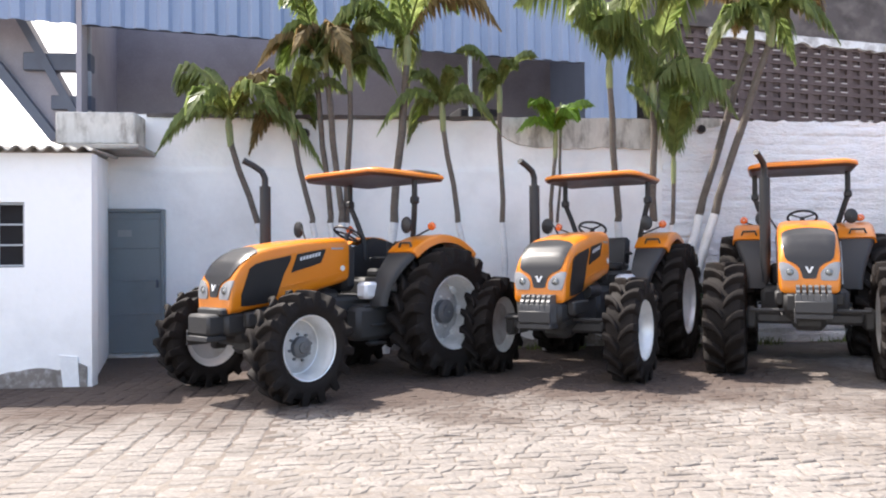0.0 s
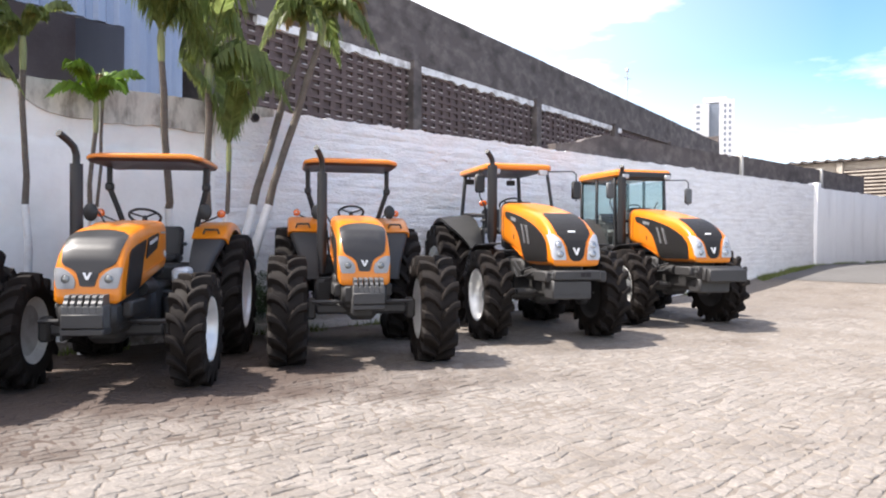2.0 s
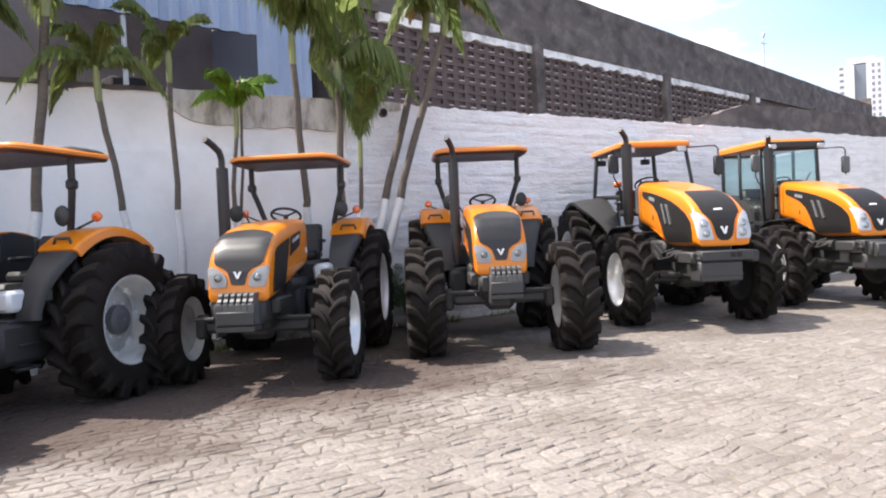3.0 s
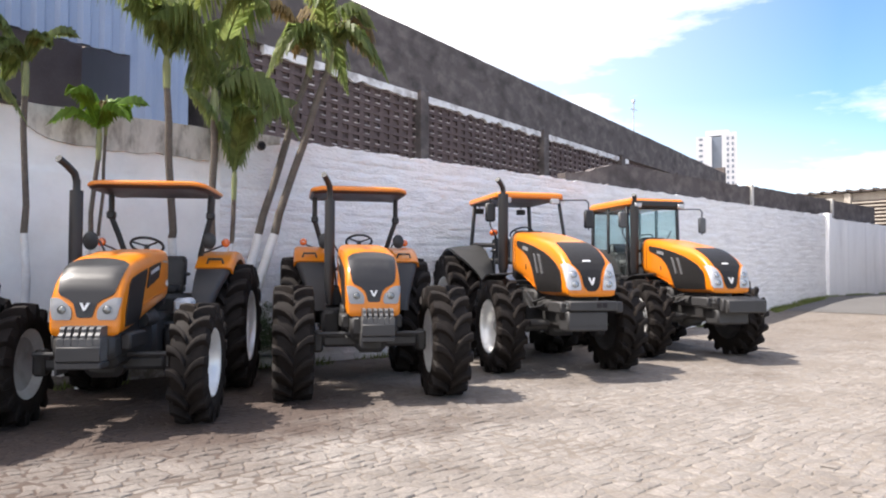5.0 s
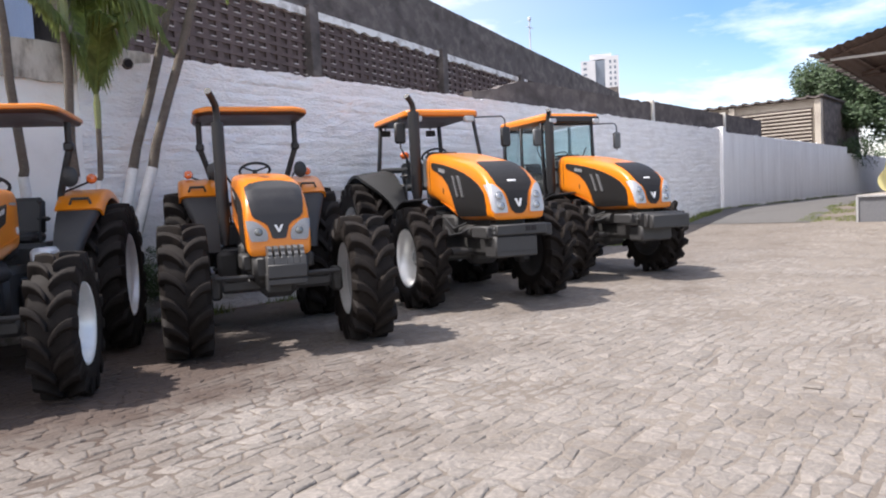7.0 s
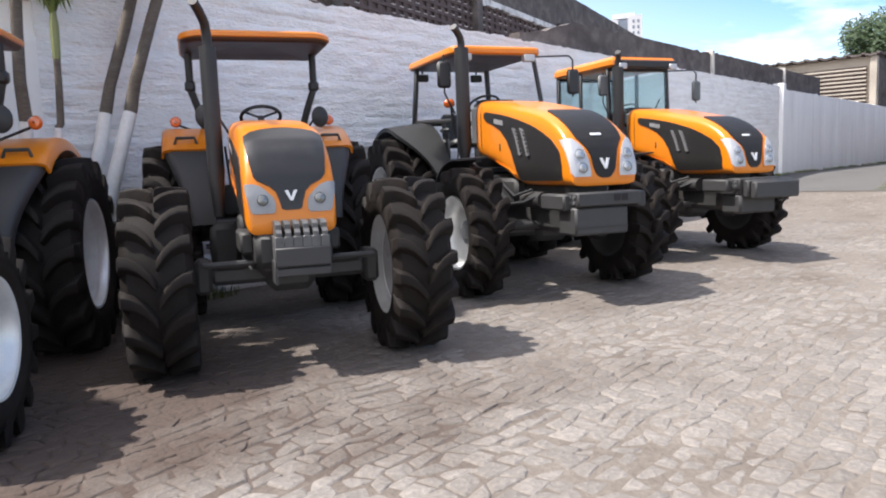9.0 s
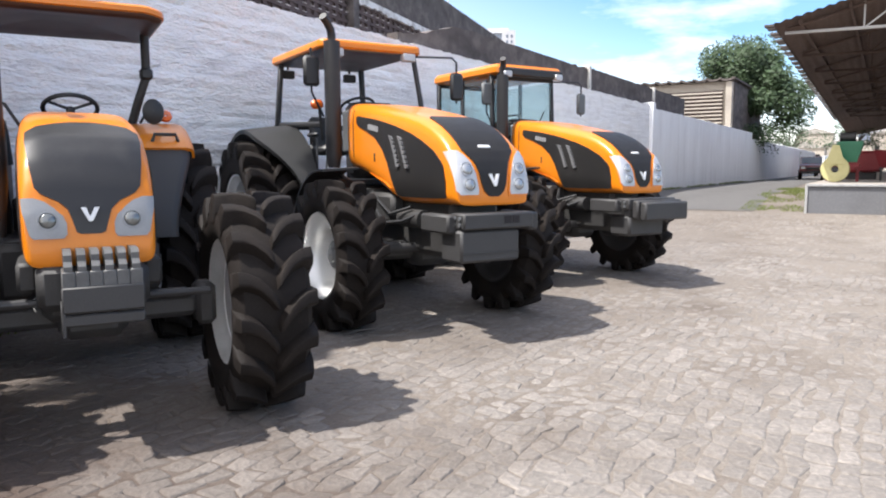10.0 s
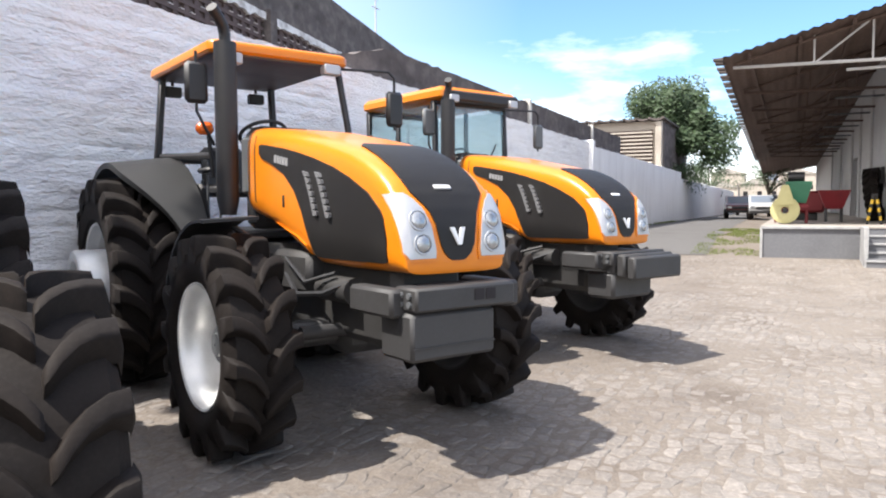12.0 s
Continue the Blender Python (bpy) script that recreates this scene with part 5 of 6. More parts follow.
        lp = part("lamp_stalk", G().tube([(s * 0.50, 1.95, 1.74), (s * 0.74, 1.98, 1.84)], 0.012, 6), "plastic", T)
        part("turn_lamp", G().turn([(-0.04, 0.01), (-0.035, 0.04), (0.0, 0.055), (0.035, 0.04), (0.04, 0.01)], 14, pose(s * 0.76, 1.98, 1.87, 0, 0, 90)), "amber", lp, "round amber lamp")
    sunshade(T, hat, 1.75 - 0.935 * hat, 1.70 + 0.94 * hat, head, 0.17, 1.15 if lift else 1.0, padded=True)
    mirror(T, (-0.30, 0.85, 1.66), (-0.50, 0.88, 1.84))
    mirror(T, (0.54, 1.86, 1.80), (0.62, 1.66, 1.88))
    # added pale box fills the bright spot before the mudguard
    tank = None if lift else part("side_tank", G().box((0.44, 1.34, 1.09), (0.18, 0.56, 0.20), 0.035), "tank", T, "pale grey box beside the platform")
    if tank:
        part("tank_cap", G().cyl((0.37, 1.36, 1.15), (0.37, 1.36, 1.20), 0.04, 14), "plastic", tank)
    part("lever", G().tube([(0.30, 1.6, 1.0), (0.34, 1.62, 1.62)], 0.012, 6).box((0.34, 1.62, 1.65), (0.05, 0.05, 0.07), 0.02), "plastic", T)
    part("lever", G().tube([(-0.28, 1.55, 1.0), (-0.33, 1.5, 1.6)], 0.012, 6), "plastic", T)
    return T


def large_tractor(x, y, turn, cab):
    """Large orange tractor; cab: glazed cabin, else an open canopy."""
    T = thing("tractor", "large orange farm tractor with a glazed cabin" if cab else "large orange farm tractor with open four-post canopy", "tractor", pose(x, y, 0, 0, 0, turn), "parked tractors")
    Rf, Rr, WB = 0.705, 0.92, 2.47
    for s in (-1, 1):
        wheel("front_wheel", Rf, 0.42, s, s * 0.96, 0, 16, T, barrel=True)
        t = wheel("rear_wheel", Rr, 0.54, s, s * 0.96, WB, 18, T)
        part("wheel_spacer", G().turn([(s * 0.10, 0.29), (s * 0.40, 0.29), (s * 0.425, 0.275), (s * 0.425, 0.20), (s * 0.40, 0.18), (s * 0.24, 0.17), (s * 0.22, 0.02)], 28), "rim", t, "white painted wheel spacer")
    hood = Hood([(-1.165, 0.328, 1.190, 1.24), (-1.160, 0.353, 1.172, 1.34), (-1.145, 0.365, 1.168, 1.45), (-1.115, 0.372, 1.167, 1.54), (-1.06, 0.376, 1.166, 1.63), (-0.98, 0.378, 1.166, 1.715), (-0.87, 0.380, 1.165, 1.795), (-0.73, 0.384, 1.163, 1.87),
                 (-0.57, 0.389, 1.162, 1.93), (-0.42, 0.394, 1.162, 1.968), (-0.12, 0.404, 1.170, 2.03), (0.05, 0.410, 1.24, 2.06), (0.45, 0.410, 1.40, 2.13), (0.94, 0.405, 1.50, 2.185), (1.0, 0.385, 1.52, 2.165)], 6.0)
    hd = part("bonnet", hood.shell(), "orange", T, "glossy orange bonnet", smooth=50)
    shield = [(1.245, 0.038), (1.255, 0.062), (1.29, 0.100), (1.34, 0.123), (1.45, 0.147), (1.52, 0.171), (1.58, 0.214), (1.63, 0.258), (1.70, 0.271), (1.80, 0.274), (1.88, 0.271), (1.935, 0.261), (1.952, 0.218)]
    part("grille", hood.front_panel([(z, -w, w) for z, w in shield], n=15), "black_panel", hd, "matt black shield-shaped grille")
    part("emblem", chevron(0.054, 0.052, hood.nose(0, 1.385) - 0.020, 1.385, -14), "white_mark", hd, "white V-shaped emblem")
    part("badge", G().box((0, 0, 0), (0.12, 0.035, 0.014), 0.004, pose(-0.02, hood.nose(0, 1.665) - 0.012, 1.672, 38, 0, 0)), "white_mark", hd, "small silver badge")
    for s in (-1, 1):
        part("side_grille", hood.side_panel([(-0.99, 1.24, 1.37), (-0.96, 1.232, 1.49), (-0.93, 1.228, 1.535), (-0.80, 1.226, 1.64), (-0.60, 1.224, 1.735), (-0.40, 1.222, 1.81), (-0.2, 1.222, 1.865), (-0.13, 1.23, 1.885), (-0.06, 1.38, 1.90),
                                            (0.02, 1.54, 1.92), (0.12, 1.67, 1.94), (0.28, 1.79, 1.97), (0.48, 1.87, 2.0), (0.66, 1.92, 2.025), (0.71, 1.96, 2.02)], s), "black_panel", hd, "black mesh side grille")
        for k in range(2):
            edge = [(-0.03 - 0.17 * k - 0.15 * u ** 0.8, 1.80 - 0.012 * k - 0.30 * u) for u in steps(0, 1, 8)]
            teeth = []
            for (ya, za), (yb, zb_) in zip(edge, edge[1:]):
                teeth += [(ya - 0.062, za - 0.014), (yb - 0.044, zb_ + 0.004)]
            v = G()
            for q in range(7):
                v.add([(x_, y_, z_) for x_ in (s * 0.408, s * 0.430) for y_, z_ in (edge[q], edge[q + 1], teeth[2 * q + 1], teeth[2 * q])], [(0, 1, 2, 3), (7, 6, 5, 4), (0, 4, 5, 1), (1, 5, 6, 2), (2, 6, 7, 3), (3, 7, 4, 0)])
            part("air_vent", v, "vent", hd, "silver-grey air vent")
        bars = G()
        for k in range(5):
            bars.box((s * 0.422, 0.22 + k * 0.046, 1.872 + k * 0.008), (0.006, 0.032, 0.055))
        tagged(part("model_marks", bars, "grey_mark", hd), kind="stuff")
        part("latch", G().box((s * 0.413, 0.30, 1.60), (0.01, 0.022, 0.085), 0.003), "plastic", hd)
        part("rear_seam", hood.side_panel([(0.80, 1.52, 2.10), (0.81, 1.52, 2.10)], s, t=0.003, lift=0.002), "fender", hd)
        fr_ = [(1.245, 0.153, 0.3487), (1.30, 0.147, 0.3673), (1.44, 0.169, 0.3749), (1.54, 0.207, 0.3762), (1.60, 0.248, 0.3762), (1.64, 0.298, 0.3762), (1.655, 0.331, 0.3762)]
        part("light_surround", hood.front_panel(fr_, 0.006, 0.004, s), "orange", hd)
        hl = part("headlight", hood.front_panel([(1.262, 0.169, 0.3428), (1.30, 0.164, 0.3622), (1.44, 0.187, 0.3716), (1.53, 0.219, 0.3741), (1.59, 0.265, 0.3745), (1.625, 0.311, 0.3745)], 0.008, 0.009, s), "silver", T, "silver twin headlight housing")
        for x_, z_ in ((0.270, 1.475), (0.255, 1.345)):
            part("lamp_bowl", hood.disc(s * x_, z_, [(0.0, 0.064), (0.010, 0.062), (0.010, 0.054), (-0.004, 0.052), (-0.006, 0.004)], 0.014), "silver", hl)
            part("lens", hood.disc(s * x_, z_, [(0.0, 0.052), (0.012, 0.046), (0.020, 0.028), (0.023, 0.002)], 0.014), "lens", hl, "round glass lens")
        part("lower_skirt", hood.side_panel([(-0.02, 1.23, 1.30), (0.10, 1.27, 1.36), (0.50, 1.36, 1.45)], s, t=0.014), "orange", hd)
    en = part("engine", G().box((0, 0.1, 0.96), (0.52, 2.0, 0.56), 0.06), "engine", T, "dark engine block")
    part("intake", G().box((-0.30, 0.3, 1.1), (0.16, 0.6, 0.3), 0.04), "engine", en)
    part("manifold", G().box((0.30, 0.2, 1.1), (0.16, 0.7, 0.26), 0.04), "engine", en)
    part("oil_filter", G().cyl((-0.30, -0.5, 1.02), (-0.30, -0.1, 1.02), 0.09, 12), "engine", en)
    part("gearbox", G().box((0, 1.7, 0.95), (0.62, 2.1, 0.66), 0.07), "engine", T)
    part("hose", G().tube([(-0.34, -0.5, 1.08), (-0.42, -0.3, 1.0), (-0.42, 0.1, 0.96), (-0.36, 0.4, 1.1)], 0.02, 6), "plastic", T, "black hose")
    part("hose", G().tube([(-0.36, -0.35, 1.13), (-0.45, -0.1, 1.06), (-0.40, 0.3, 1.2)], 0.016, 6), "plastic", T, "black hose")
    ax = part("front_axle", G().box((0, 0, 0.70), (1.25, 0.20, 0.17), 0.04).box((0, 0, 0.70), (0.42, 0.34, 0.32), 0.07), "cast", T, "grey cast front axle")
    for s in (-1, 1):
        part("steering_knuckle", G().box((s * 0.66, 0, 0.71), (0.16, 0.28, 0.40), 0.04), "cast", ax)
    part("steering_ram", G().cyl((-0.55, -0.22, 0.74), (0.55, -0.22, 0.74), 0.045, 10), "cast", ax)
    part("rear_axle", G().cyl((-0.85, WB, Rr), (0.85, WB, Rr), 0.15, 16), "engine", T)
    part("nose_bracket", G().box((0, -0.75, 0.96), (0.52, 0.7, 0.24), 0.04).box((0.42, -0.95, 1.02), (0.12, 0.46, 0.16), 0.02).box((-0.42, -0.95, 1.02), (0.12, 0.46, 0.16), 0.02), "cast", T, "grey nose bracket")
    beam = part("ballast_beam", G().box((-0.04, -1.20, 1.045), (0.72, 0.22, 0.135), 0.015), "cast", T, "grey ballast beam")
    for k in range(2):
        part("slot", G().box((0.04 + 0.085 * k, -1.312, 1.055), (0.070, 0.006, 0.065)), "void", beam)
    for s in (-1, 1):
        for dy in (-0.05, 0.03):
            for bz in (1.07, 1.02):
                part("bolt", G().cyl((s * 0.355 - 0.04, -1.20 + dy, bz), (s * 0.375 - 0.04, -1.20 + dy, bz), 0.018, 8), "hub", beam)
    if cab:
        for k in range(3):
            part("ballast_plate", G().box((0.06, -1.24 - 0.11 * k, 1.00 - 0.02 * k), (0.84 - 0.04 * k, 0.10, 0.22), 0.02), "cast", T, "stacked grey ballast plate")
        part("ballast_block", G().box((-0.05, -1.12, 0.78), (0.62, 0.34, 0.26), 0.03), "cast", T, "grey ballast block")
    else:
        bl = part("ballast_block", G().box((-0.11, -1.12, 0.835), (0.60, 0.32, 0.27), 0.02), "cast", T, "grey ballast block")
        part("block_seam", G().box((-0.11, -1.284, 0.775), (0.58, 0.006, 0.012)), "engine", bl)
    ex = part("exhaust", G().tube([(-0.54, 1.02, 1.5), (-0.54, 1.02, 1.62), (-0.54, 1.02, 2.82)], [0.06, 0.085, 0.085], 18), "plastic", T, "thick matt black exhaust stack")
    part("tailpipe", G().tube([(-0.54, 1.02, 2.80), (-0.54, 1.02, 2.88), (-0.56, 1.0, 2.94), (-0.61, 0.97, 3.0), (-0.67, 0.93, 3.05)] if not cab else [(-0.54, 1.02, 2.80), (-0.54, 1.01, 2.95), (-0.555, 0.98, 3.0), (-0.59, 0.95, 3.04)], 0.044, 12), "plastic", ex)
    for s in (-1, 1):
        fm = part("front_mudguard", arc_band(s * 0.76, s * 1.12, 0.0, Rf, 0.80, 84, 158, 0.02, n=12, drop=0.02), "plastic", T, "black front mudguard")
        part("mudguard_arm", G().tube([(s * 0.62, 0.1, 0.95), (s * 0.64, 0.2, 1.3), (s * 0.80, 0.3, 1.44)], 0.025, 8), "plastic", fm)
        rf = part("rear_mudguard", arc_band(s * 0.54, s * 1.10, WB, Rr, 1.11, 14, 125, 0.05, n=22, drop=0.07, taper=0.72), "mudguard", T, "large charcoal rear mudguard")
        inner = [(WB - 1.02, 1.15)] + [(WB - 1.09 * math.cos(radians(a)), Rr + 1.09 * math.sin(radians(a))) for a in (25, 45, 65, 90, 110, 125)] + [(WB + 0.62, 1.15)]
        part("mudguard_side", G().prism(inner, "x", s * 0.54 - 0.02, s * 0.54 + 0.02), "mudguard", rf)
        for k in range(3):
            part("foot_step", G().box((s * 0.64, 1.30, 0.45 + 0.27 * k), (0.26, 0.32, 0.03), 0.008), "plastic", T)
        part("step_bracket", G().box((s * 0.54, 1.30, 0.78), (0.03, 0.24, 0.80), 0.006), "plastic", T)
        part("fuel_tank", G().box((s * 0.44, 1.70, 0.92), (0.24, 0.75, 0.42), 0.06), "plastic", T, "black side tank")
    part("platform", G().box((0, 1.75, 1.34), (1.04, 1.5, 0.06), 0.015), "plastic", T)
    part("dash", G().box((0, 1.24, 1.80), (0.52, 0.30, 0.84), 0.06), "fender", T, "dark dashboard")
    part("dash_side", G().box((-0.275, 1.20, 1.90), (0.05, 0.30, 0.46), 0.02), "hub", T, "grey dashboard side panel")
    steering(T, 1.58, 2.20)
    seat(T, 2.28, 1.72)
    part("console", G().box((-0.44, 2.1, 1.62), (0.12, 0.5, 0.3), 0.04), "fender", T, "dark side console")
    for a_, b_ in (((-0.42, 1.8, 1.36), (-0.44, 1.75, 1.84)), ((-0.40, 1.95, 1.36), (-0.43, 1.92, 1.80)), ((-0.36, 1.7, 1.36), (-0.36, 1.62, 1.76))):
        part("lever", G().tube([a_, b_], 0.012, 6), "hub", T)
    Z = 2.80
    if not cab:
        can = sunshade(T, 0.62, 1.12, 2.80, Z, 0.10, 0.72)
        part("canopy_post", G().tube([(0.62, 1.10, 2.0), (0.55, 1.24, Z)], 0.030, 8), "plastic", T, "slim black front post")
        for s in (-1, 1):
            part("canopy_post", G().box((0, 0, 0.43), (0.06, 0.07, 0.92), 0.012, pose(s * 0.60, 2.66, 1.94, 3, -s * 4, 0)), "plastic", T, "black rear post")
            part("work_lamp", G().box((s * 0.44, 1.15, Z - 0.065), (0.16, 0.09, 0.09), 0.012), "silver", can, "square work lamp")
            part("rear_lamp", G().box((s * 0.42, 2.72, Z - 0.13), (0.16, 0.08, 0.10), 0.012).cyl((s * 0.42, 2.72, Z - 0.07), (s * 0.42, 2.72, Z), 0.015, 6), "plastic", can, "black rear work lamp")
        part("cross_bar", G().tube([(-0.60, 2.66, 2.02), (0.60, 2.66, 2.02)], 0.035, 8), "plastic", T)
        part("side_bar", G().tube([(-0.54, 1.35, 1.98), (-0.57, 2.6, 2.04)], 0.028, 8), "plastic", T)
        lamp = part("lamp_stalk", G().tube([(-0.55, 1.3, 1.8), (-0.60, 1.25, 2.14)], 0.018, 8), "plastic", T)
        part("turn_lamp", G().box((-0.64, 1.22, 2.18), (0.14, 0.08, 0.10), 0.03), "amber", lamp, "amber and clear lamp")
    else:
        Z = 2.84
        ring = canopy_slab(0.63, 1.04, 2.78, Z, 0.1, 0.08)
        roof = part("cab_roof", G().rings([ring(0.05, Z), ring(0.0, Z + 0.03), ring(0.0, Z + 0.10), ring(0.05, Z + 0.15), ring(0.35, Z + 0.17)]), "orange", T, "orange cabin roof")
        part("visor", G().box((0, 1.06, Z + 0.04), (1.16, 0.16, 0.12), 0.02), "plastic", roof, "black roof visor")
        for s in (-1, 1):
            part("work_lamp", G().box((s * 0.48, 0.98, Z + 0.0), (0.14, 0.06, 0.09), 0.012), "silver", roof, "square work lamp")
        y0, y1, x0, zb = 1.16, 2.68, 0.57, 1.42
        fr = G()
        for s in (-1, 1):
            fr.box((0, 0, 0.70), (0.06, 0.06, 1.44), 0.01, pose(s * x0, y0 + 0.02, zb, -3, 0, 0))
            fr.box((s * x0, 2.0, 2.13), (0.05, 0.06, 1.42), 0.01)
            fr.box((s * x0, y1, 2.13), (0.06, 0.07, 1.42), 0.01)
            fr.box((s * x0, (y0 + y1) / 2, zb), (0.06, y1 - y0, 0.08), 0.01)
        fr.box((0, y0, 1.95), (2 * x0, 0.06, 0.06), 0.01)
        fr.box((0, y1, zb + 0.3), (2 * x0, 0.06, 0.6), 0.01)
        fr.box((0, y0 + 0.08, Z - 0.02), (2 * x0, 0.08, 0.06), 0.01).box((0, y1, Z - 0.02), (2 * x0, 0.08, 0.06), 0.01)
        cb = part("cab_frame", fr, "plastic", T, "black cabin frame")
        panes = [((0, y0 + 0.06, 2.38), (2 * x0 - 0.07, 0.008, 0.80)), ((0, y1, 2.40), (2 * x0 - 0.07, 0.008, 0.78))]
        for s in (-1, 1):
            panes += [((s * x0, 1.59, 2.13), (0.008, 0.74, 1.32)), ((s * x0, 2.34, 2.13), (0.008, 0.60, 1.32))]
        for c, d in panes:
            p = part("pane", G().box(c, d), "glass", cb, "tinted cabin glass", smooth=0)
            p.visible_shadow = False
        part("wiper", G().tube([(0.2, y0 + 0.04, 2.0), (0.42, y0 + 0.06, 2.36)], 0.01, 6), "plastic", cb)
        part("door_handle", G().box((-x0 - 0.03, 1.88, 1.80), (0.03, 0.12, 0.03), 0.008), "plastic", cb)
    for s in (-1, 1):
        y_ = 1.18
        path = [(0.55, y_, Z - 0.04), (1.0, y_ - 0.08, Z - 0.03), (1.06, y_ - 0.08, Z - 0.08), (1.06, y_ - 0.08, Z - 0.55)] if s > 0 else [(-0.58, y_, 2.05), (-0.72, y_ - 0.02, 2.3), (-0.72, y_ - 0.02, 2.76)]
        arm = part("mirror_arm", G().tube(path, 0.012, 6), "plastic", T)
        part("mirror", G().box((path[-1][0], path[-1][1], Z - (0.36 if s > 0 else 0.28)), (0.18, 0.06, 0.32), 0.035), "plastic" if not cab else "hub", arm, "tall mirror head")
    return T


compact_tractor(-1.14, 7.96, -46.5, "orange farm tractor with canopy parked beside the hut", Rf=0.585, size=0.97, ahead=0.17, hat=0.72, ribs=0)
compact_tractor(2.27, 8.51, -35.9, "orange farm tractor with canopy parked before the palms", tall=0.05)
compact_tractor(5.26, 8.244, -30.0, "orange farm tractor with canopy on wide-set taller tyres", Rf=0.68, Rr=0.87, lift=0.08, wide=0.45, ahead=0.22, track=0.91, head=2.56, tall=0.15, hat=0.68)
large_tractor(8.78, 8.10, -27.3, False)
large_tractor(12.29, 7.85, -26.0, True)


# ---- palms along the wall ----
def palm(root_xy, bend, height, crown, n, seed, trunk_r=0.05, mat="frond", dry=0, lime=1.95, droop=1.0, label="", rise=0.9, hang=0.48):
    """A slim palm: leaning trunk with limewashed foot, arching feather fronds."""
    r = random.Random(seed)
    T = thing("palm_tree", label or "slim palm with limewashed foot and arching fronds", "palm", group="palms along the wall")
    x0, y0 = root_xy
    pts = []
    ts = sorted(steps(0, 1, 9) + [lime / height + 0.004])
    for i, t in enumerate(ts):
        pts.append(Vector((x0 + bend[0] * t ** 1.2 + 0.015 * math.sin(i * 2 + seed), y0 + bend[1] * t, height * t)))
    k = ts.index(lime / height + 0.004)
    rad = lambda t: trunk_r * (1.25 - 0.45 * t)
    tr = part("trunk", G().tube(pts[k:], [rad(t) * (1 + 0.06 * math.sin(i * 5)) for i, t in enumerate(ts[k:])], 10), "trunk", T, "ringed brown trunk")
    part("painted_foot", G().tube(pts[:k + 1], [rad(t) * 1.04 for t in ts[:k + 1]], 10), "lime", T, "limewashed lower trunk")
    top = pts[-1]
    part("crownshaft", G().tube([top - Vector((0, 0, 0.05)), top + Vector((bend[0] * 0.03, 0, 0.25)), top + Vector((bend[0] * 0.05, 0, 0.5))], [trunk_r * 0.95, trunk_r * 1.1, trunk_r * 0.4], 8), "shaft", T, "green crownshaft")
    for q in range(n):
        az = 2 * math.pi * (q + 0.35 * r.random()) / n + seed
        ln = crown * 1.02 * (0.72 + 0.45 * r.random())
        up = rise * (0.55 + 0.6 * r.random())
        d = Vector((math.cos(az), 0.55 * math.sin(az) if math.sin(az) > 0 else 0.8 * math.sin(az), 0))
        spine = []
        for i in range(11):
            t = i / 10
            spine.append(top + Vector((0, 0, 0.35)) + d * ln * (t * 0.92) + Vector((0, 0, ln * (up * t * 1.25 - droop * 1.25 * t * t))))
        g = G().tube(spine, [0.016 * (1.15 - i / 10) + 0.003 for i in range(11)], 4, caps=False)
        for i in range(3, 60):
            t = i / 59
            a = t * 10
            j = min(9, int(a))
            p = spine[j].lerp(spine[j + 1], a - j)
            tan = (spine[j + 1] - spine[j]).normalized()
            side = tan.cross(Vector((0, 0, 1))).normalized()
            upv = side.cross(tan)
            L = ln * (0.38 * math.sin(math.pi * min(1, 0.12 + t * 0.9)) + 0.05) * (0.85 + 0.3 * r.random())
            for s in (-1, 1):
                dirn = (side * s * 0.62 + tan * 0.62 + upv * 0.12 + Vector((r.uniform(-0.10, 0.10), r.uniform(-0.10, 0.10), -0.12))).normalized()
                w = tan * (0.032 + 0.016 * r.random())
                m1 = p + dirn * L * 0.42
                e = p + dirn * L * 0.60 + Vector((0, 0, -hang * L * (0.75 + 0.3 * r.random())))
                o = len(g.v)
                g.v += [tuple(p - w * 0.5), tuple(p + w * 0.5), tuple(m1 + w * 0.9), tuple(m1 - w * 0.9), tuple(e)]
                g.f += [(o, o + 1, o + 2, o + 3), (o + 3, o + 2, o + 4)]
        part("frond", g, "dry" if q < dry else mat, T, "browned dry frond" if q < dry else "", smooth=0, fix=False)
    return T


PY = 10.95
palm((-1.15, PY), (-0.88, 0), 3.15, 1.35, 6, 1, 0.05, dry=1, droop=1.15, rise=1.35, label="leaning slim palm with drooping yellowing fronds")
palm((-0.50, PY), (-0.62, 0), 3.25, 0.95, 6, 2, 0.045, dry=2, rise=1.4, droop=1.2)
palm((-0.42, PY + 0.05), (-0.36, 0), 4.15, 1.0, 6, 3, 0.045, dry=1, droop=1.3, rise=1.45)
palm((-0.25, PY - 0.05), (-0.38, 0), 4.25, 1.05, 6, 4, 0.05, dry=2, droop=1.3, rise=1.35)
palm((-0.40, PY), (0.14, 0), 4.0, 0.85, 5, 5, 0.045, rise=1.5, droop=1.2)
palm((0.22, PY), (0.38, 0), 4.4, 1.40, 7, 6, 0.062, dry=1, droop=1.25, rise=1.6, label="sturdy palm with a wide feathery crown")
palm((1.60, PY), (-0.46, 0), 3.40, 0.95, 6, 7, 0.045, rise=1.35, droop=1.2)
palm((2.08, PY), (-0.08, 0), 3.70, 0.70, 6, 8, 0.042, rise=1.6, droop=1.2)
palm((2.68, PY), (0.18, 0), 3.0, 0.72, 6, 9, 0.036, mat="young", rise=1.7, droop=1.05, label="young palm with bright green fronds")
palm((2.85, PY + 0.1), (0.15, 0), 3.35, 0.16, 5, 19, 0.024, mat="dry", label="thin bare palm stem")
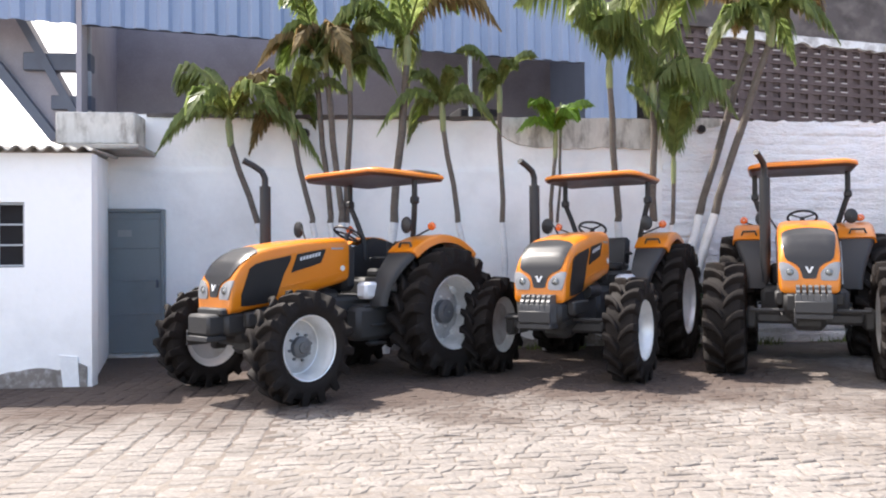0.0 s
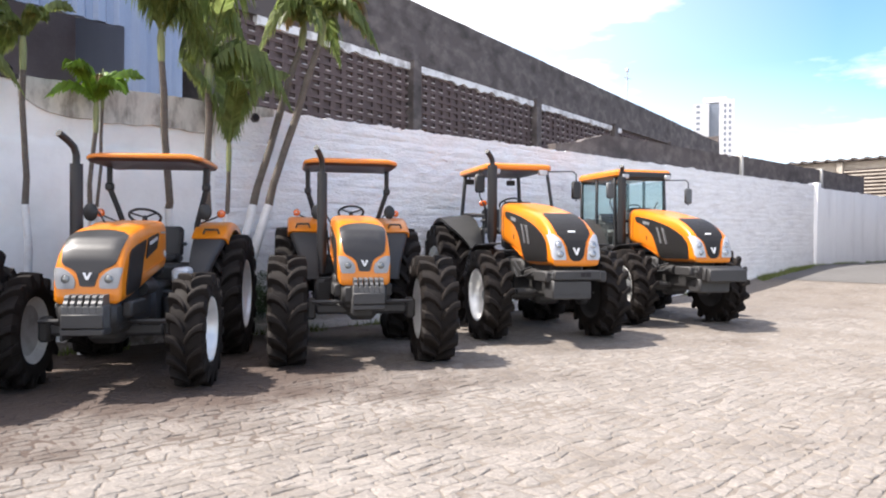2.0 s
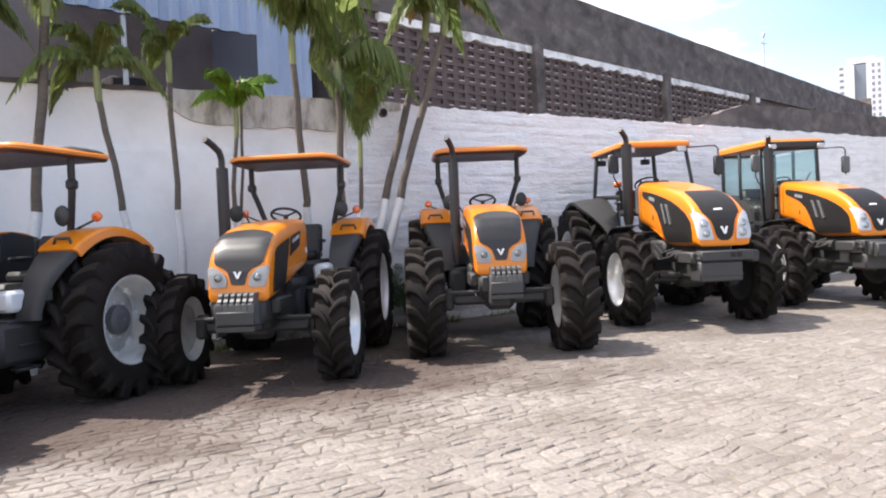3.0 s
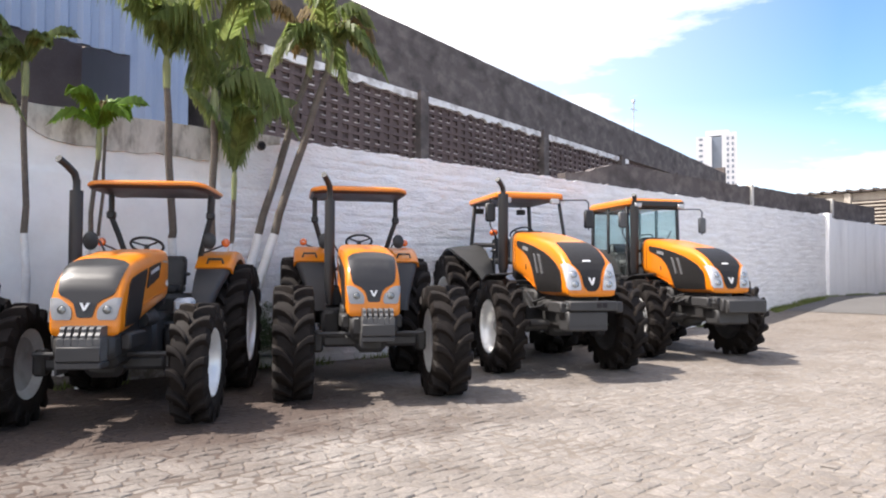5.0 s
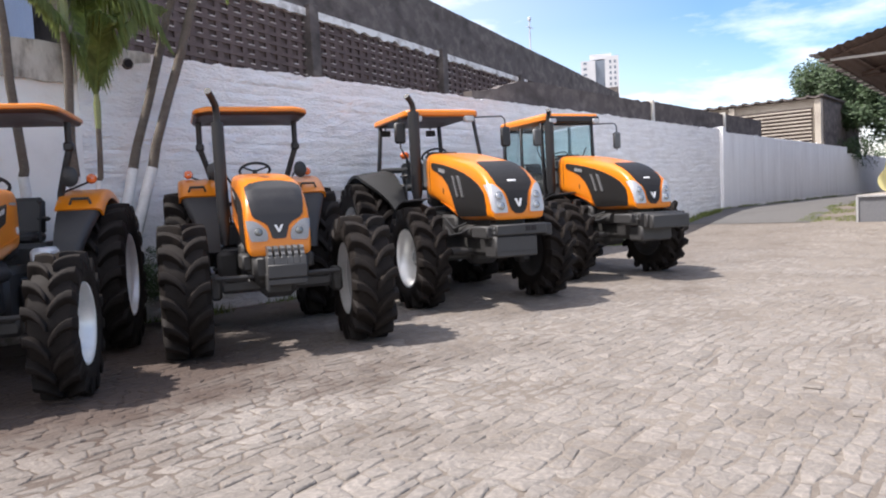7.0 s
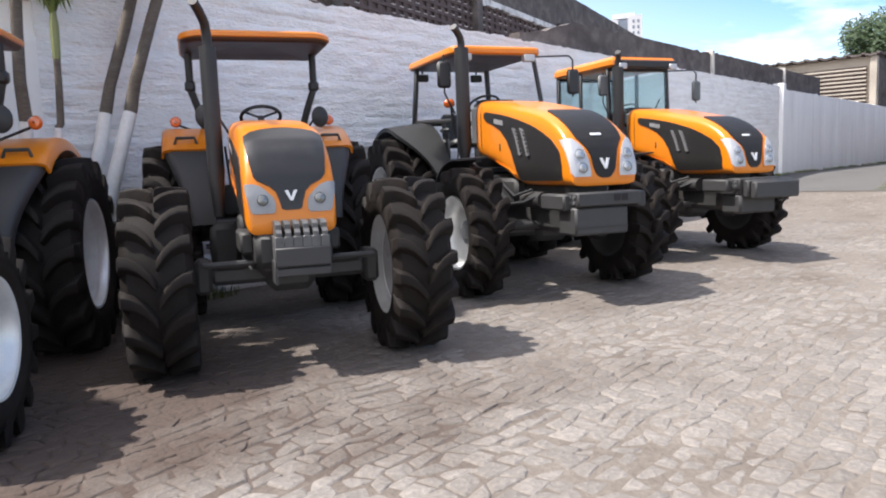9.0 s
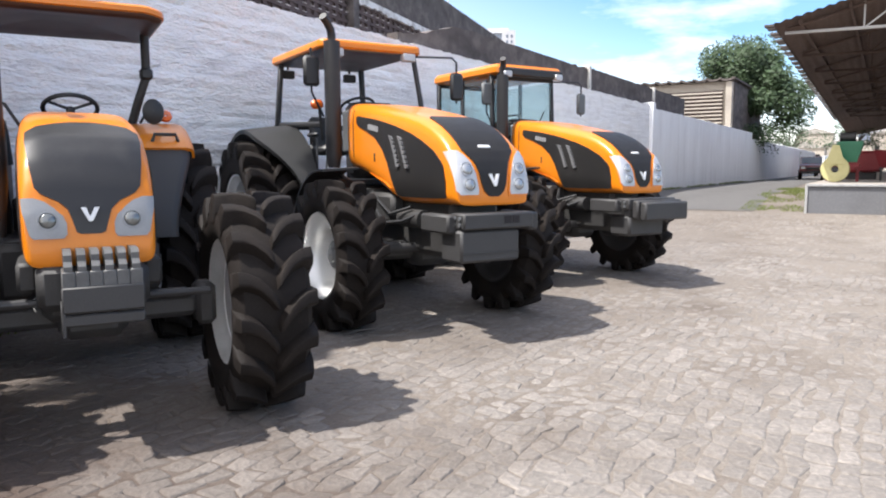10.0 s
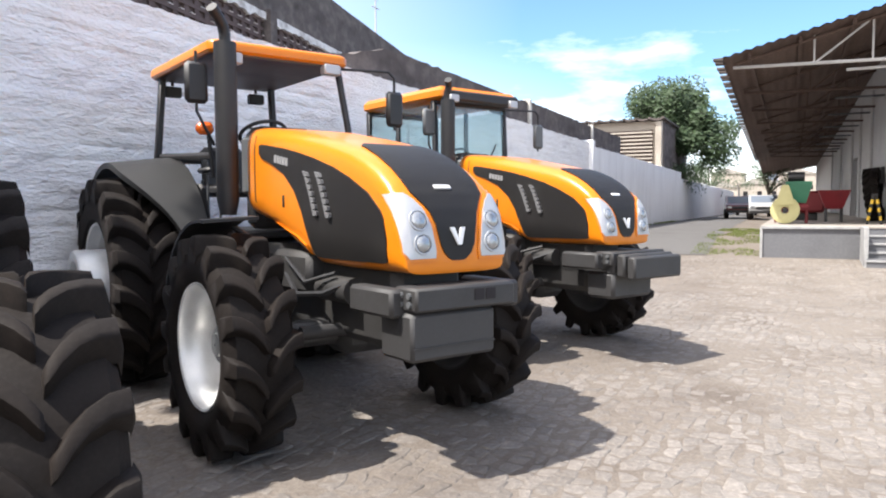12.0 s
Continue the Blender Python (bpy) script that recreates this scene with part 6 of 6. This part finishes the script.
palm((3.95, PY), (-0.20, 0), 4.1, 1.42, 5, 10, 0.055, rise=1.8, droop=1.3, hang=0.8)
palm((4.40, PY), (0.06, 0), 3.75, 1.50, 6, 11, 0.06, droop=1.3, rise=1.7, hang=0.8, label="sturdy palm with broad arching fronds")
palm((4.58, PY - 0.1), (0.16, 0), 2.6, 0.95, 4, 12, 0.04, lime=1.9, rise=2.2, droop=1.15, hang=0.8)
palm((4.80, PY - 0.15), (1.50, 0), 4.75, 1.40, 7, 13, 0.062, dry=2, lime=2.05, rise=1.4, droop=1.3, label="leaning palm with a ragged crown and limewashed foot")
palm((4.68, PY), (1.40, 0.1), 4.70, 1.2, 6, 14, 0.06, dry=2, lime=2.05, rise=1.45, droop=1.3, label="leaning palm with a ragged crown and limewashed foot")


def broad_tree(name, base, height, radius, leaves, seed, label, squash=0.75):
    """Tapered trunk, forked limbs and clumps of small leaves."""
    r = random.Random(seed)
    T = thing(name, label, "tree")
    bx, by, bz = base
    fork = bz + height * 0.35
    part("trunk", G().tube([(bx, by, bz - 0.2), (bx + 0.1, by, bz + height * 0.2), (bx, by + 0.1, fork)], [radius * 0.09, radius * 0.075, radius * 0.06], 10), "bark", T)
    clumps = []
    for k in range(9):
        a, e = 2 * math.pi * k / 9 + r.random(), r.uniform(0.25, 1.2)
        tip = Vector((bx + radius * 0.75 * math.cos(a) * math.cos(e), by + radius * 0.75 * math.sin(a) * math.cos(e), fork + (height * 0.62) * squash * math.sin(e)))
        st_ = Vector((bx, by + 0.1, fork - 0.1))
        mid = st_.lerp(tip, 0.5) + Vector((0, 0, 0.3))
        part("limb", G().tube([st_, mid, tip], [radius * 0.045, radius * 0.03, radius * 0.012], 7), "bark", T)
        clumps += [tip, st_.lerp(tip, 0.7) + Vector((r.uniform(-0.5, 0.5), r.uniform(-0.5, 0.5), 0.4))]
    for k in range(26):
        a, e = r.uniform(0, 6.283), math.asin(r.uniform(-0.25, 1))
        q = radius * r.uniform(0.7, 0.98)
        clumps.append(Vector((bx + q * math.cos(a) * math.cos(e), by + q * math.sin(a) * math.cos(e), fork + height * 0.15 + height * 0.46 * squash * 1.2 * math.sin(e))))
    g = G()
    per = leaves // len(clumps)
    for c in clumps:
        cr = radius * r.uniform(0.20, 0.36)
        for k in range(per):
            d = Vector((r.gauss(0, 1), r.gauss(0, 1), r.gauss(0, 0.8))).normalized() * cr * r.random() ** 0.4
            p = c + d
            s = radius * r.uniform(0.022, 0.045)
            u = Vector((r.gauss(0, 1), r.gauss(0, 1), r.gauss(0, 0.6))).normalized()
            w = u.orthogonal().normalized()
            o = len(g.v)
            g.v += [tuple(p - u * s), tuple(p + w * s * 0.5), tuple(p + u * s), tuple(p - w * s * 0.5)]
            g.f.append((o, o + 1, o + 2, o + 3))
    tagged(part("crown", g, "leaf", T, smooth=0, fix=False), kind="stuff")
    return T


broad_tree("tree", (56, 12.3, 0.69), 10.0, 3.95, 26000, 12, "leafy green shade tree beyond the white wall")
broad_tree("bush", (52.5, 12.6, 0.69), 5.4, 2.3, 7000, 5, "dark green bush behind the white wall")
broad_tree("tree", (92, 7.5, 0.69), 6.5, 3.0, 2500, 6, "distant green tree at the end of the lane")
broad_tree("tree", (100, 14.5, 0.69), 7.5, 3.5, 2500, 8, "distant green tree at the end of the lane")
broad_tree("tree", (78, 13.6, 0.69), 5.0, 2.2, 2000, 9, "green tree behind the far wall")


broad_tree("shrub", (5.05, 10.95, 0.0), 0.95, 0.42, 5200, 21, "dark leafy shrub at the wall's foot")
broad_tree("shrub", (5.55, 11.0, 0.0), 0.85, 0.36, 4200, 22, "dark leafy shrub at the wall's foot")

# ---- grass ----
def grass(name, x0, x1, y0, y1, count, h, seed, label):
    r = random.Random(seed)
    g = G()
    for k in range(count):
        x, y = r.uniform(x0, x1), r.uniform(y0, y1)
        if noise.noise((x * 0.9, y * 1.7, seed)) < -0.08:
            continue
        z = level(x) - 0.02
        a = r.uniform(0, 6.283)
        hh = h * r.uniform(0.4, 1.2)
        dx, dy = math.cos(a) * 0.012, math.sin(a) * 0.012
        lx, ly = r.uniform(-0.5, 0.5) * hh, r.uniform(-0.5, 0.5) * hh
        o = len(g.v)
        g.v += [(x - dx, y - dy, z), (x + dx, y + dy, z), (x + lx, y + ly, z + hh)]
        g.f.append((o, o + 1, o + 2))
    tagged(part(name, g, "grass", smooth=0, fix=False), label, "grass", kind="stuff")


grass("grass", 23.5, 34, 6.02, 7.6, 9000, 0.07, 1, "patchy dry yellow-green grass beside the dock")
grass("grass", 17.5, 27, 10.85, 11.34, 4500, 0.13, 2, "rough green grass along the wall's foot")
grass("grass", 27, 48, 11.1, 11.34, 3000, 0.10, 3, "sparse grass along the wall's foot")
grass("weeds", -2.8, 9.0, 10.95, 11.34, 1600, 0.13, 4, "weeds along the shaded wall foot")

# ---- things on the dock ----
sd = thing("seed_drill", "green and cream seed machine standing on the dock", "farm machine", pose(26.2, 5.35, 1.07))
part("frame", G().box((0.2, 0, 0.45), (1.0, 0.9, 0.08), 0.01).box((0.2, 0.35, 0.25), (0.08, 0.08, 0.45), 0.01).box((0.2, -0.4, 0.22), (0.08, 0.08, 0.44), 0.01), "red", sd)
part("hopper", G().rings([[(a * 0.22, b * 0.18 - 0.20, 0.55) for a, b in ((-1, -1), (1, -1), (1, 1), (-1, 1))], [(a * 0.34, b * 0.32 - 0.20, 1.02) for a, b in ((-1, -1), (1, -1), (1, 1), (-1, 1))], [(a * 0.34, b * 0.32 - 0.20, 1.12) for a, b in ((-1, -1), (1, -1), (1, 1), (-1, 1))]]), "green", sd, "green tapered hopper")
part("drum", G().cyl((-0.1, -0.34, 1.25), (-0.1, 0.06, 1.25), 0.13, 16), "plastic", sd, "black drum on top")
wh_ = part("press_wheel", G().turn([(-0.30, 0.36), (-0.36, 0.35), (-0.38, 0.12), (-0.36, 0.09), (-0.24, 0.09), (-0.24, 0.36)], 26, pose(-0.25, 0.12, 0.36), closed=True), "cream", sd, "cream disc wheel")
part("disc_hub", G().cyl((-0.66, 0.12, 0.36), (-0.56, 0.12, 0.36), 0.07, 12), "plastic", wh_)
part("chain_guard", G().prism([(-0.12, 0.5), (0.36, 0.5), (0.20, 1.02), (0.04, 1.02)], "x", -0.66, -0.60), "cream", sd, "cream pointed guard")
rt = thing("red_spreader", "red spreader machine standing on the dock", "farm machine", pose(28.6, 4.20, 1.07))
part("hopper", G().rings([[(a * 0.22, b * 0.22, 0.38) for a, b in ((-1, -1), (1, -1), (1, 1), (-1, 1))], [(a * 0.40, b * 0.42, 0.92) for a, b in ((-1, -1), (1, -1), (1, 1), (-1, 1))]]), "red", rt, "red tapered hopper")
for sx, sy in ((0.2, 0.2), (-0.2, 0.2), (0.2, -0.2), (-0.2, -0.2)):
    part("leg", G().box((sx, sy, 0.2), (0.06, 0.06, 0.42), 0.01), "plastic", rt)
rt2 = thing("red_spreader", "dark red machine standing at the back of the dock", "farm machine", pose(31.5, 5.0, 1.07))
part("body", G().box((0, 0, 0.6), (1.4, 1.3, 0.7), 0.08), "red", rt2)
part("stand", G().box((0, 0, 0.12), (1.0, 0.9, 0.24), 0.02), "plastic", rt2)
ty = thing("loose_tyre", "large black tractor tyre standing against the wall", "tyre", pose(29.6, 3.08, 1.07 + 0.8, 0, 8, 78))
tread(part("tyre", carcass_mesh(0.80, 0.42, 0.05), "rubber", ty), 0.80, 0.42, 20, 0.05)
bo = thing("striped_trestle", "small black and yellow striped warning trestle on the dock", "trestle", pose(25.4, 3.45, 1.07))
for s in (-1, 1):
    for k in range(7):
        p, q = Vector((0, s * 0.16, 0)), Vector((0, s * 0.03, 0.72))
        part("stripe", G().cyl(p.lerp(q, k / 7), p.lerp(q, (k + 1) / 7), 0.035, 10), "yellow" if k % 2 else "plastic", bo)
part("cap", G().box((0, 0, 0.74), (0.08, 0.14, 0.06), 0.015), "plastic", bo)


# ---- vehicles at the end of the lane ----
def vehicle(name, label, m, paint, truck=True):
    C = thing(name, label, "car", m, "vehicles down the lane")
    body = [(-2.2, 0.42), (-2.25, 0.70), (-2.1, 0.92), (-1.0, 1.02), (-0.45, 1.50), (0.55, 1.52), (0.8, 1.05), (2.2, 1.02), (2.25, 0.45)]
    part("body", G().prism([(y, z) for y, z in body], "x", -0.82, 0.82), paint, C)
    part("windscreen", G().prism([(-0.98, 1.05), (-0.50, 1.46), (-0.47, 1.44), (-0.95, 1.03)], "x", -0.70, 0.70), "tower_glass", C)
    part("grille", G().box((0, -2.26, 0.72), (0.9, 0.04, 0.16), 0.01), "plastic", C)
    part("bumper", G().box((0, -2.28, 0.48), (1.6, 0.12, 0.18), 0.03), "plastic", C)
    for s in (-1, 1):
        part("headlight", G().box((s * 0.62, -2.24, 0.76), (0.28, 0.06, 0.16), 0.02), "lens", C)
        part("side_window", G().prism([(-0.80, 1.07), (-0.42, 1.43), (0.48, 1.44), (0.62, 1.07)], "x", s * 0.825 - 0.006, s * 0.825 + 0.006), "tower_glass", C)
        for y in (-1.4, 1.4):
            part("wheel", G().turn([(-0.1, 0.2), (-0.11, 0.31), (0.11, 0.31), (0.1, 0.2), (0.05, 0.02), (-0.05, 0.02)], 20, pose(s * 0.76, y, 0.31)), "rubber", C)
    return C


vehicle("pickup_truck", "white pickup truck parked down the lane", pose(54.0, 6.95, 0.70, 0, 0, -86), "car_white")
vehicle("car", "maroon car parked down the lane", pose(58.0, 8.6, 0.70, 0, 0, -84), "car_dark")
vehicle("car", "white car parked far down the lane", pose(68.0, 7.7, 0.70, 0, 0, -88), "car_white")
vehicle("car", "maroon car parked far down the lane", pose(76.0, 9.0, 0.70, 0, 0, -88), "car_dark")

import functools

# ---- paving of granite setts, worn flush, with joints open only here and there ----
pav = thing("pavement", "yard paving of worn uneven beige granite setts", "pavement", kind="structure")
rs = random.Random(11)
SEAM = -0.85


@functools.lru_cache(maxsize=None)
def corner(i, j, shift, field):
    """Corner of the crooked stone lattice; courses run across the yard, or along it beside the hut."""
    q = random.Random(i * 7919 + j * 104729 + (shift % 2) * 31 + field * 77)
    if field == 0:
        x = SEAM + 0.158 * (i + 0.5 * (shift % 2)) + (q.uniform(-0.045, 0.045) if i else 0)
        y = -3.4 + 0.116 * j + 0.20 * math.sin(x * 0.22) + 0.07 * noise.noise((x * 0.6, j * 0.08, 2)) + 0.06 * noise.noise((x * 2.3, j * 0.45, 6)) + q.uniform(-0.034, 0.034)
    else:
        y = -3.4 + 0.118 * (j + 0.5 * (shift % 2)) + q.uniform(-0.022, 0.022)
        x = SEAM - 0.205 * i + 0.06 * math.sin(y * 0.5 + i) * min(1, i * 0.3) + q.uniform(-0.018, 0.018)
    return x, y


def sett(i, j, field):
    """Outline of one stone, its middle, and its height."""
    k = i if field else j
    if field:
        pts = [corner(i + 1, j, k, 1), corner(i, j, k, 1), corner(i, j + 1, k, 1), corner(i + 1, j + 1, k, 1)]
    else:
        pts = [corner(i, j, k, 0), corner(i + 1, j, k, 0), corner(i + 1, j + 1, k, 0), corner(i, j + 1, k, 0)]
    cx, cy = sum(p[0] for p in pts) / 4, sum(p[1] for p in pts) / 4
    worn = 0.5 + 0.9 * noise.noise((cx * 0.45, cy * 0.5, 8))
    ring = []
    for e in range(4):
        (ax, ay), (bx, by) = pts[e], pts[(e + 1) % 4]
        for t in (0.07, 0.93):
            gx, gy = ax + (bx - ax) * t - cx, ay + (by - ay) * t - cy
            f = rs.uniform(0.92, 1.0)
            ring.append((gx * f, gy * f))
    # bare and lumpy in front of the parked row, silted up towards the lane
    bare = 1.0 if field else 1 - 0.75 * smoothstep(4.5, 11.0, cx + 0.6 * cy - 3.0)
    patch = noise.noise((cx * 0.55, cy * 0.75, 8)) + 0.6 * noise.noise((cx * 1.7, cy * 2.2, 3))
    high = (-0.0058 + 0.0062 * patch) + 0.0072 * bare + rs.gauss(0, 0.0022)
    return ring, cx, cy, high, worn


def stone_mesh(ring, h, tx, ty):
    """A worn stone: domed top, rounded shoulder, foot in the sand."""
    out = [(0, 0, h + 0.0006)]
    for f, drop in ((0.72, 0.0), (0.92, 0.0022), (1.0, 0.014)):
        out += [(x * f, y * f, h - drop + tx * x + ty * y) for x, y in ring]
    return out


faces = [(0, k + 1, (k + 1) % 8 + 1) for k in range(8)] + [(k + r, k + r + 8, (k + 1) % 8 + r + 8, (k + 1) % 8 + r) for r in (1, 9) for k in range(8)]
rest = G()
near = 0
for field, NI, NJ in ((0, 153, 130), (1, 30, 126)):
    for j in range(NJ):
        for i in range(NI):
            ring, cx, cy, h, worn = sett(i, j, field)
            if cy > 11.3 or (cx < -3.0 and cy > 8.55) or cx > 23.2:
                continue
            slack = 0.022 + 0.022 * max(0, worn)
            verts = stone_mesh(ring, h, rs.gauss(0, slack), rs.gauss(0, slack))
            if 3.6 < cx < 7.6 and 5.2 < cy < 7.4 and near < 300:
                me = bpy.data.meshes.new("paving_stone")
                me.from_pydata(verts, [], faces)
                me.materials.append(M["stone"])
                me.polygons.foreach_set("use_smooth", [True] * len(me.polygons))
                me.set_sharp_from_angle(angle=radians(60))
                ob = new("paving_stone", me)
                ob.parent = pav
                ob.location = (cx, cy, level(cx))
                near += 1
            else:
                z = level(cx)
                rest.add([(p[0] + cx, p[1] + cy, p[2] + z) for p in verts], faces)
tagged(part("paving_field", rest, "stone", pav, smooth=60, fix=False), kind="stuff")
